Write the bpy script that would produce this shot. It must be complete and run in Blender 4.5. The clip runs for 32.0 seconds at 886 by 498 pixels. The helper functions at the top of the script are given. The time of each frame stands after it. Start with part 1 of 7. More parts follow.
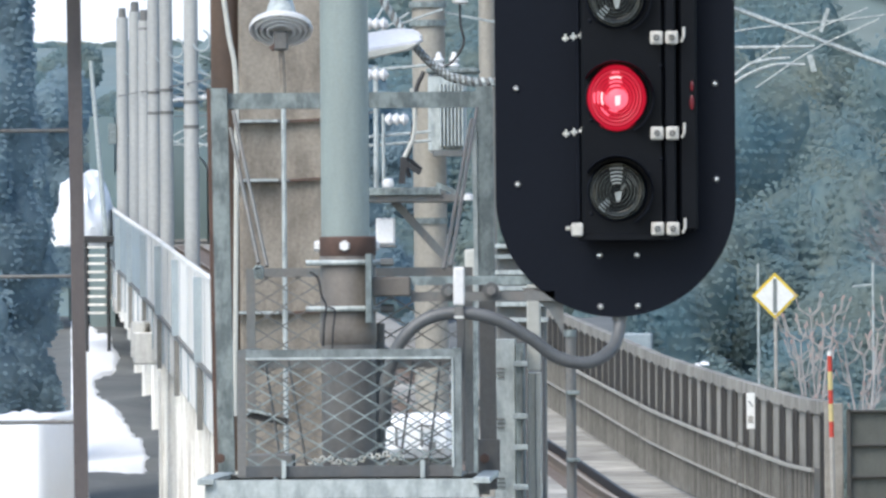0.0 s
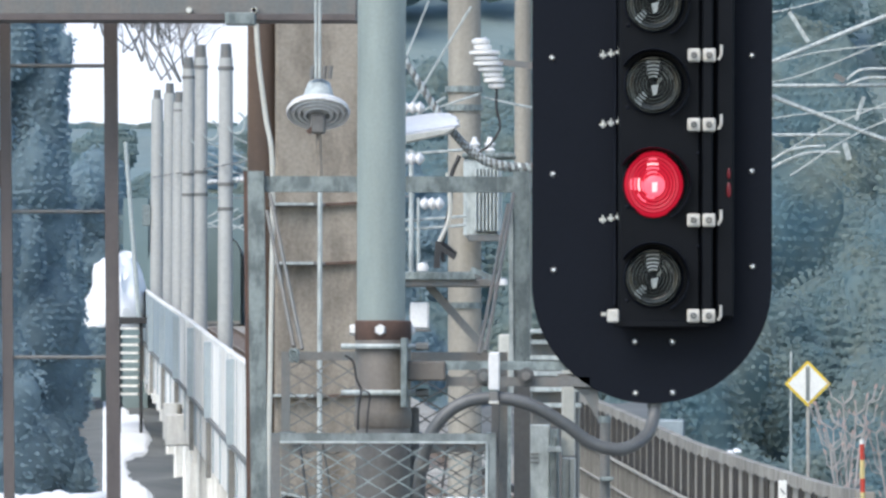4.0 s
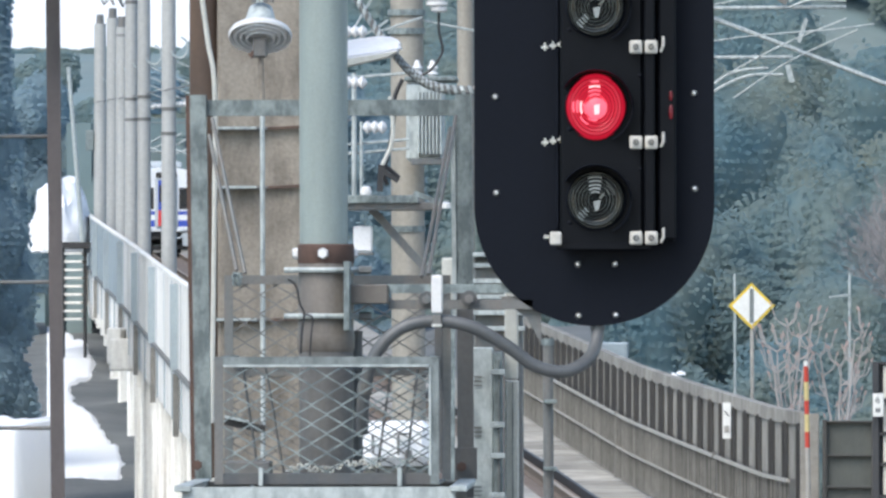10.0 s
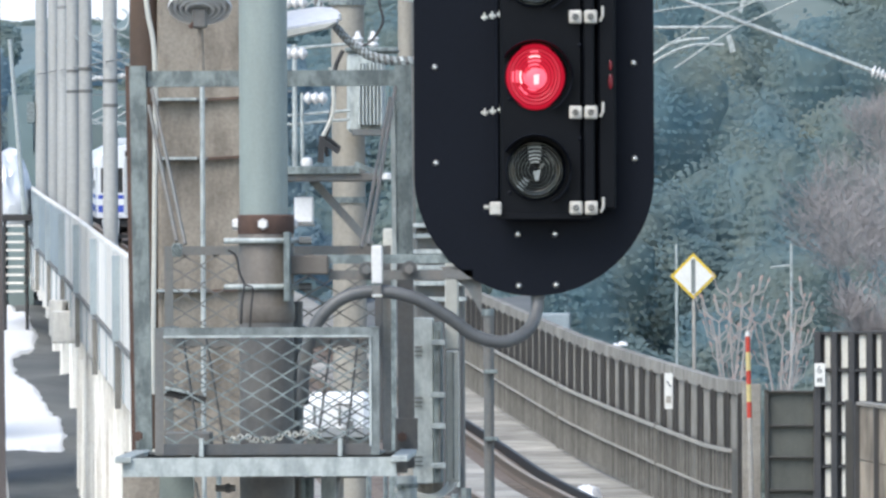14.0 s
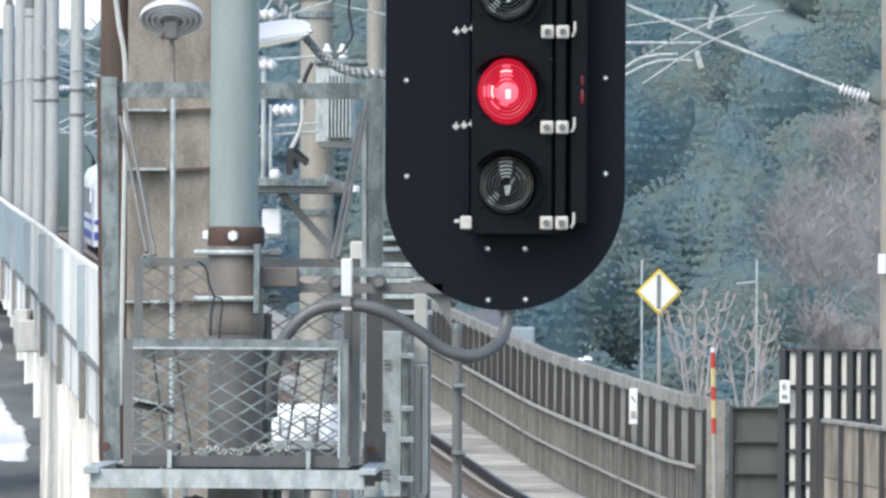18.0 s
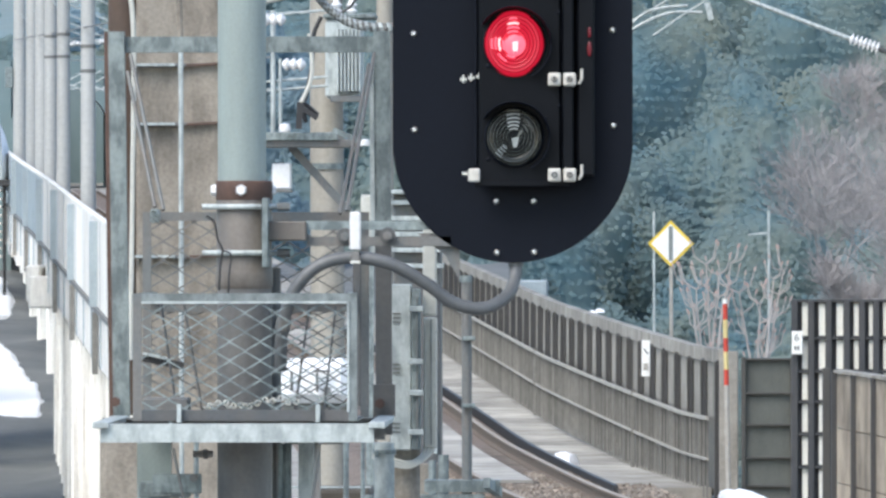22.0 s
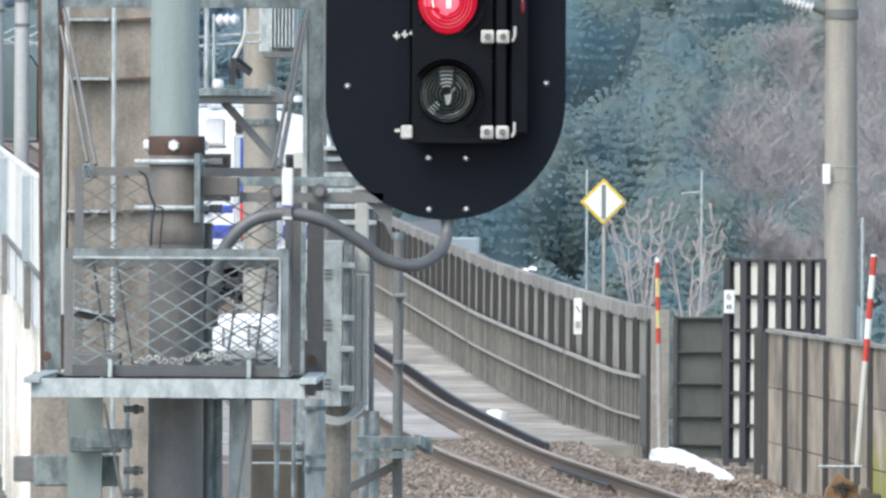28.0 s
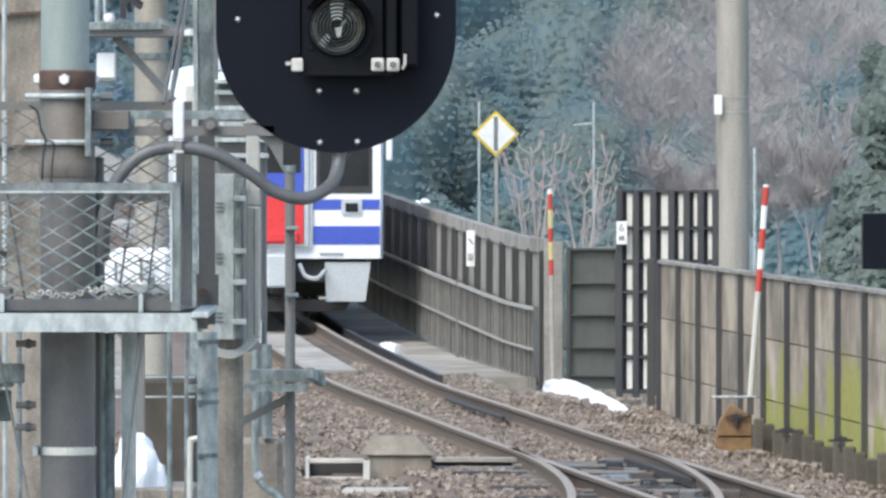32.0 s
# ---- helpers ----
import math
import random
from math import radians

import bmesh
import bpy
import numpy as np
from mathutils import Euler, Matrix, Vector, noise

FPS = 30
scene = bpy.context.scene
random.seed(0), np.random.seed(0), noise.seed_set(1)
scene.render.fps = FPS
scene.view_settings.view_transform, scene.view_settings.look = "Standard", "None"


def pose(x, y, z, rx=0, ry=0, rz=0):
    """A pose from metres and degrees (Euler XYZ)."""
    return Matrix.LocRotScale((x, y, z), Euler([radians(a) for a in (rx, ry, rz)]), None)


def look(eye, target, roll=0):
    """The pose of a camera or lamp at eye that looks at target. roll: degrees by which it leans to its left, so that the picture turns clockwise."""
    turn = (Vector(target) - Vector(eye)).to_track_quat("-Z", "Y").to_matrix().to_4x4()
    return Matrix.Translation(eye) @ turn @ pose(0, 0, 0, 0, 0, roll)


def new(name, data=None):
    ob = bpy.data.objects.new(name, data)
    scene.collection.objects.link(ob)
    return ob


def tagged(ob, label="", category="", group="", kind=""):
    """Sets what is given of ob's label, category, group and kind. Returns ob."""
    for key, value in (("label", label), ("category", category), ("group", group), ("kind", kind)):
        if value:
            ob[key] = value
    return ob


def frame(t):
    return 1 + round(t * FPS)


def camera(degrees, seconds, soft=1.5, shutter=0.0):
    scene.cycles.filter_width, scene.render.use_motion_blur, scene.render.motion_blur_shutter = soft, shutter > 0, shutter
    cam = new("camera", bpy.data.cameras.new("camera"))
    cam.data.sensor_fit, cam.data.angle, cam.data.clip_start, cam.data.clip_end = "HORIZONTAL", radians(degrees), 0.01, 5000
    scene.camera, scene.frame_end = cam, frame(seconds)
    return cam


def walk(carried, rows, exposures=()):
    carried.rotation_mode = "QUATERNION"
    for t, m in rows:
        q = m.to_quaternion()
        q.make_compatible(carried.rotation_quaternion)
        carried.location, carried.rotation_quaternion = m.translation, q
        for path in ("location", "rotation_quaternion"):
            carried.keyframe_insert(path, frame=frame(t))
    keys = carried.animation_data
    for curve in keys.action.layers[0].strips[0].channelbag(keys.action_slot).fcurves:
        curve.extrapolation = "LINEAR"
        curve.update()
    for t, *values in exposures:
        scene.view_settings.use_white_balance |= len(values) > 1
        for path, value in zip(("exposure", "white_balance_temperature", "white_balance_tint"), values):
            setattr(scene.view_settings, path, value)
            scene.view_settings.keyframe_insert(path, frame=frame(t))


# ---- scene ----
# camera: hand-held telephoto from the end of a station platform
EYE = 2.65
cam = camera(5.0, 32.0, soft=2.7)
ROWS = [
    (0, -0.0026, 0.0031, 1.5719, 0.2538, -0.412),
    (0.5, -0.0005, 0.0017, 1.6236, 0.2465, -0.514),
    (1, -0.0004, 0.0029, 1.6480, 0.2348, -0.509),
    (1.5, -0.0017, 0.0036, 1.5539, 0.3416, -0.432),
    (2, -0.0019, 0.0031, 1.4475, 0.5326, -0.518),
    (2.5, -0.0088, 0.0037, 1.4608, 0.5231, -0.227),
    (3, -0.0119, 0.0046, 1.5197, 0.6006, 0.094),
    (3.5, -0.0122, 0.0039, 1.6586, 0.7121, 0.297),
    (4, -0.0101, 0.0041, 1.7577, 0.7306, 0.149),
    (4.5, -0.0072, 0.0032, 1.8179, 0.6017, 0.083),
    (6.5, -0.0032, 0.0048, 1.7247, 0.5322, -0.115),
    (7, -0.0013, 0.0019, 1.7431, 0.4072, -0.312),
    (7.5, 0.0009, 0.0027, 1.7572, 0.3375, -0.295),
    (8, 0.0019, 0.0024, 1.7408, 0.3052, -0.516),
    (8.5, -0.0004, 0.0019, 1.6696, 0.3437, -0.352),
    (9, -0.0034, 0.0031, 1.6130, 0.3426, -0.184),
    (9.5, -0.0060, 0.0023, 1.5433, 0.2958, -0.121),
    (10, -0.0070, 0.0026, 1.4397, 0.2999, -0.083),
    (10.5, -0.0074, 0.0026, 1.3591, 0.5092, -0.218),
    (11, -0.0064, 0.0037, 1.3177, 0.4532, -0.078),
    (11.5, -0.0049, 0.0025, 1.3250, 0.3671, -0.110),
    (12, -0.0045, 0.0028, 1.3098, 0.2972, -0.056),
    (12.5, -0.0042, 0.0028, 1.2618, 0.2788, -0.095),
    (13, -0.0053, 0.0002, 1.1618, 0.2356, -0.054),
    (13.5, -0.0031, -0.0001, 1.1178, 0.1622, -0.150),
    (15.5, -0.0008, 0.0021, 1.1368, 0.1181, -0.356),
    (16, -0.0021, 0.0025, 1.0632, 0.1423, -0.351),
    (16.5, -0.0094, 0.0029, 0.9542, 0.1705, -0.172),
    (17, -0.0115, 0.0020, 0.8435, 0.2673, 0.115),
    (17.5, -0.0155, 0.0044, 0.8146, 0.2751, 0.365),
    (18, -0.0152, 0.0023, 0.9153, 0.2102, 0.328),
    (18.5, -0.0135, 0.0017, 0.9889, 0.1744, 0.198),
    (19, -0.0112, 0.0014, 1.0400, 0.2482, 0.072),
    (19.5, -0.0089, 0.0017, 1.0211, 0.0783, 0.071),
    (20, -0.0094, 0.0017, 0.9378, 0.1211, 0.091),
    (20.5, -0.0111, 0.0016, 0.7982, 0.0838, 0.307),
    (21, -0.0089, -0.0003, 0.7808, 0.0931, 0.192),
    (21.5, -0.0059, -0.0006, 0.8669, -0.0491, -0.028),
    (22, -0.0040, 0.0002, 0.9852, -0.0525, -0.051),
    (22.5, -0.0046, 0.0006, 1.0870, -0.1955, -0.005),
    (23, -0.0073, -0.0016, 1.1079, -0.1560, 0.038),
    (23.5, -0.0089, -0.0004, 1.0277, -0.1522, 0.203),
    (24, -0.0105, -0.0007, 0.9018, -0.1147, 0.382),
    (24.5, -0.0129, -0.0007, 0.8529, -0.1203, 0.543),
    (26.5, -0.0066, -0.0011, 0.8270, -0.0755, 0.354),
    (27, -0.0063, -0.0005, 0.7071, -0.0843, 0.320),
    (27.5, -0.0037, 0.0002, 0.6437, -0.1971, 0.391),
    (28, -0.0016, -0.0002, 0.6058, -0.2945, 0.324),
    (28.5, 0.0001, -0.0022, 0.5307, -0.3541, 0.137),
    (29, 0.0016, -0.0024, 0.4644, -0.3207, 0.060),
    (29.5, 0.0051, -0.0021, 0.4250, -0.3355, 0.061),
    (30, 0.0078, -0.0012, 0.3721, -0.4397, 0.092),
    (30.5, 0.0093, -0.0018, 0.2635, -0.5320, 0.026),
    (31, 0.0118, -0.0004, 0.1098, -0.4427, -0.148),
    (31.5, 0.0065, -0.0039, -0.0444, -0.5058, -0.162),
    (32, 0.0022, -0.0009, 0.0000, -0.6733, 0.000),
]
walk(cam, [(t, pose(x, 0, EYE + z, 90 + pitch, 0, yaw) @ pose(0, 0, 0, 0, 0, roll)) for t, x, z, yaw, pitch, roll in ROWS],
     exposures=[(0, 1.06, 6580, 9), (8, 1.03, 6580, 9), (16, 1.09, 6600, 9), (24, 1.22, 6620, 9), (32, 1.18, 6670, 9)])

# thin overcast: a wide soft sun from behind the camera's left shoulder, and the sky
world = bpy.data.worlds.new("world")
scene.world = world
world.use_nodes = True
sky = world.node_tree.nodes.new("ShaderNodeTexSky")
sky.sky_type, sky.sun_disc = "NISHITA", False
sky.sun_elevation, sky.sun_rotation = radians(49), radians(-147)
sky.air_density, sky.dust_density, sky.ozone_density = 1.0, 1.2, 1.0
world.node_tree.links.new(sky.outputs[0], world.node_tree.nodes["Background"].inputs[0])
world.node_tree.nodes["Background"].inputs[1].default_value = 0.13
sun = new("sun", bpy.data.lights.new("sun", "SUN"))
sun.data.energy, sun.data.angle, sun.data.color = 1.35, radians(38), (1.0, 0.97, 0.92)
sun.matrix_basis = look((-38, -58, 80), (0, 0, 0))


# ---- materials ----
def mat(name, base, second=None, rough=0.6, metal=0.0, scale=6.0, fine=60.0, amount=0.5, bump=0.1, streak=1.0, bump_dist=0.003, rand=0.0, contrast=(0.35, 0.65), grit=0.16):
    """base and second colour mixed by noise at two scales, with fine relief; streak stretches the coarse noise upright."""
    m = bpy.data.materials.new(name)
    m.use_nodes = True
    nt = m.node_tree
    n, link = nt.nodes, nt.links.new
    bsdf = n["Principled BSDF"]
    co = n.new("ShaderNodeTexCoord")
    mp = n.new("ShaderNodeMapping")
    mp.inputs["Scale"].default_value = (1, 1, 1 / streak)
    link(co.outputs["Object"], mp.inputs[0])
    no = n.new("ShaderNodeTexNoise")
    no.inputs["Scale"].default_value, no.inputs["Detail"].default_value, no.inputs["Roughness"].default_value = scale, 5, 0.62
    link(mp.outputs[0], no.inputs["Vector"])
    fi = n.new("ShaderNodeTexNoise")
    fi.inputs["Scale"].default_value, fi.inputs["Detail"].default_value = fine, 3
    link(co.outputs["Object"], fi.inputs["Vector"])
    ramp = n.new("ShaderNodeValToRGB")
    ramp.color_ramp.elements[0].position, ramp.color_ramp.elements[1].position = contrast
    link(no.outputs[0], ramp.inputs[0])
    mix = n.new("ShaderNodeMix")
    mix.data_type = "RGBA"
    mix.inputs["A"].default_value = (*base, 1)
    second = second or tuple(c * 0.7 for c in base)
    mix.inputs["B"].default_value = (*second, 1)
    mul = n.new("ShaderNodeMath")
    mul.operation = "MULTIPLY"
    mul.inputs[1].default_value = amount * 1.4
    link(ramp.outputs[0], mul.inputs[0])
    link(mul.outputs[0], mix.inputs["Factor"])
    out = mix.outputs["Result"]
    hsv = n.new("ShaderNodeHueSaturation")
    link(out, hsv.inputs["Color"])
    val = n.new("ShaderNodeMapRange")
    val.inputs["To Min"].default_value, val.inputs["To Max"].default_value = 1 - grit, 1 + grit
    link(fi.outputs[0], val.inputs["Value"])
    if rand:
        info = n.new("ShaderNodeObjectInfo")
        r2 = n.new("ShaderNodeMapRange")
        r2.inputs["To Min"].default_value, r2.inputs["To Max"].default_value = 1 - rand, 1 + rand
        link(info.outputs["Random"], r2.inputs["Value"])
        m2 = n.new("ShaderNodeMath")
        m2.operation = "MULTIPLY"
        link(val.outputs[0], m2.inputs[0]), link(r2.outputs[0], m2.inputs[1])
        link(m2.outputs[0], hsv.inputs["Value"])
    else:
        link(val.outputs[0], hsv.inputs["Value"])
    link(hsv.outputs[0], bsdf.inputs["Base Color"])
    ro = n.new("ShaderNodeMapRange")
    ro.inputs["To Min"].default_value, ro.inputs["To Max"].default_value = max(rough - 0.12, 0.02), min(rough + 0.12, 1)
    link(no.outputs[0], ro.inputs["Value"])
    link(ro.outputs[0], bsdf.inputs["Roughness"])
    bsdf.inputs["Metallic"].default_value = metal
    if bump:
        bu = n.new("ShaderNodeBump")
        bu.inputs["Strength"].default_value, bu.inputs["Distance"].default_value = bump, bump_dist
        link(fi.outputs[0], bu.inputs["Height"])
        link(bu.outputs[0], bsdf.inputs["Normal"])
    return m


def island(m, low=0.7, high=1.3):
    """Vary the brightness of a joined mesh from piece to piece."""
    nt = m.node_tree
    bsdf = nt.nodes["Principled BSDF"]
    was = bsdf.inputs["Base Color"].links[0].from_socket
    geo, rng, hsv = nt.nodes.new("ShaderNodeNewGeometry"), nt.nodes.new("ShaderNodeMapRange"), nt.nodes.new("ShaderNodeHueSaturation")
    rng.inputs["To Min"].default_value, rng.inputs["To Max"].default_value = low, high
    nt.links.new(geo.outputs["Random Per Island"], rng.inputs["Value"])
    nt.links.new(rng.outputs[0], hsv.inputs["Value"])
    nt.links.new(was, hsv.inputs["Color"])
    nt.links.new(hsv.outputs[0], bsdf.inputs["Base Color"])
    return m


def varied(m, lo, hi):
    """Let pieces on one material differ a little in tone."""
    nt = m.node_tree
    bsdf = nt.nodes["Principled BSDF"]
    was = bsdf.inputs["Base Color"].links[0].from_socket
    info, rng, hsv = nt.nodes.new("ShaderNodeObjectInfo"), nt.nodes.new("ShaderNodeMapRange"), nt.nodes.new("ShaderNodeHueSaturation")
    rng.inputs["To Min"].default_value, rng.inputs["To Max"].default_value = lo, hi
    nt.links.new(info.outputs["Random"], rng.inputs["Value"])
    nt.links.new(rng.outputs[0], hsv.inputs["Value"])
    nt.links.new(was, hsv.inputs["Color"])
    nt.links.new(hsv.outputs[0], bsdf.inputs["Base Color"])
    return m


def leafy(m):
    """Let half of the light through, as leaves do."""
    nt = m.node_tree
    bsdf, out = nt.nodes["Principled BSDF"], nt.nodes["Material Output"]
    tr, mix = nt.nodes.new("ShaderNodeBsdfTranslucent"), nt.nodes.new("ShaderNodeMixShader")
    nt.links.new(bsdf.inputs["Base Color"].links[0].from_socket, tr.inputs["Color"])
    mix.inputs[0].default_value = 0.6
    nt.links.new(bsdf.outputs[0], mix.inputs[1]), nt.links.new(tr.outputs[0], mix.inputs[2])
    nt.links.new(mix.outputs[0], out.inputs["Surface"])
    bsdf.inputs["Specular IOR Level"].default_value = 0.1
    return m


GALV = varied(mat("galvanised_steel", (0.255, 0.30, 0.295), (0.125, 0.152, 0.155), 0.55, 0.15, 26, 90, 0.8, 0.05, 2.0, contrast=(0.40, 0.62), grit=0.26), 0.9, 1.1)
CAGE_STEEL = mat("dull_cage_steel", (0.215, 0.245, 0.245), (0.12, 0.14, 0.14), 0.55, 0.1, 22, 90, 0.75, 0.05, 2.0, contrast=(0.4, 0.62), grit=0.22)
GALV_PALE = mat("pale_galvanised_steel", (0.47, 0.515, 0.505), (0.28, 0.315, 0.315), 0.5, 0.1, 26, 110, 0.65, 0.05, 2.5, contrast=(0.42, 0.62), grit=0.2)
GALV_DARK = mat("weathered_steel", (0.15, 0.16, 0.158), (0.19, 0.175, 0.16), 0.6, 0.15, 14, 80, 0.6, 0.08, 3, contrast=(0.42, 0.62), grit=0.25)
POST_WORN = mat("dark_worn_steel", (0.085, 0.092, 0.098), (0.12, 0.115, 0.11), 0.6, 0.1, 12, 80, 0.6, 0.06, 3, grit=0.2)
POLE_PAINT = mat("grey_pole_paint", (0.29, 0.345, 0.328), (0.22, 0.262, 0.25), 0.5, 0.0, 9, 110, 0.6, 0.04, 6, contrast=(0.4, 0.66), grit=0.12)
POLE_LOWER = mat("brownish_zinc", (0.185, 0.168, 0.148), (0.13, 0.115, 0.10), 0.5, 0.1, 9, 90, 0.75, 0.05, 5, contrast=(0.4, 0.65), grit=0.2)
POLE_FOOT = mat("dark_zinc_tube", (0.155, 0.152, 0.147), (0.12, 0.117, 0.113), 0.5, 0.1, 9, 90, 0.75, 0.05, 5, contrast=(0.4, 0.65), grit=0.2)
RUST = mat("rusted_steel", (0.125, 0.075, 0.058), (0.085, 0.055, 0.046), 0.8, 0.1, 20, 120, 0.7, 0.2)
BROWN_STEEL = mat("brown_steel_frame", (0.13, 0.11, 0.105), (0.085, 0.075, 0.075), 0.6, 0.1, 8, 70, 0.6, 0.06, 4)
BLACK = mat("matt_black_paint", (0.0050, 0.0068, 0.0118), (0.006, 0.008, 0.0135), 0.5, 0.0, 4, 90, 0.5, 0.02)
BLACK_GLOSS = mat("black_housing", (0.0042, 0.0052, 0.0075), (0.006, 0.007, 0.0095), 0.4, 0.0, 9, 90, 0.5, 0.02)
for m_ in (BLACK, BLACK_GLOSS):
    m_.node_tree.nodes["Principled BSDF"].inputs["Specular IOR Level"].default_value = 0.12
BOLT = mat("bright_bolt", (0.75, 0.75, 0.73), (0.5, 0.5, 0.48), 0.3, 0.8, 60, 200, 0.4, 0.05)
LATCH = mat("cream_latch", (0.62, 0.60, 0.55), (0.45, 0.43, 0.38), 0.5, 0.2, 60, 200, 0.5, 0.05)
RUBBER = mat("grey_conduit", (0.125, 0.13, 0.132), (0.08, 0.085, 0.088), 0.45, 0.0, 14, 120, 0.5, 0.05)
CABLE = mat("dark_cable", (0.03, 0.03, 0.032), None, 0.5, 0.0, 20, 120)
PORCELAIN = mat("white_porcelain", (0.74, 0.74, 0.73), (0.6, 0.6, 0.6), 0.22, 0.0, 16, 90, 0.4, 0.02)
PLASTIC_WHITE = mat("white_plastic", (0.8, 0.8, 0.8), (0.7, 0.7, 0.7), 0.35, 0.0, 8, 60, 0.4, 0.02)
CREAM = mat("cream_plastic_duct", (0.55, 0.55, 0.50), (0.45, 0.45, 0.40), 0.45, 0.0, 8, 60, 0.4, 0.02, 4)
COLUMN = mat("aged_concrete_column", (0.295, 0.263, 0.218), (0.15, 0.131, 0.108), 0.85, 0.0, 7, 75, 0.8, 0.5, 2.2, 0.006, contrast=(0.42, 0.68), grit=0.34)
COLUMN_BROWN = mat("brown_column_edge", (0.115, 0.075, 0.05), (0.07, 0.05, 0.04), 0.75, 0.0, 6, 60, 0.6, 0.1, 5)
POLE_CONC = mat("spun_concrete", (0.345, 0.325, 0.28), (0.25, 0.23, 0.195), 0.8, 0.0, 5, 40, 0.7, 0.2, 8, contrast=(0.4, 0.66), grit=0.2)
WALL_CONC = varied(mat("stained_concrete_panel", (0.385, 0.325, 0.25), (0.17, 0.142, 0.108), 0.85, 0.0, 1.5, 20, 0.85, 0.3, 1.1, 0.006, 0.10, contrast=(0.40, 0.70), grit=0.28), 0.9, 1.12)
POST_DARK = mat("dark_slate_post", (0.036, 0.038, 0.042), (0.058, 0.057, 0.056), 0.6, 0.0, 3, 40, 0.6, 0.1, 3)
BARRIER_LOW = mat("dark_lower_barrier", (0.175, 0.172, 0.158), (0.115, 0.113, 0.105), 0.7, 0.0, 3, 40, 0.6, 0.1, 3)
BARRIER = varied(mat("weathered_barrier_panel", (0.33, 0.312, 0.275), (0.19, 0.178, 0.155), 0.8, 0.0, 2.2, 22, 0.75, 0.2, 1.4, 0.004, 0.05, grit=0.26), 0.92, 1.08)
BARRIER_SLAT = varied(mat("grey_barrier_slat", (0.20, 0.196, 0.18), (0.13, 0.127, 0.115), 0.7, 0.0, 6, 50, grit=0.2), 0.75, 1.2)
BARRIER_DARK = mat("dark_barrier_steel", (0.055, 0.055, 0.052), (0.085, 0.08, 0.07), 0.65, 0.1, 3, 40, 0.6, 0.1, 3)
BARRIER_RAIL = mat("pale_rail_steel", (0.42, 0.40, 0.36), (0.27, 0.255, 0.225), 0.6, 0.1, 6, 50)
PANEL_GREEN = mat("grey_green_steel_panel", (0.115, 0.12, 0.105), (0.075, 0.08, 0.07), 0.6, 0.1, 2.5, 40, 0.7, 0.08, 2)
WHITE_PANEL = mat("off_white_panel", (0.78, 0.77, 0.70), (0.66, 0.65, 0.58), 0.5, 0.0, 3, 40, 0.5, 0.05, 2)
POINT_BOX = mat("beige_box_paint", (0.27, 0.24, 0.195), (0.18, 0.155, 0.12), 0.7, 0.0, 5, 40, 0.7, 0.1, 3)
KERB = varied(mat("dark_kerb_concrete", (0.10, 0.088, 0.07), (0.06, 0.053, 0.042), 0.9, 0.0, 5, 40, 0.7, 0.3, 2), 0.75, 1.2)
DECK = varied(mat("pale_deck_concrete", (0.46, 0.44, 0.39), (0.25, 0.235, 0.205), 0.9, 0.0, 1.6, 20, 0.7, 0.3, 1, 0.006, 0.12), 0.85, 1.15)
BALLAST = mat("ballast_bed", (0.135, 0.105, 0.085), (0.20, 0.16, 0.13), 0.95, 0.0, 2.5, 30, 0.8, 1.0, 1, 0.03)
STONE = island(mat("ballast_stone", (0.205, 0.160, 0.125), (0.27, 0.235, 0.195), 0.9, 0.0, 0.9, 40, 0.8, 0.4), 0.5, 1.35)
RAIL = mat("rusty_rail_side", (0.115, 0.085, 0.062), (0.15, 0.115, 0.085), 0.85, 0.0, 5, 60, 0.6, 0.1)
RAIL_TOP = mat("worn_rail_head", (0.33, 0.285, 0.235), (0.25, 0.215, 0.175), 0.7, 0.0, 8, 60, 0.4, 0.03)
TIMBER = varied(mat("tarred_timber", (0.15, 0.125, 0.10), (0.085, 0.07, 0.06), 0.85, 0.0, 5, 40, 0.7, 0.3, 1, 0.004, 0.25), 0.7, 1.3)
SNOW = mat("old_snow", (0.86, 0.87, 0.88), (0.80, 0.82, 0.84), 0.6, 0.0, 3, 30, 0.4, 0.2, 1, 0.01)
BODY_WHITE = mat("white_train_paint", (0.82, 0.84, 0.86), (0.76, 0.78, 0.80), 0.25, 0.0, 1.2, 20, 0.4, 0.0)
BODY_BLUE = mat("blue_train_paint", (0.06, 0.105, 0.48), (0.05, 0.09, 0.42), 0.25, 0.0, 1.2, 20, 0.4, 0.0)
BODY_RED = mat("red_train_paint", (0.72, 0.045, 0.05), (0.6, 0.04, 0.045), 0.28, 0.0, 2, 20, 0.4, 0.0)
BODY_GREY = mat("grey_train_paint", (0.50, 0.54, 0.56), (0.42, 0.46, 0.48), 0.4, 0.0, 2, 20, 0.4, 0.0)
UNDER = mat("dark_underframe", (0.03, 0.032, 0.035), (0.06, 0.055, 0.05), 0.7, 0.1, 4, 40)
PALE_YELLOW = mat("faded_yellow_paint", (0.62, 0.50, 0.22), (0.5, 0.42, 0.2), 0.5, 0.0, 10, 50, 0.4, 0.0)
# paler and greyer than POLE_CONC: haze over the distant poles put into colour
POLE_PALE = mat("hazed_spun_concrete", (0.42, 0.425, 0.41), (0.34, 0.345, 0.33), 0.8, 0.0, 1.0, 8, 0.6, 0.1, 8)
YELLOW = mat("yellow_sign_edge", (0.72, 0.52, 0.05), (0.6, 0.42, 0.05), 0.5, 0.0, 6, 40, 0.4, 0.0)
SIGN_WHITE = mat("white_sign_face", (0.78, 0.78, 0.74), (0.66, 0.66, 0.62), 0.45, 0.0, 6, 40, 0.4, 0.0)
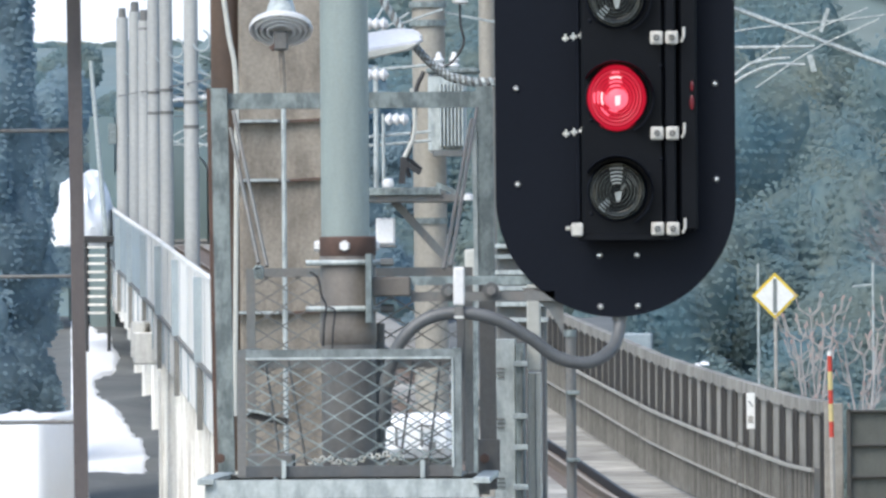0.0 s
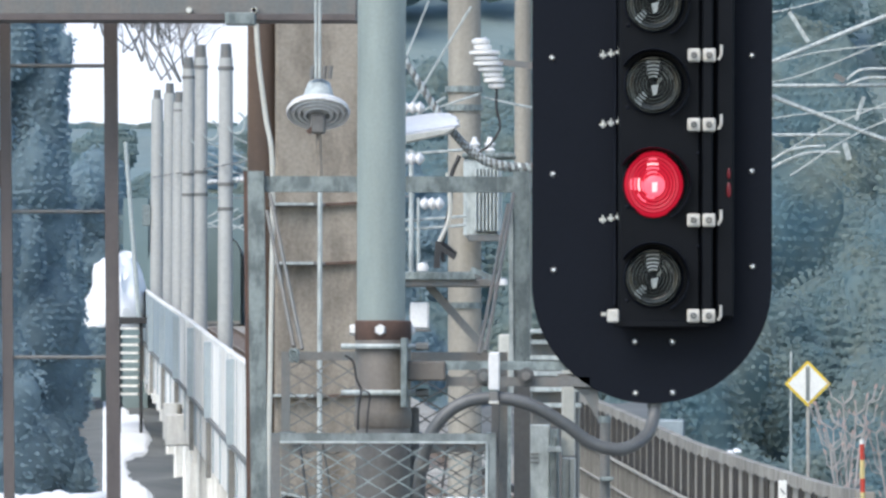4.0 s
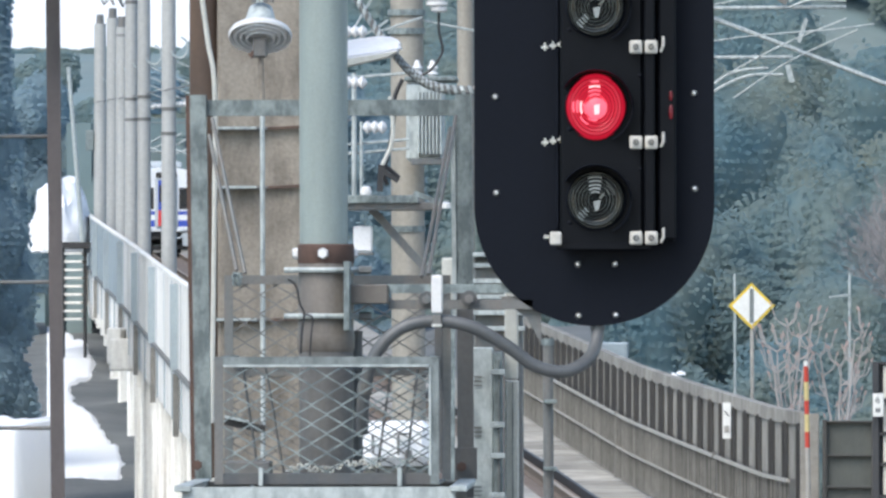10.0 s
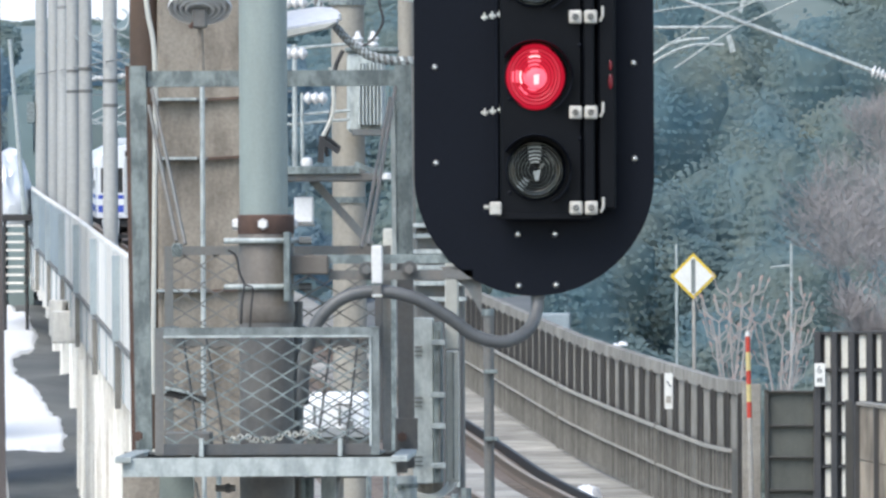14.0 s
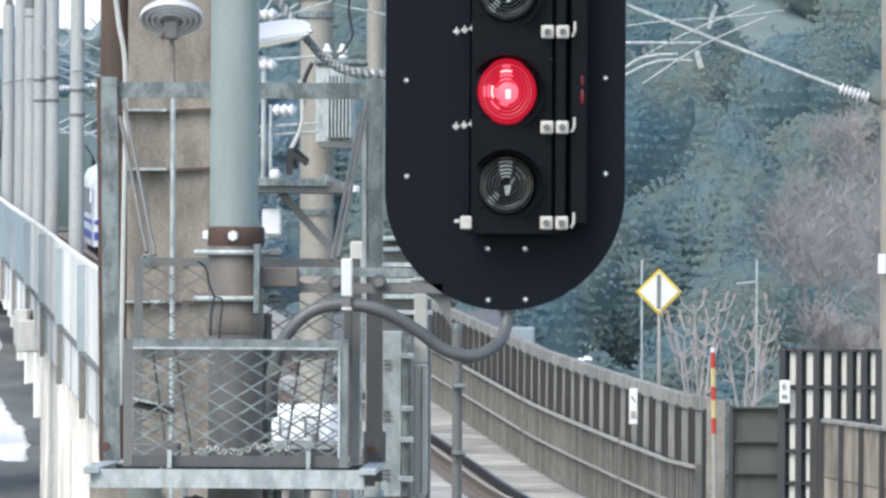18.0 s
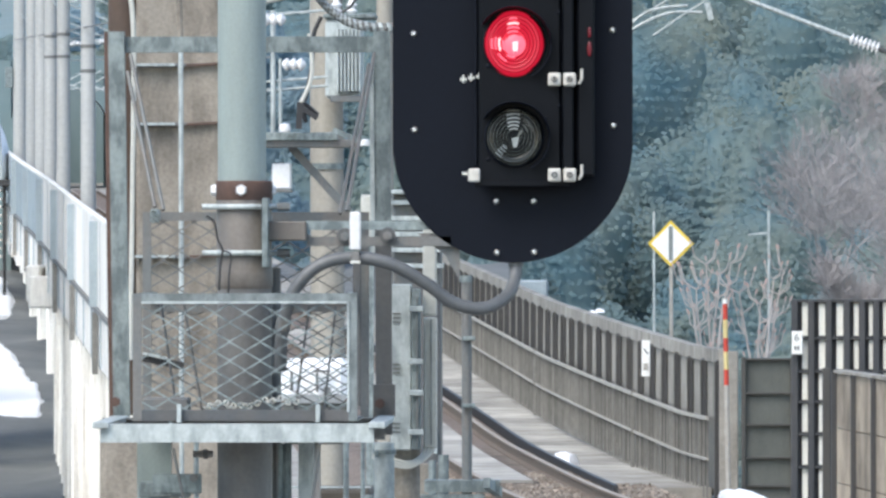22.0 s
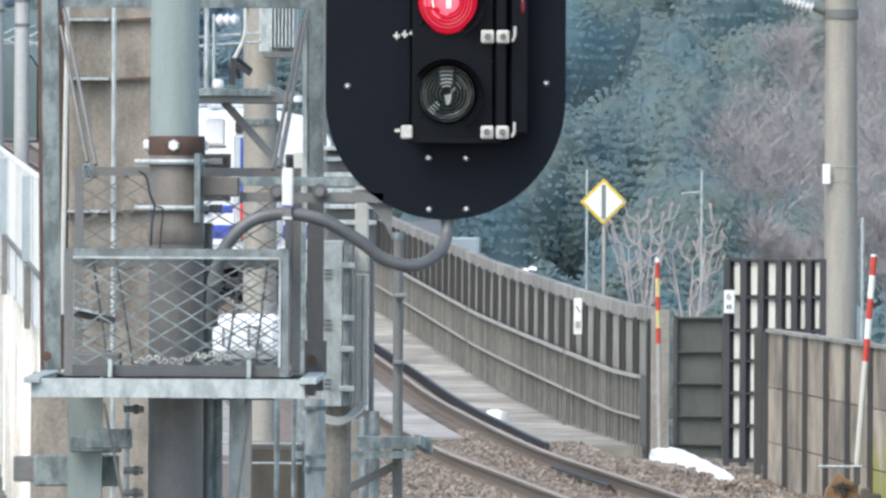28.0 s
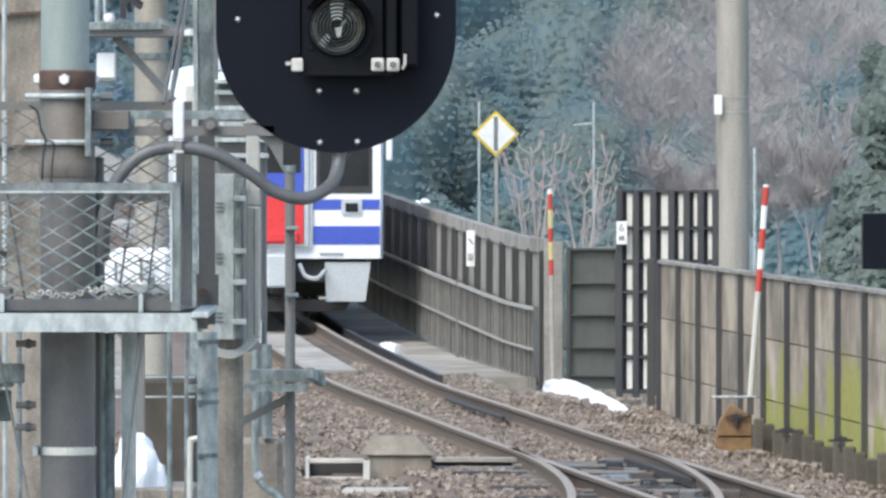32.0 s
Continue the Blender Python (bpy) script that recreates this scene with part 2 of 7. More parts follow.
SIGN_SLATE = mat("faded_slate_bar", (0.20, 0.225, 0.22), None, 0.5)
SIGN_GREY = mat("grey_sign_bar", (0.12, 0.13, 0.14), None, 0.5)
RED = mat("red_marker_paint", (0.52, 0.05, 0.03), (0.4, 0.05, 0.03), 0.5, 0.0, 10, 50, 0.4, 0.0)
ORANGE_BOX = mat("rusty_orange_paint", (0.26, 0.15, 0.06), (0.15, 0.09, 0.05), 0.75, 0.0, 8, 50, 0.7, 0.1)
# foliage paler and bluer than real leaves: haze put into the base colour
LEAF_HAZED = leafy(island(mat("hazed_evergreen_foliage", (0.212, 0.325, 0.360), (0.355, 0.385, 0.325), 0.95, 0.0, 0.17, 1.2, 0.62, 0.0, contrast=(0.36, 0.66)), 0.96, 1.04))
LEAF_NEAR_HAZED = leafy(island(mat("cedar_foliage", (0.28, 0.335, 0.305), (0.22, 0.27, 0.25), 0.9, 0.0, 0.5, 4, 0.8, 0.0), 0.75, 1.3))
LEAF_VALLEY_HAZED = leafy(island(mat("hazed_valley_foliage", (0.33, 0.44, 0.49), (0.28, 0.38, 0.43), 0.95, 0.0, 0.3, 3, 0.8, 0.0), 0.96, 1.04))
TWIG_FAR = island(mat("bare_winter_twigs", (0.355, 0.328, 0.318), (0.30, 0.29, 0.288), 0.9, 0.0, 0.4, 3, 0.6, 0.0), 0.8, 1.2)
TWIG = mat("pale_bare_twigs", (0.46, 0.43, 0.41), (0.34, 0.31, 0.29), 0.85, 0.0, 3, 30, 0.6, 0.1)
BARK = mat("dark_bark", (0.10, 0.085, 0.075), (0.06, 0.05, 0.045), 0.9, 0.0, 3, 30, 0.6, 0.4)
# hillside undergrowth tinted pale blue-green to carry the distance haze
HILL_HAZED = mat("hazed_hillside_undergrowth", (0.145, 0.22, 0.24), (0.18, 0.225, 0.22), 0.95, 0.0, 0.05, 0.8, 0.8, 0.0)
# lining set very pale so the bore looks lifted by haze, not black
BORE = mat("haze_lifted_tunnel_lining", (0.60, 0.64, 0.68), (0.48, 0.52, 0.56), 0.9, 0.0, 0.8, 8)
GROUND = mat("winter_ground", (0.16, 0.165, 0.16), (0.105, 0.115, 0.115), 0.95, 0.0, 0.2, 4, 0.7, 0.3)
PARAPET = mat("sunlit_parapet_concrete", (0.84, 0.83, 0.78), (0.52, 0.49, 0.44), 0.85, 0.0, 1.6, 8, 0.75, 0.1, 7, 0.004, 0.1, contrast=(0.42, 0.7))
PARAPET_BLUE_GREY = mat("blue_grey_parapet", (0.34, 0.40, 0.425), (0.24, 0.285, 0.31), 0.6, 0.05, 1.5, 10, 0.6, 0.05, 3)


def mossy(m, height):
    """Yellow-green moss creeping up from the foot in uneven tongues."""
    m = m.copy()
    m.name = "mossy_concrete_panel"
    nt = m.node_tree
    n, link = nt.nodes, nt.links.new
    bsdf = n["Principled BSDF"]
    was = bsdf.inputs["Base Color"].links[0].from_socket
    co, mp, no, fine, sep = n.new("ShaderNodeTexCoord"), n.new("ShaderNodeMapping"), n.new("ShaderNodeTexNoise"), n.new("ShaderNodeTexNoise"), n.new("ShaderNodeSeparateXYZ")
    mp.inputs["Scale"].default_value = (1, 0.55, 0.22)
    link(co.outputs["Object"], mp.inputs[0]), link(mp.outputs[0], no.inputs["Vector"]), link(co.outputs["Object"], sep.inputs[0])
    no.inputs["Scale"].default_value, no.inputs["Detail"].default_value = 1.6, 6
    link(co.outputs["Object"], fine.inputs["Vector"])
    fine.inputs["Scale"].default_value = 14
    a, b, c = n.new("ShaderNodeMath"), n.new("ShaderNodeMath"), n.new("ShaderNodeMapRange")
    a.operation, b.operation = "MULTIPLY", "SUBTRACT"
    a.inputs[1].default_value = 0.42 / height
    link(sep.outputs[2], a.inputs[0]), link(no.outputs[0], b.inputs[0]), link(a.outputs[0], b.inputs[1])
    c.inputs["From Min"].default_value, c.inputs["From Max"].default_value = 0.20, 0.28
    link(b.outputs[0], c.inputs["Value"])
    ramp, mix = n.new("ShaderNodeValToRGB"), n.new("ShaderNodeMix")
    ramp.color_ramp.elements[0].color, ramp.color_ramp.elements[1].color = (0.40, 0.39, 0.09, 1), (0.20, 0.195, 0.06, 1)
    link(fine.outputs[0], ramp.inputs[0])
    mix.data_type = "RGBA"
    link(c.outputs[0], mix.inputs["Factor"]), link(was, mix.inputs["A"]), link(ramp.outputs[0], mix.inputs["B"])
    link(mix.outputs["Result"], bsdf.inputs["Base Color"])
    return m


WALL_MOSS = mossy(WALL_CONC, 1.15)
GLASS = mat("dark_train_glass", (0.02, 0.024, 0.028), (0.03, 0.034, 0.038), 0.08, 0.0, 3, 20, 0.3, 0.0)
CLEAR_LENS = mat("clear_signal_glass", (0.013, 0.016, 0.017), (0.008, 0.010, 0.011), 0.06, 0.0, 30, 200, 0.5, 0.0)


def glow(name, base, strength, colour):
    m = mat(name, base, None, 0.45, 0.0, 30, 200, 0.4, 0.0)
    b = m.node_tree.nodes["Principled BSDF"]
    b.inputs["Emission Color"].default_value = (*colour, 1)
    b.inputs["Emission Strength"].default_value = strength
    return m


RED_LENS = glow("lit_red_lens", (0.12, 0.004, 0.01), 0.27, (1.0, 0.02, 0.065))
# dimmer red on the step faces paints the ring shading the glow hides
RED_RISER = glow("shaded_red_glass_step", (0.08, 0.003, 0.008), 0.19, (1.0, 0.012, 0.05))
RED_INNER = glow("lit_red_inner_lens", (0.15, 0.01, 0.015), 0.45, (1.0, 0.04, 0.085))
# pale colours paint the sky's highlights on the unlit stepped glass
CLEAR_HIGHLIGHT = mat("painted_glass_highlight", (0.40, 0.44, 0.44), (0.16, 0.18, 0.18), 0.15, 0.0, 14, 60, 0.7, 0.0)
CLEAR_RISER = mat("clear_glass_step", (0.030, 0.036, 0.037), (0.012, 0.015, 0.015), 0.1, 0.0, 14, 60, 0.7, 0.0)
# faint glow that stands for the red lamp's reflection
RED_REFLECTION = glow("dim_red_reflection", (0.03, 0.002, 0.004), 0.055, (1.0, 0.03, 0.08))
RED_CORE = glow("lit_red_core", (0.3, 0.03, 0.04), 0.62, (1.0, 0.13, 0.20))
RED_HOT = glow("white_hot_red_core", (0.5, 0.2, 0.2), 0.85, (1.0, 0.42, 0.45))
CLEAR_GLINT = mat("grey_ring_and_glint", (0.11, 0.128, 0.128), (0.05, 0.06, 0.06), 0.12, 0.0, 14, 60, 0.7, 0.0)

# ---- mesh helpers ----
ORIGIN = {}


def thing(name, at, label, category, group="", kind=""):
    ob = new(name)
    ob.empty_display_size = 0.1
    ob.location = at
    ORIGIN[ob.name] = Vector(at)
    return tagged(ob, label, category, group, kind)


def part(name, bm, material, parent=None, label="", smooth=False):
    me = bpy.data.meshes.new(name)
    origin = ORIGIN.get(parent.name, Vector((0, 0, 0))) if parent else Vector((0, 0, 0))
    bmesh.ops.translate(bm, verts=bm.verts, vec=-origin)
    bm.to_mesh(me)
    bm.free()
    for m in material if isinstance(material, (list, tuple)) else [material]:
        me.materials.append(m)
    if smooth:
        for p in me.polygons:
            p.use_smooth = True
        me.set_sharp_from_angle(angle=radians(40))
    ob = new(name, me)
    if parent:
        ob.parent = parent
    ORIGIN[ob.name] = origin
    return tagged(ob, label)


def lone(name, bm, material, label, category, group="", kind="", smooth=False, at=None):
    """A thing that is a single mesh, with its origin at its base."""
    if at is None:
        co = [v.co for v in bm.verts]
        at = Vector((sum(c.x for c in co) / len(co), sum(c.y for c in co) / len(co), min(c.z for c in co)))
    at = Vector(at)
    bmesh.ops.translate(bm, verts=bm.verts, vec=-at)
    me = bpy.data.meshes.new(name)
    bm.to_mesh(me)
    bm.free()
    for m in material if isinstance(material, (list, tuple)) else [material]:
        me.materials.append(m)
    if smooth:
        for p in me.polygons:
            p.use_smooth = True
        me.set_sharp_from_angle(angle=radians(40))
    ob = new(name, me)
    ob.location = at
    ORIGIN[ob.name] = at
    return tagged(ob, label, category, group, kind)


def box(x0, x1, y0, y1, z0, z1, bevel=0.0, bm=None, turn=None, mi=0):
    own = bm is None
    b = bmesh.new()
    c = Vector(((x0 + x1) / 2, (y0 + y1) / 2, (z0 + z1) / 2))
    bmesh.ops.create_cube(b, size=1, matrix=Matrix.Diagonal((x1 - x0, y1 - y0, z1 - z0, 1)))
    if bevel:
        bmesh.ops.bevel(b, geom=b.edges[:], offset=bevel, segments=1, affect="EDGES")
    m = Matrix.Translation(c)
    if turn is not None:
        m = m @ turn
    bmesh.ops.transform(b, matrix=m, verts=b.verts)
    for f in b.faces:
        f.material_index = mi
    return merge(bm, b) if not own else b


def merge(bm, b):
    me = bpy.data.meshes.new("tmp")
    b.to_mesh(me)
    b.free()
    bm.from_mesh(me)
    bpy.data.meshes.remove(me)
    return bm


def rod(a, b, r, r2=None, n=10, bm=None, caps=True):
    """A round bar from a to b."""
    a, b = Vector(a), Vector(b)
    own = bmesh.new()
    d = b - a
    bmesh.ops.create_cone(own, cap_ends=caps, segments=n, radius1=r, radius2=r if r2 is None else r2, depth=d.length,
                          matrix=Matrix.Translation((a + b) / 2) @ d.to_track_quat("Z", "Y").to_matrix().to_4x4())
    return merge(bm, own) if bm is not None else own


def bar(a, b, w, h, bm=None, up=(0, 0, 1)):
    """A square bar from a to b, w wide and h high."""
    a, b = Vector(a), Vector(b)
    d = (b - a).normalized()
    s = d.cross(Vector(up))
    if s.length < 1e-4:
        s = d.cross(Vector((1, 0, 0)))
    s.normalize()
    u = s.cross(d)
    own = bm if bm is not None else bmesh.new()
    vs = [own.verts.new(p + s * (i * w / 2) + u * (j * h / 2)) for p in (a, b) for i, j in ((-1, -1), (1, -1), (1, 1), (-1, 1))]
    for f in ((3, 2, 1, 0), (4, 5, 6, 7), (0, 1, 5, 4), (1, 2, 6, 5), (2, 3, 7, 6), (3, 0, 4, 7)):
        own.faces.new([vs[i] for i in f])
    return own


def angle_iron(a, b, w, t, side=(1, 0, 0), out=(0, 1, 0), bm=None):
    """An L section from a to b: one flange along side, one along out."""
    own = bm if bm is not None else bmesh.new()
    a, b, s, o = Vector(a), Vector(b), Vector(side), Vector(out)
    prof = [(0, 0), (w, 0), (w, t), (t, t), (t, w), (0, w)]
    r0 = [own.verts.new(a + s * p + o * q) for p, q in prof]
    r1 = [own.verts.new(b + s * p + o * q) for p, q in prof]
    for i in range(6):
        own.faces.new((r0[i], r0[(i + 1) % 6], r1[(i + 1) % 6], r1[i]))
    own.faces.new(r0[::-1]), own.faces.new(r1)
    bmesh.ops.recalc_face_normals(own, faces=own.faces)
    return own


def channel(a, b, w, depth, t, side, out, bm=None):
    """A U section from a to b: web across side, flanges along out."""
    own = bm if bm is not None else bmesh.new()
    a, b, s, o = Vector(a), Vector(b), Vector(side), Vector(out)
    h = w / 2
    prof = [(-h, 0), (h, 0), (h, depth), (h - t, depth), (h - t, t), (-h + t, t), (-h + t, depth), (-h, depth)]
    r0 = [own.verts.new(a + s * p + o * q) for p, q in prof]
    r1 = [own.verts.new(b + s * p + o * q) for p, q in prof]
    n = len(prof)
    for i in range(n):
        own.faces.new((r0[i], r0[(i + 1) % n], r1[(i + 1) % n], r1[i]))
    own.faces.new(r0[::-1]), own.faces.new(r1)
    bmesh.ops.recalc_face_normals(own, faces=own.faces)
    return own


def smooth_path(points, step=8):
    """Catmull-Rom through the points."""
    p = [Vector(q) for q in points]
    p = [2 * p[0] - p[1]] + p + [2 * p[-1] - p[-2]]
    out = []
    for i in range(1, len(p) - 2):
        for k in range(step):
            t = k / step
            a, b, c, d = p[i - 1], p[i], p[i + 1], p[i + 2]
            out.append(0.5 * (2 * b + (c - a) * t + (2 * a - 5 * b + 4 * c - d) * t * t + (3 * b - a - 3 * c + d) * t ** 3))
    return out + [p[-2]]


def tube(points, r, n=8, bm=None, radii=None):
    """A round tube along the points."""
    own = bm if bm is not None else bmesh.new()
    pts = [Vector(q) for q in points]
    rings = []
    ref = None
    for i, q in enumerate(pts):
        d = (pts[min(i + 1, len(pts) - 1)] - pts[max(i - 1, 0)]).normalized()
        if ref is None:
            ref = Vector((0, 0, 1)) if abs(d.z) < 0.9 else Vector((1, 0, 0))
        s = d.cross(ref).normalized()
        u = s.cross(d)
        ref = u
        rr = radii[i] if radii else r
        rings.append([own.verts.new(q + (s * math.cos(2 * math.pi * k / n) + u * math.sin(2 * math.pi * k / n)) * rr) for k in range(n)])
    for a, b in zip(rings, rings[1:]):
        for k in range(n):
            own.faces.new((a[k], a[(k + 1) % n], b[(k + 1) % n], b[k]))
    own.faces.new(rings[0][::-1]), own.faces.new(rings[-1])
    return own


def lathe(profile, at, axis="z", n=24, bm=None, cap=False):
    """Turn a profile of (radius, height) about an axis through at."""
    own = bmesh.new()
    rings = []
    for r, h in profile:
        rings.append([own.verts.new((r * math.cos(2 * math.pi * k / n), r * math.sin(2 * math.pi * k / n), h)) for k in range(n)])
    for a, b in zip(rings, rings[1:]):
        for k in range(n):
            own.faces.new((a[k], a[(k + 1) % n], b[(k + 1) % n], b[k]))
    if cap:
        own.faces.new(rings[0][::-1]), own.faces.new(rings[-1])
    bmesh.ops.remove_doubles(own, verts=own.verts, dist=1e-5)
    bmesh.ops.recalc_face_normals(own, faces=own.faces)
    turn = {"z": Matrix.Identity(4), "y": pose(0, 0, 0, -90), "x": pose(0, 0, 0, 0, 90)}[axis]
    bmesh.ops.transform(own, matrix=Matrix.Translation(at) @ turn, verts=own.verts)
    return merge(bm, own) if bm is not None else own


def prism(outline, y0, y1, bm=None):
    """An outline in x and z, thick from y0 to y1."""
    own = bm if bm is not None else bmesh.new()
    f0 = [own.verts.new((x, y0, z)) for x, z in outline]
    f1 = [own.verts.new((x, y1, z)) for x, z in outline]
    n = len(outline)
    fs = [own.faces.new(f0), own.faces.new(f1[::-1])]
    for i in range(n):
        fs.append(own.faces.new((f0[i], f1[i], f1[(i + 1) % n], f0[(i + 1) % n])))
    bmesh.ops.recalc_face_normals(own, faces=fs)
    return own


def spline(table):
    """A smooth function through (y, value) rows."""
    ys, vs = [r[0] for r in table], [r[1] for r in table]
    n = len(ys)
    m = [(vs[min(i + 1, n - 1)] - vs[max(i - 1, 0)]) / (ys[min(i + 1, n - 1)] - ys[max(i - 1, 0)]) for i in range(n)]

    def f(y):
        if y <= ys[0]:
            return vs[0] + m[0] * (y - ys[0])
        if y >= ys[-1]:
            return vs[-1] + m[-1] * (y - ys[-1])
        i = max(k for k in range(n - 1) if ys[k] <= y)
        h = ys[i + 1] - ys[i]
        t = (y - ys[i]) / h
        return (2 * t ** 3 - 3 * t * t + 1) * vs[i] + (t ** 3 - 2 * t * t + t) * h * m[i] + (-2 * t ** 3 + 3 * t * t) * vs[i + 1] + (t ** 3 - t * t) * h * m[i + 1]
    return f


# ---- plan of the line ----
GAUGE = 1.067
track_x = spline([(40, 4.8), (62, 3.0), (73.2, 2.05), (85, 1.06), (95.7, 0.22), (108, -0.70), (136.7, -2.20), (149, -2.87), (171, -4.34), (197, -6.2), (260, -10.8), (330, -15.8), (415, -22.0), (560, -32.2)])
fence_x = spline([(118, 1.22), (132.5, 0.20), (147, -0.75), (171, -2.2), (192, -3.5), (225, -5.9), (300, -11.0), (420, -19.6)])


def lettering(words, at, height, material, parent):
    """Upright flat letters facing the camera's side of the line."""
    cu = bpy.data.curves.new("letters", "FONT")
    cu.body, cu.size, cu.align_x, cu.align_y, cu.extrude = words, height, "CENTER", "CENTER", 0.0008
    ob = bpy.data.objects.new("letters", cu)
    scene.collection.objects.link(ob)
    bpy.context.view_layer.update()
    me = bpy.data.meshes.new_from_object(ob.evaluated_get(bpy.context.evaluated_depsgraph_get()))
    bpy.data.objects.remove(ob)
    me.materials.clear()
    me.materials.append(material)
    me.transform(pose(at[0], at[1], at[2], 90, 0, 0))
    out = new("lettering", me)
    out.parent = parent
    out.location = -parent.location
    return out


def track_z(y):
    """Rail level: level through the turnout, then climbing."""
    if y < 128:
        return 0.0
    if y < 152:
        return 0.0175 / 48 * (y - 128) ** 2
    return 0.0175 * (y - 140)


def heading(y):
    return math.degrees(math.atan2(-(track_x(y + 1) - track_x(y - 1)), 2))


# ---- ground, deck and track ----
def sheet(name, xs, ys, zf, material, label, category, kind="structure"):
    vs = [(x, y, zf(x, y)) for y in ys for x in xs]
    n = len(xs)
    fs = [(j * n + i, j * n + i + 1, (j + 1) * n + i + 1, (j + 1) * n + i) for j in range(len(ys) - 1) for i in range(n - 1)]
    me = bpy.data.meshes.new(name)
    me.from_pydata(vs, [], fs)
    me.materials.append(material)
    for p in me.polygons:
        p.use_smooth = True
    return tagged(new(name, me), label, category, kind=kind)


def span(a, b, n):
    return [a + (b - a) * i / (n - 1) for i in range(n)]


sheet("ground", [-3000, -400, -150] + span(-80, 60, 36) + [150, 400, 3000], [-300, -50] + span(20, 460, 45) + [600, 1200, 4500],
      lambda x, y: -7.5 + 0.8 * noise.noise((x / 18, y / 26, 0)), GROUND, "dull winter ground below the viaduct", "ground")


def strip(name, y0, y1, step, section, material, label, category, kind="structure", parent=None, smooth=False):
    """Sweep a section, a function of y that gives (x, z) points, along the line."""
    bm = bmesh.new()
    ys = [y0 + (y1 - y0) * i / max(1, round((y1 - y0) / step)) for i in range(max(1, round((y1 - y0) / step)) + 1)]
    rings = [[bm.verts.new((x, y, z)) for x, z in section(y)] for y in ys]
    n = len(rings[0])
    for a, b in zip(rings, rings[1:]):
        for k in range(n):
            bm.faces.new((a[k], a[(k + 1) % n], b[(k + 1) % n], b[k]))
    bm.faces.new(rings[0][::-1]), bm.faces.new(rings[-1])
    bmesh.ops.recalc_face_normals(bm, faces=bm.faces)
    if parent:
        return part(name, bm, material, parent, label, smooth)
    return lone(name, bm, material, label, category, kind=kind, smooth=smooth, at=(track_x(y0), y0, track_z(y0)))


DECK_Z = -0.42


def deck_section(y):
    c, z = track_x(y), track_z(y) + DECK_Z
    left = c - (4.0 if y < 125 else max(2.6, 4.0 - (y - 125) * 0.08))
    right = (fence_x(y) + 0.35) if y > 122 else c + 3.6
    return [(left, z), (right, z), (right, z - 0.9), (left, z - 0.9)]


strip("deck", 2, 560, 6, deck_section, DECK, "pale concrete viaduct deck", "deck")


def bed_section(y):
    c, z = track_x(y), track_z(y)
    d = z + DECK_Z
    k = min(1, max(0, (y - 114) / 6))
    return [(c - 2.1, d - 0.05), (c - 1.45, z - 0.17), (c - 0.7, z - 0.15), (c, z - 0.17), (c + 0.7, z - 0.15), (c + 1.35 - 0.5 * k, z - 0.17), (c + 1.75 - 0.85 * k, d - 0.05)]


strip("ballast_bed", 30, 420, 2, bed_section, BALLAST, "brown crushed-stone ballast under the track", "ballast")
# wider stony apron round the turnout
bm = bmesh.new()
ys = span(62, 119, 40)
rows_ = []
for y in ys:
    c = track_x(y)
    fade = min(1, max(0, (119 - y) / 10))
    rows_.append([bm.verts.new((c + o, y, -0.42 + (0.17 * fade + 0.09 * noise.noise((o * 1.3, y * 0.9, 3))) * (0 if abs(o) > 2.9 and o > 0 else 1)))
                  for o in (-3.9, -3.7, -3.3, -2.8, -2.1, -1.5, 1.4, 1.7, 2.0, 2.3, 2.55, 3.3)])
for a, b in zip(rows_, rows_[1:]):
    for i in range(len(a) - 1):
        bm.faces.new((a[i], a[i + 1], b[i + 1], b[i]))
lone("ballast_apron", bm, BALLAST, "brown ballast spread beside the turnout", "ballast", kind="structure", smooth=True)


wall_x = spline([(60, 5.35), (80, 3.95), (104, 2.22), (106, 2.07)])


def stones(name, count, place, size, label):
    """Loose stones as one joined mesh."""
    rng = random.Random(7)
    base = [(1, 1, 1), (-1, -1, 1), (-1, 1, -1), (1, -1, -1), (0, 0, 1.5), (0, 1.4, 0), (1.3, 0, -0.2)]
    tri = [(0, 4, 1), (0, 5, 4), (4, 5, 1), (1, 5, 2), (0, 6, 5), (6, 3, 2), (5, 6, 2), (0, 1, 3), (0, 3, 6), (1, 2, 3)]
    vs, fs = [], []
    for _ in range(count):
        x, y, z = place(rng)
        s = size * rng.uniform(0.6, 1.5)
        m = Euler((rng.uniform(0, 6), rng.uniform(0, 6), rng.uniform(0, 6))).to_matrix()
        k = len(vs)
        for b in base:
            q = m @ Vector((b[0] * rng.uniform(0.7, 1.3), b[1] * rng.uniform(0.7, 1.3), b[2] * rng.uniform(0.6, 1.1))) * s * 0.62
            vs.append((x + q.x, y + q.y, z + q.z))
        fs += [(a + k, b + k, c + k) for a, b, c in tri]
    me = bpy.data.meshes.new(name)
    me.from_pydata(vs, [], fs)
    me.materials.append(STONE)
    return tagged(new(name, me), label, "ballast", kind="stuff")


def stone_place(rng):
    while True:
        y = 66 + (rng.random() ** 1.2) * 56
        o = rng.uniform(-3.7, 3.4)
        if o > wall_x(y) - track_x(y) - 0.05 and y < 106:
            continue
        if (y > 116 and (o > 0.9 or -0.5 < o < 0.3)) or (y > 106 and o < -1.35) or (y > 96 and o < -2.6):
            continue
        c = track_x(y)
        inside = abs(o) < 1.5
        z = (track_z(y) - 0.155) if inside else -0.41 + 0.17 * min(1, max(0, (119 - y) / 10)) + 0.09 * noise.noise((o * 1.3, y * 0.9, 3))
        return c + o, y, z


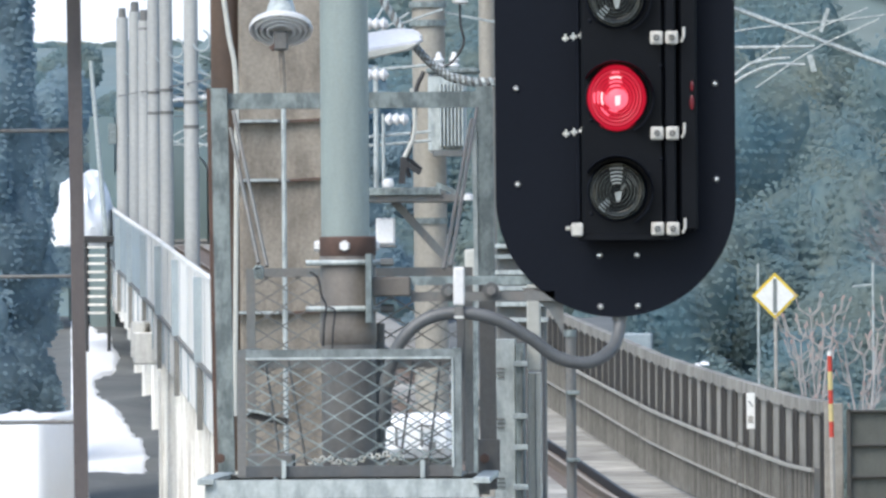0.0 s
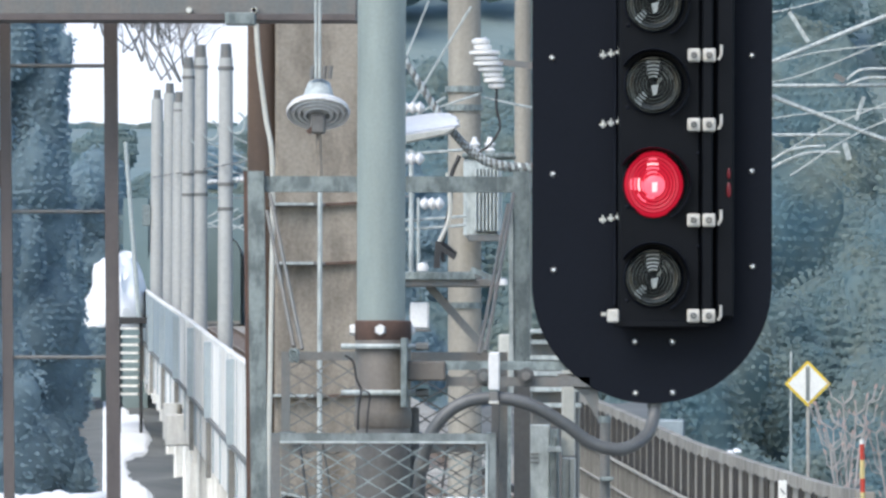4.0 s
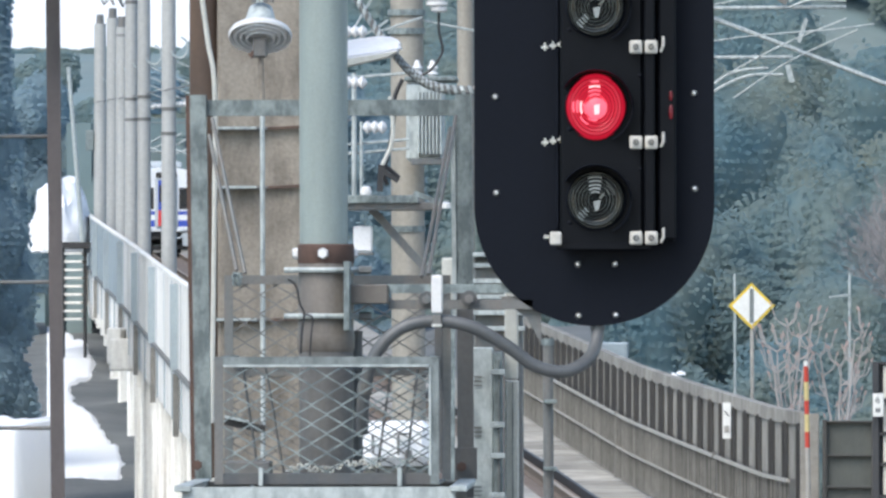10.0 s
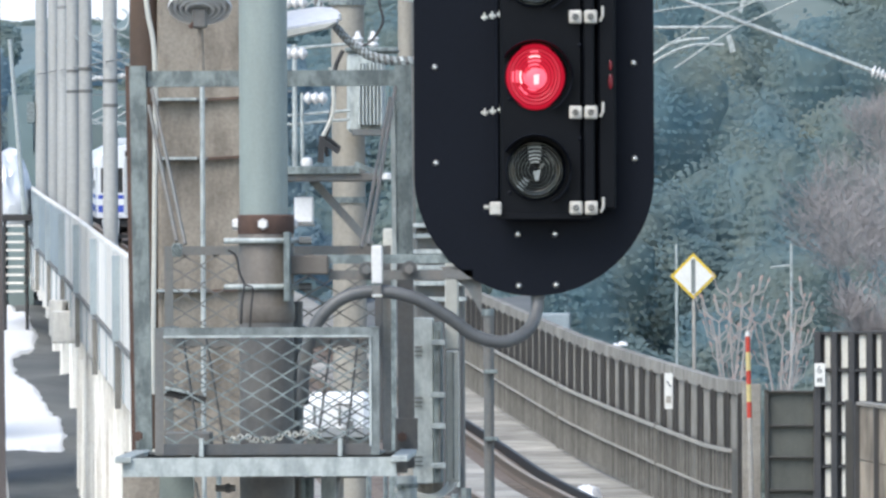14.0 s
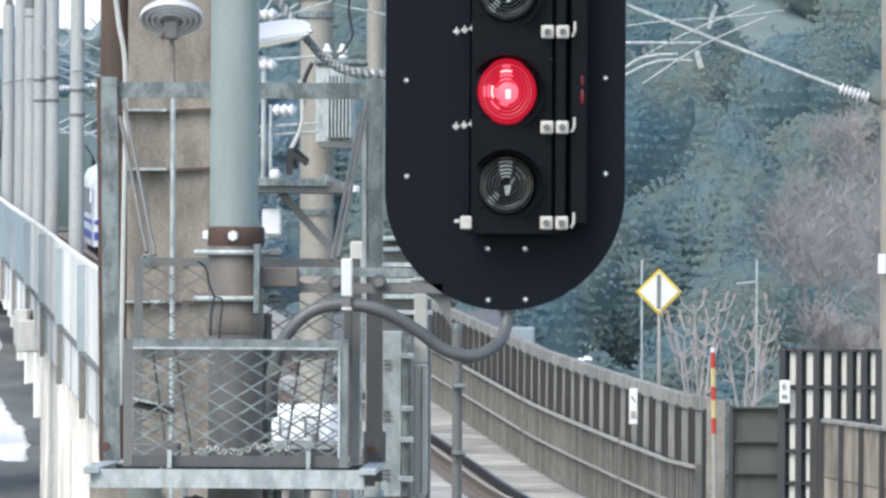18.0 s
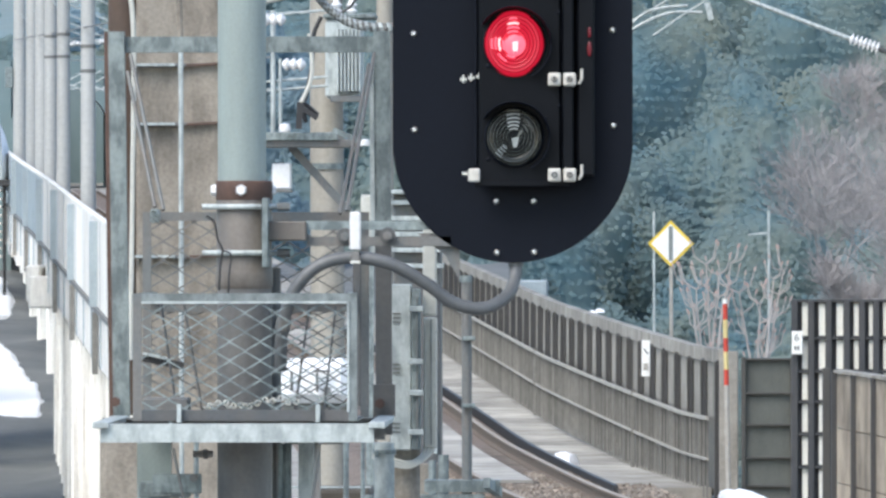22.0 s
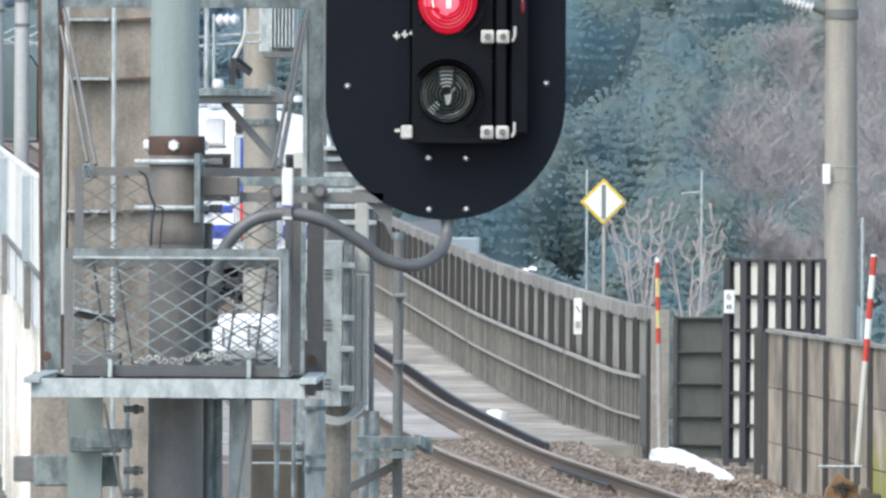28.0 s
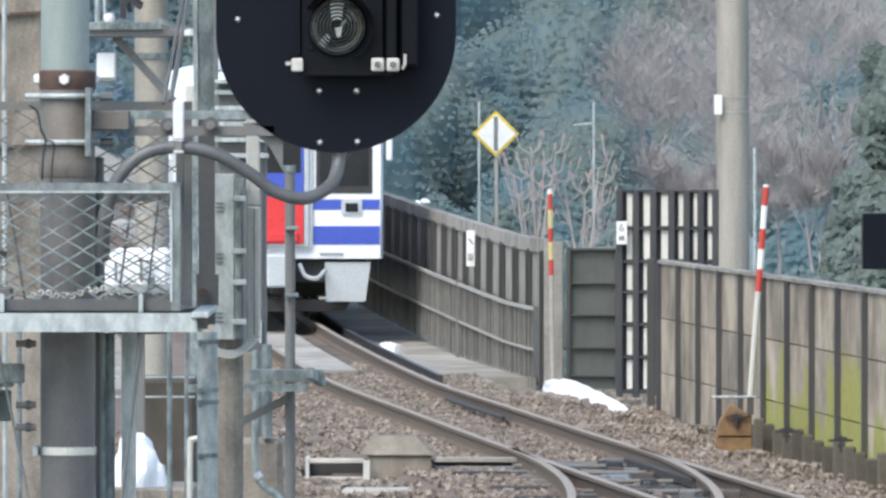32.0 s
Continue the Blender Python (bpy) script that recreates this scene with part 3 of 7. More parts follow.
stones("ballast_stones", 58000, stone_place, 0.026, "loose brown and grey ballast stones")

RAIL_SEC = [(-0.064, -0.153), (0.064, -0.153), (0.064, -0.143), (0.012, -0.122), (0.009, -0.045), (0.033, -0.032), (0.033, -0.004),
            (0.026, 0.0), (-0.026, 0.0), (-0.033, -0.004), (-0.033, -0.032), (-0.009, -0.045), (-0.012, -0.122), (-0.064, -0.143)]


def rail(xf, y0, y1, step, parent, name="rail"):
    bm = bmesh.new()
    n = max(1, round((y1 - y0) / step))
    ys = [y0 + (y1 - y0) * i / n for i in range(n + 1)]
    rings = [[bm.verts.new((xf(y) + p, y, track_z(y) + q)) for p, q in RAIL_SEC] for y in ys]
    k = len(RAIL_SEC)
    for a, b in zip(rings, rings[1:]):
        for i in range(k):
            f = bm.faces.new((a[i], a[(i + 1) % k], b[(i + 1) % k], b[i]))
            f.material_index = 1 if i in (6, 7, 8) else 0
    bm.faces.new(rings[0][::-1]), bm.faces.new(rings[-1])
    bmesh.ops.recalc_face_normals(bm, faces=bm.faces)
    return part(name, bm, [RAIL, RAIL_TOP], parent)


railway = thing("railway_track", (track_x(60), 60, 0), "rusty railway track with worn rail heads and a turnout", "track", kind="structure")
rail(lambda y: track_x(y) + GAUGE / 2, 44, 430, 2.5, railway)
rail(lambda y: track_x(y) - GAUGE / 2, 44, 430, 2.5, railway)
# the diverging route bends away to the near left
branch = lambda y: track_x(y) - 0.0042 * max(0, 85 - y) ** 2
rail(lambda y: branch(y) + GAUGE / 2, 55, 84.5, 0.5, railway, "closure_rail")
rail(lambda y: branch(y) - GAUGE / 2, 55, 84.5, 0.5, railway, "closure_rail")
# guard angle along the deck side of the right-hand rail, ending at the ballast
strip("guard_angle", 112, 300, 3, lambda y: [(track_x(y) + 0.88, track_z(y) - 0.2), (track_x(y) + 0.93, track_z(y) - 0.2), (track_x(y) + 0.93, track_z(y) - 0.06), (track_x(y) + 0.88, track_z(y) - 0.06)],
      CABLE, "", "", parent=railway)
# concrete slabs between the rails and along the walkway
for i in range(34):
    y = 117.0 + i * 2.4
    for name, xa, xb, zz in (("track_slab", track_x(y) - GAUGE / 2 + 0.09, track_x(y) + 0.22, track_z(y) - 0.125), ("walkway_slab", track_x(y) + 0.97, fence_x(y) - 0.02, track_z(y) + DECK_Z + 0.15)):
        if name == "walkway_slab" and y < 119:
            continue
        b = bmesh.new()
        ring = []
        for yy in (y, y + 2.37):
            dx = track_x(yy) - track_x(y)
            ex = dx if name == "track_slab" else fence_x(yy) - fence_x(y)
            dz = track_z(yy) - track_z(y)
            ring.append([b.verts.new(p) for p in ((xa + dx, yy, zz + dz - 0.2), (xb + ex, yy, zz + dz - 0.2), (xb + ex, yy, zz + dz), (xa + dx, yy, zz + dz))])
        for k in range(4):
            b.faces.new((ring[0][k], ring[0][(k + 1) % 4], ring[1][(k + 1) % 4], ring[1][k]))
        b.faces.new(ring[0][::-1]), b.faces.new(ring[1])
        bmesh.ops.recalc_face_normals(b, faces=b.faces)
        slab = part(name, b, DECK, railway)
        if name == "walkway_slab" and i % 2 and i < 22:
            for xo in (0.12, 0.3):
                part("lifting_hole", box(xa + xo, xa + xo + 0.06, y + 0.5, y + 0.75, zz - 0.02, zz + 0.004), UNDER, railway)
# toothed brace along the inner side of the right-hand rail
for k in range(11):
    y = 96.6 + k * 0.6
    part("rail_brace", box(track_x(y) + GAUGE / 2 - 0.17, track_x(y) + GAUGE / 2 - 0.066, y - 0.2, y + 0.2, -0.15, -0.10, 0.008), TIMBER, railway)
part("brace_bar", rod((track_x(96.2) + GAUGE / 2 - 0.14, 96.2, -0.085), (track_x(103) + GAUGE / 2 - 0.14, 103, -0.085), 0.022, n=8), UNDER, railway)
# fishplates with bolts
for y, s in ((112.5, -1),):
    bm = box(track_x(y) + s * GAUGE / 2 - 0.045, track_x(y) + s * GAUGE / 2 + 0.045, y - 0.9, y + 0.9, -0.13, -0.035, 0.01)
    part("fishplate", bm, GALV_DARK, railway)
sleeper_mesh = None
for i in range(112):
    y = 66 + i * 0.62
    wide = 1.0 if y > 92 else 1.0 + (92 - y) * 0.018
    if sleeper_mesh is None:
        bm = box(-1.05, 1.05, -0.11, 0.11, -0.14, 0.0, 0.012)
        ob = part("sleeper", bm, TIMBER)
        sleeper_mesh = ob.data
    else:
        ob = new("sleeper", sleeper_mesh)
    ob.parent = railway
    ob.location = Vector((track_x(y) - (wide - 1) * 0.6, y, track_z(y) - 0.152)) - Vector((track_x(60), 60, 0))
    ob.rotation_euler = (0, 0, radians(heading(y)))
    ob.scale = (wide, 1, 1)

# ---- sound barrier along the far right of the line ----
barrier = thing("sound_barrier", (fence_x(118), 118, DECK_Z), "weathered grey sound barrier with steel ribs and handrails beside the track", "barrier", kind="structure")
BAR_H = 1.70


def fence_z(y):
    return DECK_Z + 0.06 + (0.0 if y < 122 else 0.0128 * (y - 122) if y < 150 else 0.0128 * 28 + 0.0172 * (y - 150))


def bspan(y0, y1, xo, z0, z1, thick):
    """An upright slab that follows the barrier from y0 to y1, off it by xo."""
    bm = bmesh.new()
    ring = []
    for y in (y0, y1):
        x, z = fence_x(y) + xo, fence_z(y)
        ring.append([bm.verts.new(p) for p in ((x - thick / 2, y, z + z0), (x + thick / 2, y, z + z0), (x + thick / 2, y, z + z1), (x - thick / 2, y, z + z1))])
    a, b = ring
    for k in range(4):
        bm.faces.new((a[k], a[(k + 1) % 4], b[(k + 1) % 4], b[k]))
    bm.faces.new(a[::-1]), bm.faces.new(b)
    bmesh.ops.recalc_face_normals(bm, faces=bm.faces)
    return bm


POST = 2.06
for i in range(45):
    y = 118.3 + i * POST
    part("panel", bspan(y + 0.03, y + POST - 0.03, 0.04, 0.92, BAR_H - 0.13, 0.07), BARRIER, barrier)
    part("lower_panel", bspan(y + 0.03, y + POST - 0.03, 0.04, 0.0, 0.915, 0.07), BARRIER_LOW, barrier)
    part("cap", bspan(y + 0.01, y + POST - 0.01, 0.03, BAR_H - 0.126, BAR_H + 0.03, 0.12), BARRIER, barrier)
    bm = box(fence_x(y) - 0.062, fence_x(y) + 0.002, y - 0.06, y + 0.06, fence_z(y) - 0.02, fence_z(y) + BAR_H - 0.10, 0.006)
    part("post", bm, POST_DARK, barrier)
    part("post_flange", box(fence_x(y) - 0.074, fence_x(y) - 0.063, y - 0.075, y + 0.075, fence_z(y) - 0.02, fence_z(y) + BAR_H - 0.12), BARRIER_DARK, barrier)
for k in range(23):
    y = 118.3 + k * 4
    part("handrail", bspan(y, y + 3.97, -0.16, 0.905, 0.945, 0.04), BARRIER_RAIL, barrier)
    part("lower_rail", bspan(y, y + 3.97, -0.16, 0.435, 0.46, 0.035), BARRIER_RAIL, barrier)
for i in range(160):
    y = 118.6 + i * POST / 4
    part("baluster", box(fence_x(y) - 0.150, fence_x(y) - 0.122, y - 0.03, y + 0.03, fence_z(y) - 0.02, fence_z(y) + 0.9), BARRIER_SLAT, barrier)
for y in (130.2, 152.3, 174.0):
    part("rail_post", box(fence_x(y) - 0.19, fence_x(y) - 0.14, y - 0.06, y + 0.06, fence_z(y) - 0.02, fence_z(y) + 0.98, 0.006), BARRIER_SLAT, barrier)

# end post of the barrier and the panel that turns away from the line
xe, ye = fence_x(118.3), 118.3
part("end_post", box(xe - 0.02, xe + 0.20, ye - 0.25, ye - 0.05, DECK_Z, fence_z(ye) + BAR_H + 0.01, 0.01), BARRIER, barrier)
gate = thing("steel_panel", (1.8, 117.4, DECK_Z), "grey-green ribbed steel panel closing the barrier's end", "panel")
X0, X1 = 1.4471, 2.0225
ZT, ZB = 1.2761, -0.3584
part("plate", box(X0, X1, 117.4, 117.44, ZB, ZT), PANEL_GREEN, gate)
for z in (ZT, 0.8838, 0.5177, 0.1385, -0.1884):
    part("rib", box(X0, X1, 117.33, 117.398, z - 0.025, z, 0.004), BARRIER_DARK, gate)
for x in (X0 - 0.02, X1 - 0.03):
    part("stile", box(x, x + 0.05, 117.33, 117.45, ZB - 0.05, ZT + 0.012, 0.006), BARRIER_DARK, gate)

# tall framed screen with off-white infill
screen = thing("framed_screen", (2.3, 110, DECK_Z), "tall dark steel-framed screen with off-white infill panels", "screen")
Y = 110.0
ZTOP, ZBOT = 1.9998, -0.1688
cols = [1.9135, 2.0912, 2.2811, 2.4771, 2.6425, 2.7956, 2.9549]
rowz = [ZTOP, 1.5955, 1.234, 0.9032, 0.5541, 0.1988, ZBOT]
for i, x in enumerate(cols):
    part("mullion", box(x - 0.035, x + 0.035, Y - 0.09, Y + 0.04, ZBOT - 0.12 if i < 3 else rowz[3], ZTOP, 0.006), POST_DARK, screen)
for i, (xa, xb) in enumerate(zip(cols, cols[1:])):
    for j, (za, zb) in enumerate(zip(rowz, rowz[1:])):
        if i > 1 and j > 2:
            continue
        part("transom", box(xa + 0.035, xb - 0.035, Y - 0.07, Y + 0.03, za - 0.03, za, 0.003), POST_DARK, screen)
        part("backing", box(xa + 0.035, xb - 0.035, Y + 0.031, Y + 0.05, zb, za - 0.03), POST_DARK, screen)
        part("infill", box(xa + 0.04 + 0.24 * (xb - xa), xb - 0.036, Y - 0.02, Y + 0.028, zb + 0.01, za - 0.035), WHITE_PANEL, screen)
part("sill", box(cols[0] - 0.03, cols[2] + 0.06, Y - 0.08, Y + 0.05, ZBOT - 0.04, ZBOT, 0.004), POST_DARK, screen)
# number plate on the screen's edge, lettering as bars
plate = lone("marker_plate", box(1.8803, 1.9965, 109.83, 109.85, 1.4072, 1.6581, 0.004), SIGN_WHITE, "small white marker plate on the screen frame", "sign")
xc, zc = 1.9348, 1.5849
lettering("6", (xc - 0.002, 109.828, zc), 0.115, SIGN_GREY, plate)
for k in range(2):
    part("mark", box(xc - 0.025 + k * 0.03, xc - 0.005 + k * 0.03, 109.822, 109.829, zc - 0.13, zc - 0.085), SIGN_GREY, plate)

# ---- near retaining wall of precast panels between steel posts ----
wall = thing("panel_wall", (2.3, 104, DECK_Z), "stained precast concrete panel wall between dark steel posts", "wall", kind="structure")
WALL_H = 1.58


def wspan(y0, y1, xo, z0, z1, thick):
    bm = bmesh.new()
    ring = []
    for y in (y0, y1):
        x = wall_x(y) + xo
        ring.append([bm.verts.new(p) for p in ((x - thick / 2, y, z0), (x + thick / 2, y, z0), (x + thick / 2, y, z1), (x - thick / 2, y, z1))])
    a, b = ring
    for k in range(4):
        bm.faces.new((a[k], a[(k + 1) % 4], b[(k + 1) % 4], b[k]))
    bm.faces.new(a[::-1]), bm.faces.new(b)
    bmesh.ops.recalc_face_normals(bm, faces=bm.faces)
    return bm


WALL_B = -0.30
for i in range(20):
    y1 = 104.0 - i * 2.06
    y0 = y1 - 2.06
    for k in range(3):
        za, zb = WALL_B - 0.1 + k * (WALL_H + 0.1) / 3, WALL_B - 0.1 + (k + 1) * (WALL_H + 0.1) / 3
        part("panel", wspan(y0 + 0.02, y1 - 0.02, 0.05, za + 0.006, zb - 0.006, 0.07), WALL_CONC if i < 5 else WALL_MOSS, wall)
    bm = box(wall_x(y1) - 0.034, wall_x(y1) + 0.022, y1 - 0.06, y1 + 0.06, WALL_B - 0.15, WALL_B + WALL_H + 0.01, 0.006)
    part("post", bm, POST_DARK, wall)
    part("cap", wspan(y0 + 0.01, y1 - 0.01, 0.05, WALL_B + WALL_H + 0.002, WALL_B + WALL_H + 0.035, 0.13), BARRIER, wall)
part("end_stile", box(wall_x(104.3) - 0.10, wall_x(104.3) - 0.02, 104.15, 104.3, WALL_B - 0.2, WALL_B + WALL_H + 0.05, 0.006), BARRIER_DARK, wall)


# ---- far left: climbing viaduct seen from outside ----
def edge_x(y):
    return track_x(y) - 2.75


viaduct = thing("viaduct_parapet", (edge_x(225), 225, track_z(225)), "sunlit concrete viaduct edge with steel-framed parapet panels", "viaduct", kind="structure")


def espan(y0, y1, xo, z0, z1, thick):
    bm = bmesh.new()
    ring = []
    for y in (y0, y1):
        x, z = edge_x(y) + xo, track_z(y)
        ring.append([bm.verts.new(p) for p in ((x - thick / 2, y, z + z0), (x + thick / 2, y, z + z0), (x + thick / 2, y, z + z1), (x - thick / 2, y, z + z1))])
    a, b = ring
    for k in range(4):
        bm.faces.new((a[k], a[(k + 1) % 4], b[(k + 1) % 4], b[k]))
    bm.faces.new(a[::-1]), bm.faces.new(b)
    bmesh.ops.recalc_face_normals(bm, faces=bm.faces)
    return bm


# tall noise panels over a ledge, a lower skirt, and pilasters that stand proud of the outer face
y = 214.0
while y < 540:
    step = 10.2
    steel = y > 335
    part("upper_panel", espan(y + 0.12, y + step - 0.12, 0, -0.85, 1.25, 0.12), PARAPET_BLUE_GREY if steel else PARAPET, viaduct)
    part("lower_panel", espan(y + 0.12, y + step - 0.12, 0.03, -2.3, -0.97, 0.12), PARAPET, viaduct)
    part("joint_strip", espan(y - 0.12, y + 0.12, 0, -2.3, 1.25, 0.135), PARAPET_BLUE_GREY, viaduct)
    part("coping", espan(y, y + step, 0, 1.25, 1.33, 0.16), PARAPET, viaduct)
    part("ledge", espan(y, y + step, -0.03, -0.97, -0.85, 0.22), GALV_DARK, viaduct)
    y += step
for k in range(10):
    y = 217.0 + k * 30.5
    # blue-grey colour paints the shaded near faces of the pilasters
    part("pilaster", espan(y - 0.3, y + 0.3, -0.15, -0.86, 1.22, 0.2), PARAPET_BLUE_GREY, viaduct)
    part("pilaster_foot", espan(y - 0.3, y + 0.3, -0.12, -2.5, -0.98, 0.14), BARRIER_SLAT, viaduct)
rk = random.Random(8)
for k in range(46):
    y = 312 + k * 3.1
    part("corbel", espan(y, y + rk.uniform(1.2, 2.4), 0.04, -2.3 - rk.uniform(0.15, 0.7), -2.302, 0.15), PARAPET, viaduct)
strip("viaduct_girder", 205, 545, 8, lambda y: [(edge_x(y) + 0.1, track_z(y) - 1.25), (edge_x(y) + 5.4, track_z(y) - 1.25), (edge_x(y) + 5.0, track_z(y) - 2.4), (edge_x(y) + 0.5, track_z(y) - 2.4)],
      PARAPET, "concrete viaduct girder below the parapet", "viaduct")
ribwall = thing("ribbed_retaining_wall", (edge_x(230), 230, -8), "pale ribbed concrete retaining wall under the viaduct edge", "wall", kind="structure")
for i in range(34):
    y = 206 + i * 3.6
    top = track_z(y) - 2.1
    part("bay", box(edge_x(y) + 0.25, edge_x(y) + 1.0, y, y + 3.58, -8.2, top, 0.02), PARAPET, ribwall)
    part("rib", box(edge_x(y) + 0.12, edge_x(y) + 0.5, y - 0.25, y + 0.25, -8.2, top + 0.3, 0.02), PARAPET, ribwall)
cap = thing("cap_block", (edge_x(333), 331, track_z(333) - 2.9), "pale stained concrete bearing block on the viaduct edge", "block")
part("upper_block", box(edge_x(333) - 0.55, edge_x(333) - 0.1, 331, 334.5, track_z(333) - 2.75, track_z(333) - 1.55, 0.05), PARAPET, cap)
part("lower_block", box(edge_x(333) - 0.38, edge_x(333) + 0.6, 329.5, 332.6, track_z(333) - 2.95, track_z(333) - 1.9, 0.05), PARAPET, cap)
for i in range(9):
    y = 350 + i * 21
    lone("viaduct_pier", box(edge_x(y) + 0.7, edge_x(y) + 4.6, y - 1.0, y + 1.0, -8.5, track_z(y) - 2.3, 0.1), PARAPET, "pale concrete viaduct pier", "pier", "viaduct piers")

# spun-concrete catenary poles along the parapet
POLES = []
for x, y, z in (((-15.0334, 288, 11.7517)), ((-17.3783, 318, 12.705)), ((-19.279, 345, 13.1773)), ((-21.2415, 374, 12.8147)), ((-23.2096, 402, 13.9364)), ((-25.9441, 440, 14.7618))):
    POLES.append((y, x, z))
for i, (y, x, ztop) in enumerate(POLES):
    z = track_z(y)
    top = ztop - z
    p = thing("catenary_pole", (x, y, z - 0.5), "tall pale concrete catenary pole behind the parapet", "pole", "viaduct poles")
    part("shaft", rod((x, y, z - 0.5), (x, y, z + top), 0.225 + max(0, y - 330) * 0.0006, 0.20 + max(0, y - 330) * 0.0005, 14), POLE_PALE, p, smooth=True)
    part("cap", rod((x, y, z + top), (x, y, z + top + 0.4), 0.17, 0.15, 12), GALV_DARK, p)
    for h in (top - 0.3, top - 3.6, top - 4.3):
        part("band", lathe([(0.19, -0.05), (0.225, -0.05), (0.225, 0.05), (0.19, 0.05)], (x, y, z + h), n=14), GALV_DARK, p)
    bm = bmesh.new()
    rod((x, y, z + 5.6), (x + 2.5, y, z + 6.0), 0.03, n=6, bm=bm)
    rod((x, y, z + 7.0), (x + 2.4, y, z + 6.0), 0.025, n=6, bm=bm)
    part("bracket_arm", bm, GALV_PALE, p)
    # registration gear and loops of wire at the arm's root
    part("arm_insulator", lathe([(0.04, -0.25)] + [(0.04 + 0.05 * (k % 2), -0.25 + k * 0.06) for k in range(1, 8)] + [(0.04, 0.25)], (x + 0.55, y - 0.02, z + 5.7), "x", 10), PORCELAIN, p)
    part("wire_loop", tube([(x + 0.32 + 0.24 * math.cos(radians(a)), y - 0.3, z + 7.3 + 0.30 * math.sin(radians(a))) for a in range(-160, 100, 20)], 0.03, 5), GALV_PALE, p)
    part("stay_wire", tube(smooth_path([(x + 0.2, y - 0.2, z + 4.4), (x + 1.0, y - 0.2, z + 4.2), (x + 2.2, y - 0.2, z + 4.8)], 4), 0.03, 5), GALV_PALE, p)
    part("feeder_box", box(x - 0.62, x - 0.26, y - 0.2, y + 0.2, z + 4.0, z + 4.9, 0.03), GALV, p) if i == 5 else None
for o, h in ((0.4, 6.1), (2.6, 5.2), (2.6, 6.1)):
    lone("overhead_wire", tube([(edge_x(y) + o, y, track_z(y) + h) for y in range(205, 450, 12)], 0.022, 5), GALV_DARK, "thin overhead wire above the viaduct", "wire", "viaduct wires")

# ---- tunnel that the line leaves at the far end of the viaduct ----
TY = 444.0
tcx, tz = track_x(TY), track_z(TY)
tunnel = thing("tunnel_portal", (tcx, TY, tz - 1), "tunnel mouth in the wooded slope, in hazed hill colour", "tunnel", kind="structure")
arch = [(1.85 * math.cos(radians(a)), 2.1 + 1.85 * math.sin(radians(a))) for a in range(0, 181, 12)]
outer = [(2.5 * math.cos(radians(a)), 2.1 + 2.5 * math.sin(radians(a))) for a in range(0, 181, 12)]
bm = bmesh.new()
ring_in = [(1.85, -1)] + arch + [(-1.85, -1)]
ring_out = [(2.5, -1)] + outer + [(-2.5, -1)]
for yy0, yy1, ra, rb in ((TY - 0.8, TY + 0.4, ring_in, ring_out),):
    fr = [[bm.verts.new((tcx + x, yy, tz + z)) for x, z in r] for yy in (yy0, yy1) for r in (ra, rb)]
    n = len(ra)
    for i in range(n - 1):
        for a, b in ((0, 1), (1, 3), (3, 2), (2, 0)):
            bm.faces.new((fr[a][i], fr[a][i + 1], fr[b][i + 1], fr[b][i]))
bmesh.ops.recalc_face_normals(bm, faces=bm.faces)
# arch and head walls take the hill's haze-tinted colour
part("arch_ring", bm, HILL_HAZED, tunnel)
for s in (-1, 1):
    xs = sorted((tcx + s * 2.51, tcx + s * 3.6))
    part("head_wall", box(xs[0], xs[1], TY, TY + 0.8, tz - 6, tz + 5.2), HILL_HAZED, tunnel)
part("head_wall", box(tcx - 2.51, tcx + 2.51, TY + 0.41, TY + 0.8, tz + 4.61, tz + 5.4), HILL_HAZED, tunnel)
bm = bmesh.new()
rows_ = [[bm.verts.new((track_x(y) + x, y, track_z(y) + z)) for x, z in ring_in] for y in span(TY, TY + 7, 3)]
for a, b in zip(rows_, rows_[1:]):
    for i in range(len(a) - 1):
        bm.faces.new((a[i], a[i + 1], b[i + 1], b[i]))
part("bore", bm, BORE, tunnel, "short bore with lining paled for haze")
# added open well with wooded walls beyond the bore; its sky light softens the black
for s in (-1, 1):
    part("light_well_wall", box(min(track_x(464) + s * 2.6, track_x(464) + s * 3.6), max(track_x(464) + s * 2.6, track_x(464) + s * 3.6), TY + 7, TY + 20, tz - 6, tz + 5.5), HILL_HAZED, tunnel)
part("light_well_end", box(track_x(466) - 2.6, track_x(466) + 2.6, TY + 20, TY + 22, tz - 6, tz + 4.5), HILL_HAZED, tunnel)

# ---- hillside with evergreens ----
def hill_h(x, y):
    h = hill_full(x, y)
    t = min(1, max(0, (-x / y - 0.040) / 0.006))
    top = EYE + 0.0262 * y - 1.5
    return h if h < top else h + (top - h) * t


hill_full = lambda x, y: -8 + max(0, y - 455) * (0.16 + 0.05 * noise.noise((x / 60, y / 90, 5))) + 3.5 * noise.noise((x / 22, y / 30, 1))
sheet("hillside", span(-140, 120, 53), span(450, 1000, 45), hill_h, HILL_HAZED, "hazy wooded hillside across the valley", "hill")


def ico(n):
    b = bmesh.new()
    bmesh.ops.create_icosphere(b, subdivisions=n, radius=1)
    v = np.array([w.co[:] for w in b.verts])
    f = np.array([[w.index for w in p.verts] for p in b.faces])
    b.free()
    return v, f


SPHERE = ico(4)[0]
SHELL = ico(3)


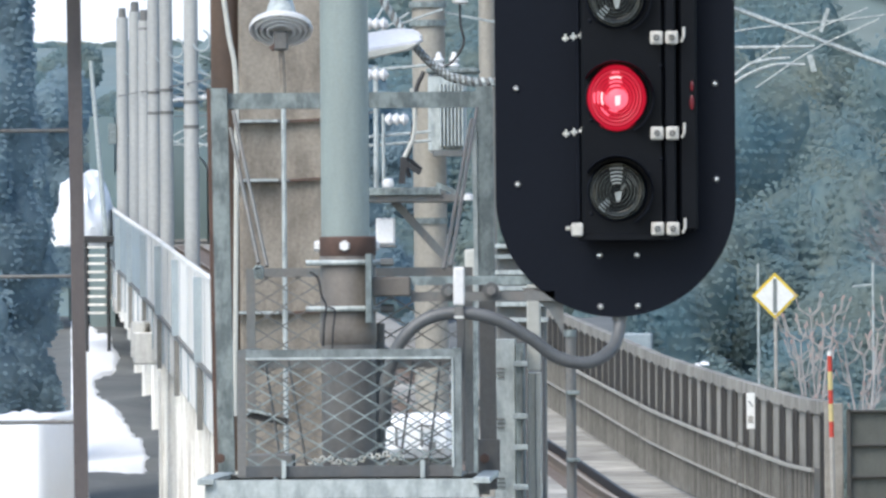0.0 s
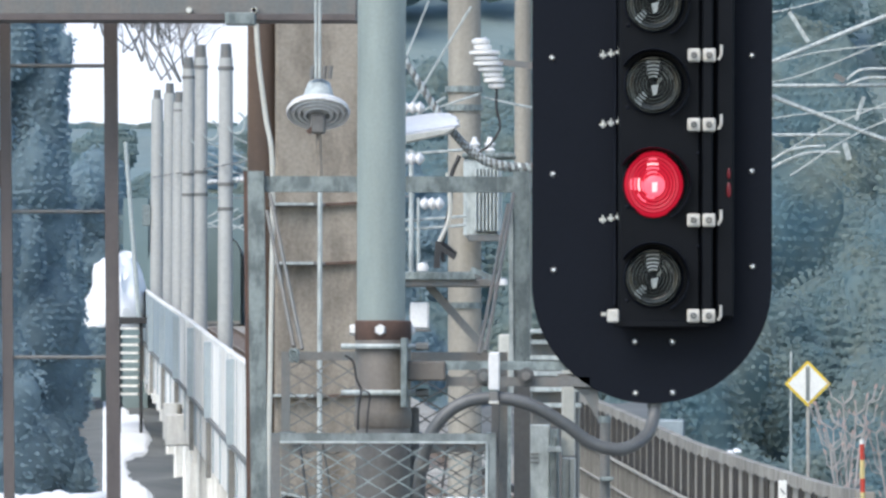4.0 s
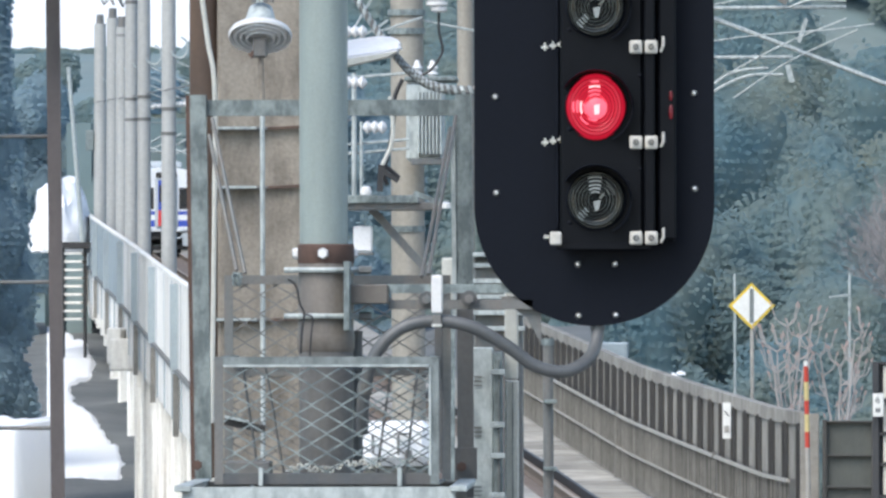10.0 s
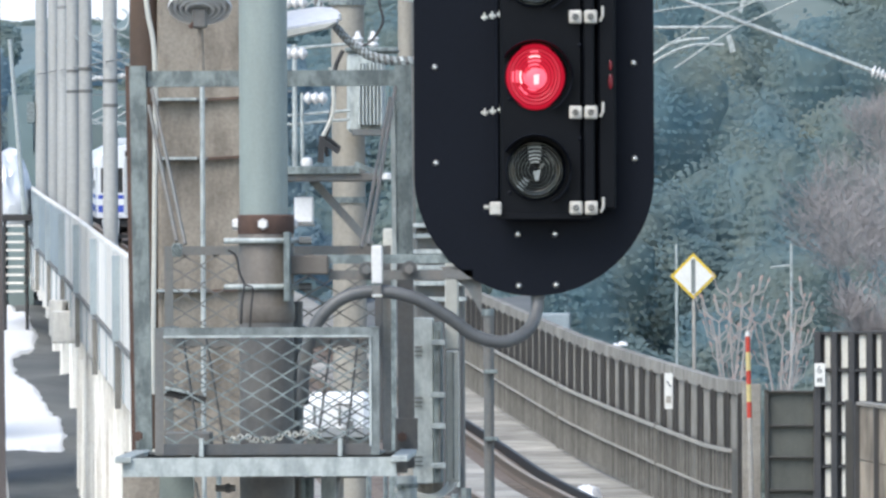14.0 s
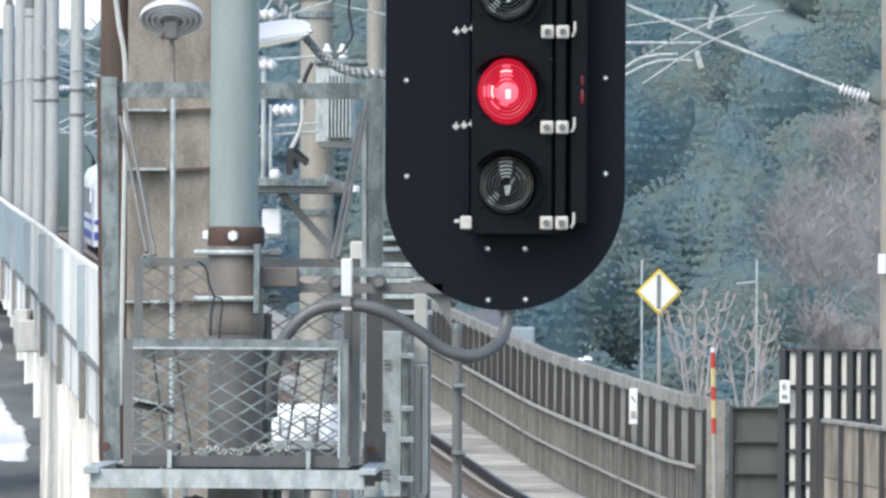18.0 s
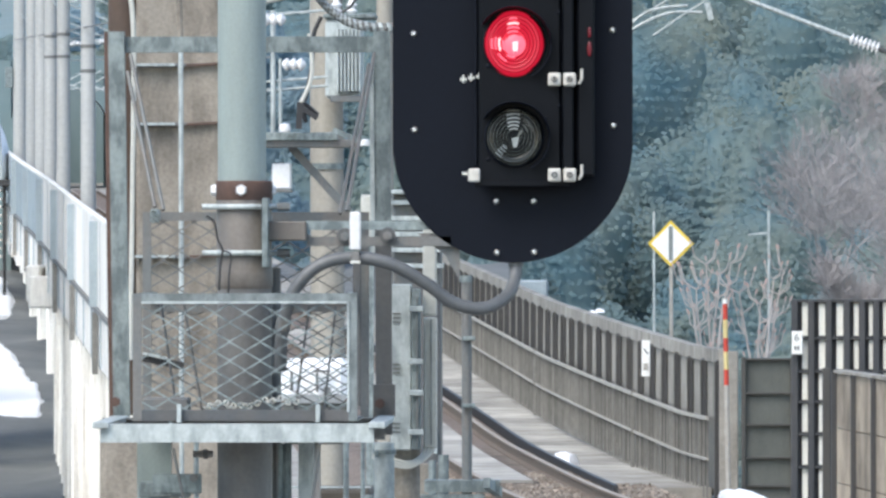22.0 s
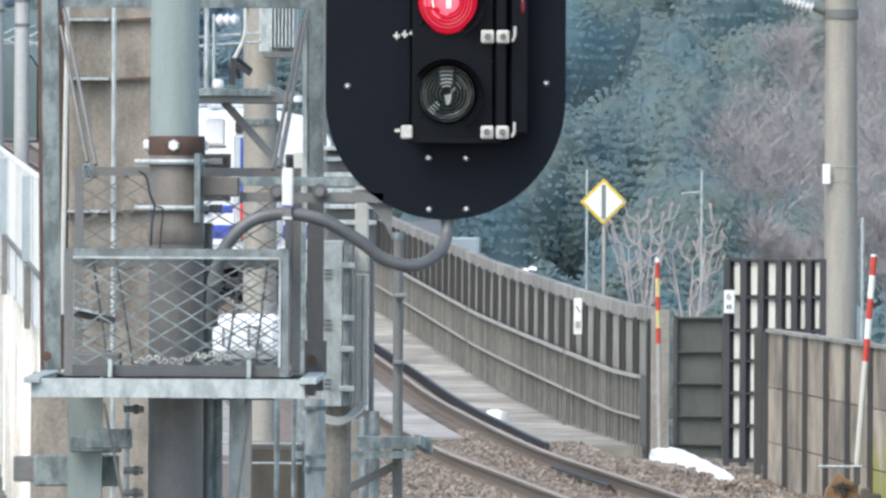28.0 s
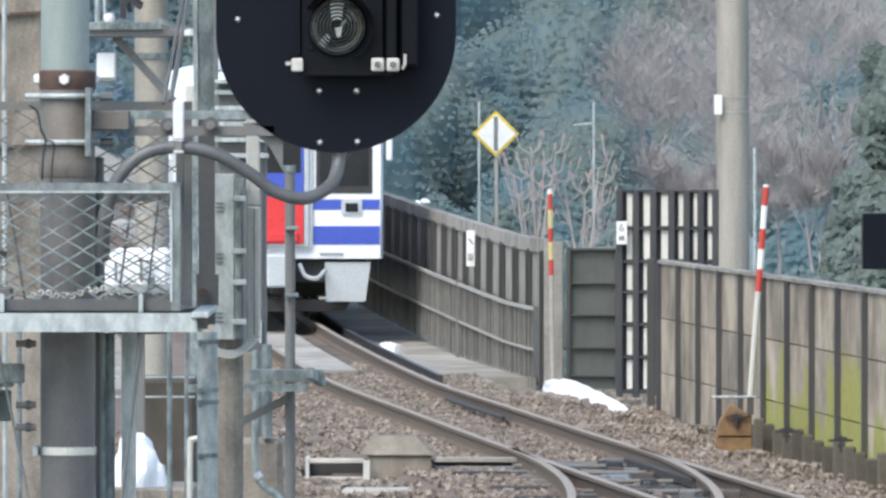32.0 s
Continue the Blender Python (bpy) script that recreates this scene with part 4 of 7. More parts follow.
def crowns_of(name, crowns, material, label, size, per, seed, category="trees", parent=None, kind="stuff", kept=1.0):
    """Crowns of many small leaf sprays on lobed inner masses of foliage."""
    rng = np.random.default_rng(seed)
    ball, net = SHELL
    keep = net[ball[net].mean(1)[:, 1] < kept + 0.15]
    verts, tri_v, tri_f = [], [], []
    for i, (cx, cy, cz, r, h) in enumerate(crowns):
        u = SPHERE[rng.integers(0, len(SPHERE), per)]
        u = u[(u[:, 1] < kept) & (u[:, 2] > -0.75)]
        n = len(u)
        d = rng.normal(0, 1, (24, 3))
        d /= np.linalg.norm(d, axis=1, keepdims=True)
        amp, tight = rng.uniform(0.06, 0.22, 24), rng.uniform(7, 30, 24)

        def lobes(w):
            return 0.64 + (amp * np.exp(tight * (w @ d.T - 1))).sum(1)
        tri_v.append(np.array([cx, cy, cz]) + ball * (lobes(ball) * 0.90)[:, None] * (r, r, h))
        tri_f.append(keep + i * len(ball))
        q = np.array([cx, cy, cz]) + u * (lobes(u) * rng.uniform(0.91, 1.05, n))[:, None] * (r, r, h) + rng.normal(0, 0.02, (n, 3)) * r
        a = rng.normal(0, 1, (n, 3)) * 0.20 + u * 0.45 + (0, -0.5, 0.5)
        a /= np.linalg.norm(a, axis=1, keepdims=True)
        b = np.cross(a, rng.normal(0, 1, (n, 3)))
        b /= np.linalg.norm(b, axis=1, keepdims=True) + 1e-9
        c = np.cross(a, b)
        sz = size * rng.uniform(0.5, 1.4, (n, 1))
        verts.append(np.stack([q + (b * e + c * g) * sz * rng.uniform(0.7, 1.2, (n, 1)) for e, g in ((-1, -0.5), (0.4, -1), (1, 0.5), (-0.4, 0.9))], 1).reshape(-1, 3))
    vs = np.concatenate(verts + tri_v)
    quads = sum(len(v) for v in verts) // 4
    tris = np.concatenate(tri_f) + quads * 4
    me = bpy.data.meshes.new(name)
    me.vertices.add(len(vs)), me.loops.add(quads * 4 + len(tris) * 3), me.polygons.add(quads + len(tris))
    me.vertices.foreach_set("co", vs.astype(np.float32).ravel())
    me.loops.foreach_set("vertex_index", np.concatenate([np.arange(quads * 4), tris.ravel()]).astype(np.int32))
    me.polygons.foreach_set("loop_start", np.concatenate([np.arange(0, quads * 4, 4), quads * 4 + np.arange(len(tris)) * 3]).astype(np.int32))
    me.update(calc_edges=True)
    me.materials.append(material)
    ob = new(name, me)
    if parent:
        ob.parent = parent
        ob.location = -parent.location
        return ob
    return tagged(ob, label, category, kind=kind)


rng = random.Random(3)
crowns = []
for _ in range(390):
    y = 470 + rng.random() ** 1.15 * 330
    x = rng.uniform(-0.075, 0.062) * y
    r = rng.uniform(3.0, 5.2)
    h = rng.uniform(3.4, 6.2)
    if x / y < -0.042:
        r, h = r * 0.6, h * 0.5
        if hill_h(x, y) + h * 1.75 > EYE + 0.0252 * y:
            continue
    crowns.append((x, y, hill_h(x, y) + h * 0.85, r, h))
for k in range(26):
    x = -14 + k * 1.7
    crowns.append((x, 452 + rng.uniform(-6, 6), -3.6 + rng.uniform(-1, 1.5), rng.uniform(2.2, 3.2), rng.uniform(3.6, 4.8)))
for k in range(60):
    y = 918 + rng.uniform(-6, 6)
    x = (-0.0745 + k * 0.00055) * y
    crowns.append((x, y, EYE + 0.0243 * y, rng.uniform(0.9, 1.8), rng.uniform(0.5, 1.1)))
crowns_of("forest", crowns, LEAF_HAZED, "dense hazy evergreen forest on the hillside", 0.095, 4000, 11, kept=0.15)


# ---- signal mast with its lamp unit ----
D = 27.5
PX, _ = -1.0217, 3.2182
mast = thing("signal_mast", (PX, D, -0.4), "grey painted steel signal mast with a rusty collar and clamps", "mast")
ZC = 2.8077
part("upper_tube", rod((PX, D, ZC - 0.01), (PX, D, 5.2), 0.0655, n=40), POLE_PAINT, mast, smooth=True)
XL = PX + 0.006
part("sleeve", lathe([(0.0735, 0.245), (0.0755, 0.24), (0.0755, 0.055), (0.0775, 0.05), (0.0775, 0.012), (0.0755, 0.006), (0.072, 0.0)], (XL, D, ZC - 0.293), n=40), POLE_LOWER, mast, "brown-grey sleeve", smooth=True)
part("lower_tube", rod((XL, D, -0.4), (XL, D, ZC - 0.29), 0.0735, n=40), POLE_FOOT, mast, "dark grey lower tube", smooth=True)
part("collar", lathe([(0.066, 0.003), (0.073, 0.003), (0.077, 0), (0.077, -0.047), (0.0745, -0.05)], (XL, D, ZC), n=40), RUST, mast, "rusty collar ring", smooth=True)
for a in (-86, -4, 118, 178, 236):
    r = radians(a)
    c = Vector((XL + 0.077 * math.sin(r), D - 0.077 * math.cos(r), ZC - 0.023))
    o = Vector((math.sin(r), -math.cos(r), 0))
    part("collar_bolt", rod(c, c + o * 0.014, 0.0165, 0.013, 6), PORCELAIN, mast)
for z in (2.74, 2.6149):
    pts = [(XL + 0.085 * math.sin(radians(a)), D - 0.085 * math.cos(radians(a)), z) for a in range(-90, 91, 10)]
    part("u_bolt", tube([(XL - 0.085, D + 0.10, z)] + pts + [(XL + 0.085, D + 0.10, z)], 0.0075, 8), GALV_PALE, mast, smooth=True)
    part("u_bolt_stub", rod((XL - 0.112, D - 0.05, z), (XL - 0.07, D - 0.05, z), 0.0075, n=8), GALV_PALE, mast)
    for dz in (0.0,):
        part("nut", rod((XL + 0.09, D - 0.04, z), (XL + 0.125, D - 0.04, z + dz), 0.011, n=6), GALV_DARK, mast)
part("clamp_plate", box(-0.9626, -0.9458, 27.34, 27.46, 2.5754, 2.7631, 0.002), GALV, mast)
za, zb = 2.6474, 2.7009
part("arm_block", box(-0.9481, -0.8442, 27.40, 27.50, za, zb, 0.004), POLE_LOWER, mast)
XA, XB = -0.9283, -0.4544
ztop, zlow = 2.6981, 2.6339
part("arm_upper", channel((XA, 27.47, ztop - 0.009), (XB, 27.47, ztop - 0.009), 0.024, 0.05, 0.005, (0, 0, 1), (0, 1, 0)), GALV, mast)
part("arm_lower", channel((-0.8442, 27.45, zlow + 0.012), (XB, 27.45, zlow + 0.012), 0.026, 0.05, 0.005, (0, 0, 1), (0, 1, 0)), GALV_DARK, mast)
for x, z in ((-0.7404, 2.6599), (-0.6259, 2.6617)):
    part("arm_washer", rod((x, 27.425, z), (x, 27.445, z), 0.022, n=16), POST_WORN, mast)
    part("arm_bolt", rod((x, 27.40, z), (x, 27.424, z), 0.013, n=6), GALV_DARK, mast)
part("gusset", prism([(-0.5463, 2.6681), (-0.4316, 2.6683), (-0.4312, 2.5384), (-0.4696, 2.6071)], 27.47, 27.475), GALV_DARK, mast)
# strap that holds the conduit to the arm; white colour paints its bright reflection
xs = -0.7089
part("conduit_strap", box(xs - 0.015, xs + 0.015, 27.27, 27.30, 2.6219, 2.7253, 0.004), PORCELAIN, mast, "bright steel strap")
part("strap_foot", box(xs - 0.012, xs + 0.012, 27.27, 27.31, 2.5885, 2.6189, 0.003), GALV_DARK, mast)
part("strap_hanger", box(xs - 0.010, xs + 0.012, 27.40, 27.42, 2.20, 2.5976, 0.002), POST_WORN, mast)
part("strap_clip", box(xs - 0.014, xs + 0.014, 27.262, 27.278, 2.586, 2.594, 0.001), BOLT, mast)
part("drain_conduit", tube([(-0.933, 27.6, 2.5749), (-0.9277, 27.6, -0.4)], 0.013, 8), GALV_DARK, mast)
# strap band lower down
zz = 1.7793
part("steel_band", lathe([(0.0755, -0.011), (0.0785, -0.011), (0.0785, 0.011), (0.0755, 0.011)], (XL, D, zz), n=36), BOLT, mast, smooth=True)
part("band_buckle", box(XL - 0.093, XL - 0.078, D - 0.04, D, zz - 0.016, zz + 0.016, 0.003), GALV_PALE, mast)
for k, u in enumerate((180, 194)):
    x = -0.9261 + k * 0.02
    part("down_conduit", tube([(x, 27.6 + k * 0.03, 2.0958), (x + 0.004, 27.6 + k * 0.03, -0.4)], 0.011 + 0.003 * k, 8), GALV, mast)

# backplate and lamp unit
SX, _ = -0.2873, 2.9138
R = 0.3247
ZCEN = 2.9122
sig = thing("railway_signal", (SX, D, 2.5876), "black long oval railway signal showing a lit red lamp", "signal")
outline = [(SX + R * math.cos(radians(a)), ZCEN + R * math.sin(radians(a))) for a in range(180, 361, 4)]
ZUP = 3.86
outline += [(SX + R * math.cos(radians(a)), ZUP + R * math.sin(radians(a))) for a in range(0, 181, 4)]
bm = prism(outline, 27.45, 27.462)
part("backplate", bm, BLACK, sig)
SCREWS = [(-0.5588, 3.5222), (-0.5549, 3.2074), (-0.5527, 2.9477), (-0.0178, 3.5297), (-0.017, 3.2165), (-0.0148, 2.9582),
          (-0.3322, 2.7542), (-0.2313, 2.7544), (-0.3303, 2.6151), (-0.2294, 2.6169)]
for x, z in SCREWS:
    part("screw", lathe([(0.0, -0.006), (0.005, -0.005), (0.008, 0.0), (0.009, 0.003)], (x, 27.447, z), "y", 10), BOLT, sig, smooth=True)
for x, z in SCREWS[:6]:
    part("screw", lathe([(0.0, -0.006), (0.005, -0.005), (0.008, 0.0), (0.009, 0.003)], (x, 27.447, z + 0.86), "y", 10), BOLT, sig, smooth=True)
LX = -0.2821
LAMPS = [2.9266, 3.1784, 3.4469, 3.6682]
LAMPS.append(LAMPS[-1] + 0.25)
hx0, hx1 = -0.3779, -0.1536
ZH = 2.7999
part("lamp_case", box(hx0, hx1, 27.36, 27.449, ZH, ZUP + 0.1, 0.008), BLACK_GLOSS, sig, "glossy black lamp case")
part("case_lip", box(hx0 - 0.01, hx1 + 0.02, 27.35, 27.358, ZH - 0.006, ZH + 0.012, 0.002), BLACK_GLOSS, sig)
part("hinge_strip", box(-0.152, -0.123, 27.34, 27.449, ZH + 0.02, ZUP + 0.1, 0.004), BLACK_GLOSS, sig)
part("side_case", box(-0.1139, -0.0651, 27.36, 27.449, ZH + 0.02, ZUP + 0.1, 0.006), BLACK_GLOSS, sig)
part("left_rail", box(-0.3916, -0.3809, 27.40, 27.449, ZH + 0.05, ZUP + 0.1, 0.003), BLACK, sig)
for i, z in enumerate(LAMPS):
    lit = i == 1
    RL = 0.0800 if lit else 0.0755
    lam = part("lamp", lathe([(RL + 0.006, 0.0), (RL + 0.006, -0.010), (RL + 0.002, -0.013), (RL, -0.008), (RL, 0.0)], (LX, 27.36, z), "y", 40), BLACK, sig, "lit red lamp" if lit else "unlit dark lamp", smooth=True)
    # stepped rings of the outer glass
    prof = [(0.0, -0.036)]
    steps = 9
    for k in range(1, steps + 1):
        r0 = RL * k / steps
        h = -0.036 * math.sqrt(max(0, 1 - (k / steps) ** 2))
        prof += [(r0 - 0.0036, h - 0.0045), (r0, h + 0.002)]
    bm = lathe(prof, (0, 0, 0), "y", 48)
    for k, f in enumerate(bm.faces):
        seg = k // 48
        f.material_index = 1 if seg % 2 else (2 if seg < 8 else 0)
    bmesh.ops.transform(bm, matrix=Matrix.Translation((LX, 27.352, z)) @ Matrix.Diagonal((1, 1, 1.12 if lit else 1.04, 1)), verts=bm.verts)
    part("lens", bm, [RED_LENS, RED_RISER, RED_INNER] if lit else [CLEAR_LENS, CLEAR_RISER, CLEAR_LENS], lam)
    face = lambda r: 27.352 - 0.036 * math.sqrt(max(0, 1 - (r / RL) ** 2)) - 0.008
    if lit:
        part("lamp_core", prism([(LX - 0.004, z + 0.004), (LX + 0.011, z + 0.006), (LX + 0.010, z - 0.020), (LX - 0.003, z - 0.022)], 27.305, 27.308), RED_HOT, lam)
        part("lamp_core", lathe([(0.0, -0.002), (0.022, -0.001), (0.030, 0.004)], (LX + 0.002, 27.312, z - 0.004), "y", 20), RED_CORE, lam, smooth=True)
        # glints of the stepped glass above, beside and below the bulb, painted as glowing arcs
        for ra, a0, a1, m_ in ((0.030, 70, 125, RED_CORE), (0.040, 68, 120, RED_CORE), (0.050, 75, 112, RED_HOT), (0.062, 82, 104, RED_CORE), (0.030, 165, 215, RED_CORE), (0.040, 160, 205, RED_HOT), (0.050, 162, 200, RED_CORE), (0.060, 168, 196, RED_CORE), (0.034, 235, 275, RED_CORE), (0.048, 210, 245, RED_CORE)):
            arc = [(ra * math.cos(radians(a)), ra * math.sin(radians(a)) * 1.1) for a in range(a0, a1 + 1, 5)]
            part("bright_ring", tube([(LX + x, face(ra), z + q) for x, q in arc], 0.0030, 5), m_, lam)
    else:
        # pale patches and arcs painted as reflections in the glass, besides its rings
        part("glass_reflection", prism([(LX - 0.007, z - 0.004), (LX + 0.014, z + 0.001), (LX + 0.008, z - 0.027), (LX - 0.001, z - 0.029)], 27.303, 27.306), CLEAR_HIGHLIGHT, lam)
        part("glass_reflection", prism([(LX + 0.008, z + 0.006), (LX + 0.020, z + 0.020), (LX + 0.024, z + 0.014), (LX + 0.014, z + 0.002)], 27.303, 27.306), CLEAR_GLINT, lam)
        for ra in (0.020, 0.029, 0.038, 0.047, 0.056, 0.065, 0.071):
            part("glass_ring", tube([(LX + ra * math.cos(radians(a)), face(ra), z + 1.04 * ra * math.sin(radians(a))) for a in range(0, 361, 12)], 0.0008, 5), CLEAR_GLINT, lam)
        for ra, a0, a1, w in ((0.022, 62, 128, 0.0022), (0.031, 66, 122, 0.0024), (0.040, 68, 118, 0.0024), (0.050, 72, 114, 0.0022), (0.060, 74, 112, 0.0021), (0.069, 78, 106, 0.0018), (0.036, 214, 240, 0.0022), (0.045, 216, 240, 0.0024), (0.054, 216, 238, 0.0024), (0.063, 218, 238, 0.0024), (0.040, 20, 55, 0.0014), (0.052, 15, 60, 0.0014)):
            arc = [(ra * math.cos(radians(a)), 1.04 * ra * math.sin(radians(a))) for a in range(a0, a1 + 1, 4)]
            part("glass_highlight", tube([(LX + x, face(ra) - 0.001, z + q) for x, q in arc], w, 5), CLEAR_HIGHLIGHT if w > 0.002 else CLEAR_GLINT, lam)
    # visor
    bm = bmesh.new()
    rv = RL + 0.016
    ring = []
    for a in range(-62, 152, 6):
        c, s = math.cos(radians(a)), math.sin(radians(a))
        ln = 0.03 + 0.06 * max(0, s) ** 0.7
        ring.append([bm.verts.new((LX + q * c, yy, z + q * s)) for q, yy in ((rv, 27.36), (rv + 0.003, 27.36 - ln), (rv + 0.006, 27.36 - ln), (rv + 0.004, 27.36))])
    for a, b in zip(ring, ring[1:]):
        for k in range(4):
            bm.faces.new((a[k], a[(k + 1) % 4], b[(k + 1) % 4], b[k]))
    bm.faces.new(ring[0][::-1]), bm.faces.new(ring[-1])
    bmesh.ops.recalc_face_normals(bm, faces=bm.faces)
    part("visor", bm, BLACK, sig, smooth=True)
# the red lamp's reflection on the side case, added as glowing ovals
for dz, rr, tall in ((-0.014, 0.006, 3.4), (0.030, 0.0045, 3.2)):
    bm = lathe([(0.0, -0.002), (rr * 0.6, -0.001), (rr, 0.002)], (0, 0, 0), "y", 16)
    bmesh.ops.transform(bm, matrix=Matrix.Translation((-0.0793, 27.352, LAMPS[1] + dz)) @ Matrix.Diagonal((1, 1, tall, 1)), verts=bm.verts)
    part("side_reflection", bm, RED_REFLECTION, sig, "dim red lamp reflection on the side case")
# pale latches and rows of wing nuts
LATCH_Z = [2.8244, 3.0818, 3.3392, 3.5265]
for i, z in enumerate(LATCH_Z):
    for k, u in enumerate((-0.1735, -0.1324)):
        la = part("latch", box(u - 0.0175, u + 0.0175, 27.325, 27.345, z - 0.018, z + 0.018, 0.004), LATCH, sig)
        part("latch_bolt", lathe([(0.004, -0.008), (0.008, -0.008), (0.009, 0.0)], (u, 27.323, z), "y", 10), GALV_DARK, la)
    u = -0.0989
    part("latch_wire", tube([(u - 0.008, 27.33, z - 0.012), (u - 0.001, 27.325, z + 0.002), (u - 0.001, 27.325, z + 0.028)], 0.004, 6), LATCH, sig)
    if i:
        for k in range(3 if i == 1 else 4):
            x, zn = -0.4192 + 0.0215 * k, z + 0.001 + 0.004 * k
            nut = part("wing_nut", rod((x - 0.009, 27.38, zn), (x + 0.009, 27.38, zn), 0.0045, n=6), BOLT, sig)
            part("wing", rod((x, 27.375, zn - 0.009), (x, 27.375, zn + 0.012), 0.003, n=6), BOLT, nut)
x, z = -0.3923, 2.8238
part("latch", box(x - 0.014, x + 0.018, 27.33, 27.345, z - 0.018, z + 0.018, 0.004), LATCH, sig)
part("wing_nut", rod((x - 0.03, 27.36, z + 0.004), (x - 0.016, 27.36, z + 0.004), 0.006, n=6), BOLT, sig)
# small black case screws
for i, z in enumerate(LAMPS[:4]):
    for dx, dz in ((0.083, 0.05), (0.083, -0.05), (-0.07, -0.06), (0.12, 0.085)):
        part("case_screw", lathe([(0.0, -0.004), (0.005, -0.002), (0.006, 0.0)], (LX + dx, 27.358, z + dz), "y", 8), BLACK, sig)

# grey flexible conduit from the mast foot up over the strap and down into the signal
pts = [((-0.9133, 27.35, 2.3015)), ((-0.9065, 27.32, 2.4084)), ((-0.8757, 27.3, 2.512)), ((-0.8059, 27.3, 2.5821)), ((-0.7117, 27.3, 2.6022)), ((-0.6113, 27.3, 2.5842)), ((-0.5173, 27.32, 2.5311)), ((-0.4475, 27.34, 2.481)),
       ((-0.3686, 27.36, 2.4643)), ((-0.3038, 27.42, 2.4976)), ((-0.2815, 27.47, 2.554)), ((-0.2802, 27.48, 2.6228))]
fc = thing("flexible_conduit", pts[0], "thick grey flexible conduit looping to the signal", "conduit")
path = smooth_path(pts, 8)
part("hose", tube(path, 0.0175, 14), RUBBER, fc, smooth=True)
for k in (8, len(path) - 6):
    a, b = Vector(path[k]), Vector(path[k + 2])
    part("collar", rod(a, b, 0.0206, n=16), GALV_DARK, fc, smooth=True)


# ---- mesh cage and its frame round the mast ----
def mesh_panel(x0, x1, z0, z1, y, cw, ch, wire, bm):
    """Expanded metal: rows of zigzag ribbons that touch at their tips."""
    nrow = max(1, round((z1 - z0) / ch))
    ch = (z1 - z0) / nrow
    ncol = max(1, round((x1 - x0) / cw))
    cw = (x1 - x0) / ncol
    for r in range(nrow + 1):
        z = z0 + r * ch
        for c in range(ncol * 2):
            a = Vector((x0 + c * cw / 2, y, z + (ch / 2 if (c + r) % 2 else -ch / 2) * 0.92))
            b = Vector((x0 + (c + 1) * cw / 2, y + 0.004, z + (ch / 2 if (c + 1 + r) % 2 else -ch / 2) * 0.92))
            a.z, b.z = min(max(a.z, z0), z1), min(max(b.z, z0), z1)
            if abs(a.z - b.z) > 1e-4:
                bar(a, b, 0.004, wire, bm, up=(0, 1, 0))
    return bm


cage = thing("mesh_cage", (-1.0099, 27.3, 2.1595), "galvanised expanded-metal cage round the mast's foot", "cage")
x0, x1 = -1.3025, -0.7008
zt, zb = 2.5069, 2.1652
W = 0.024
fr = part("front_frame", angle_iron((x0, 27.15, zt), (x1, 27.15, zt), W, 0.004, (0, 0, -1), (0, 1, 0)), CAGE_STEEL, cage)
part("front_frame_rail", angle_iron((x0, 27.151, zb), (x1, 27.151, zb), W * 1.25, 0.004, (0, 0, 1), (0, 1, 0)), POST_WORN, cage)
part("front_frame_stile", angle_iron((x0, 27.149, zb), (x0, 27.149, zt), W, 0.004, (1, 0, 0), (0, 1, 0)), GALV_DARK, cage)
part("front_frame_stile", angle_iron((x1, 27.149, zb), (x1, 27.149, zt), W, 0.004, (-1, 0, 0), (0, 1, 0)), CAGE_STEEL, cage)
part("front_mesh", mesh_panel(x0 + 0.014, x1 - 0.014, zb + 0.02, zt - 0.014, 27.157, 0.0817, 0.0252, 0.0074, bmesh.new()), GALV, cage)
xb0, xb1 = -1.3034, -0.6838
zbt = 2.7264
part("rear_frame", angle_iron((xb0, 27.75, zbt), (xb1, 27.75, zbt), W, 0.004, (0, 0, -1), (0, 1, 0)), GALV_DARK, cage)
part("rear_frame_stile", angle_iron((xb0, 27.749, zb), (xb0, 27.749, zbt), W, 0.004, (1, 0, 0), (0, 1, 0)), GALV_DARK, cage)
part("rear_frame_stile", angle_iron((xb1, 27.749, zb), (xb1, 27.749, zbt), W, 0.004, (-1, 0, 0), (0, 1, 0)), GALV_DARK, cage)
part("rear_frame_rail", angle_iron((xb0, 27.75, 2.476), (xb1, 27.75, 2.476), W, 0.004, (0, 0, -1), (0, 1, 0)), GALV_DARK, cage)
part("rear_mesh", mesh_panel(xb0 + 0.014, xb1 - 0.014, zt - 0.03, zbt - 0.014, 27.757, 0.080, 0.0255, 0.0062, bmesh.new()), GALV_DARK, cage)
part("rear_mesh", mesh_panel(xb0 + 0.014, xb1 - 0.014, zb + 0.02, zt - 0.05, 27.757, 0.080, 0.0255, 0.0050, bmesh.new()), GALV_DARK, cage)
for x in (x0, x1):
    s = 1 if x == x0 else -1
    part("side_rail", bar((x + s * 0.012, 27.17, zt - 0.012), (x + s * 0.03, 27.74, zt - 0.012), 0.02, 0.024), GALV, cage)
    part("side_rail", bar((x + s * 0.012, 27.17, zb + 0.014), (x + s * 0.03, 27.74, zb + 0.014), 0.02, 0.024), GALV_DARK, cage)
for u in (-1.2009, -0.8078):
    part("foot_bolt", rod((u, 27.16, zb - 0.03), (u, 27.16, zb + 0.004), 0.006, n=8), GALV_PALE, cage)
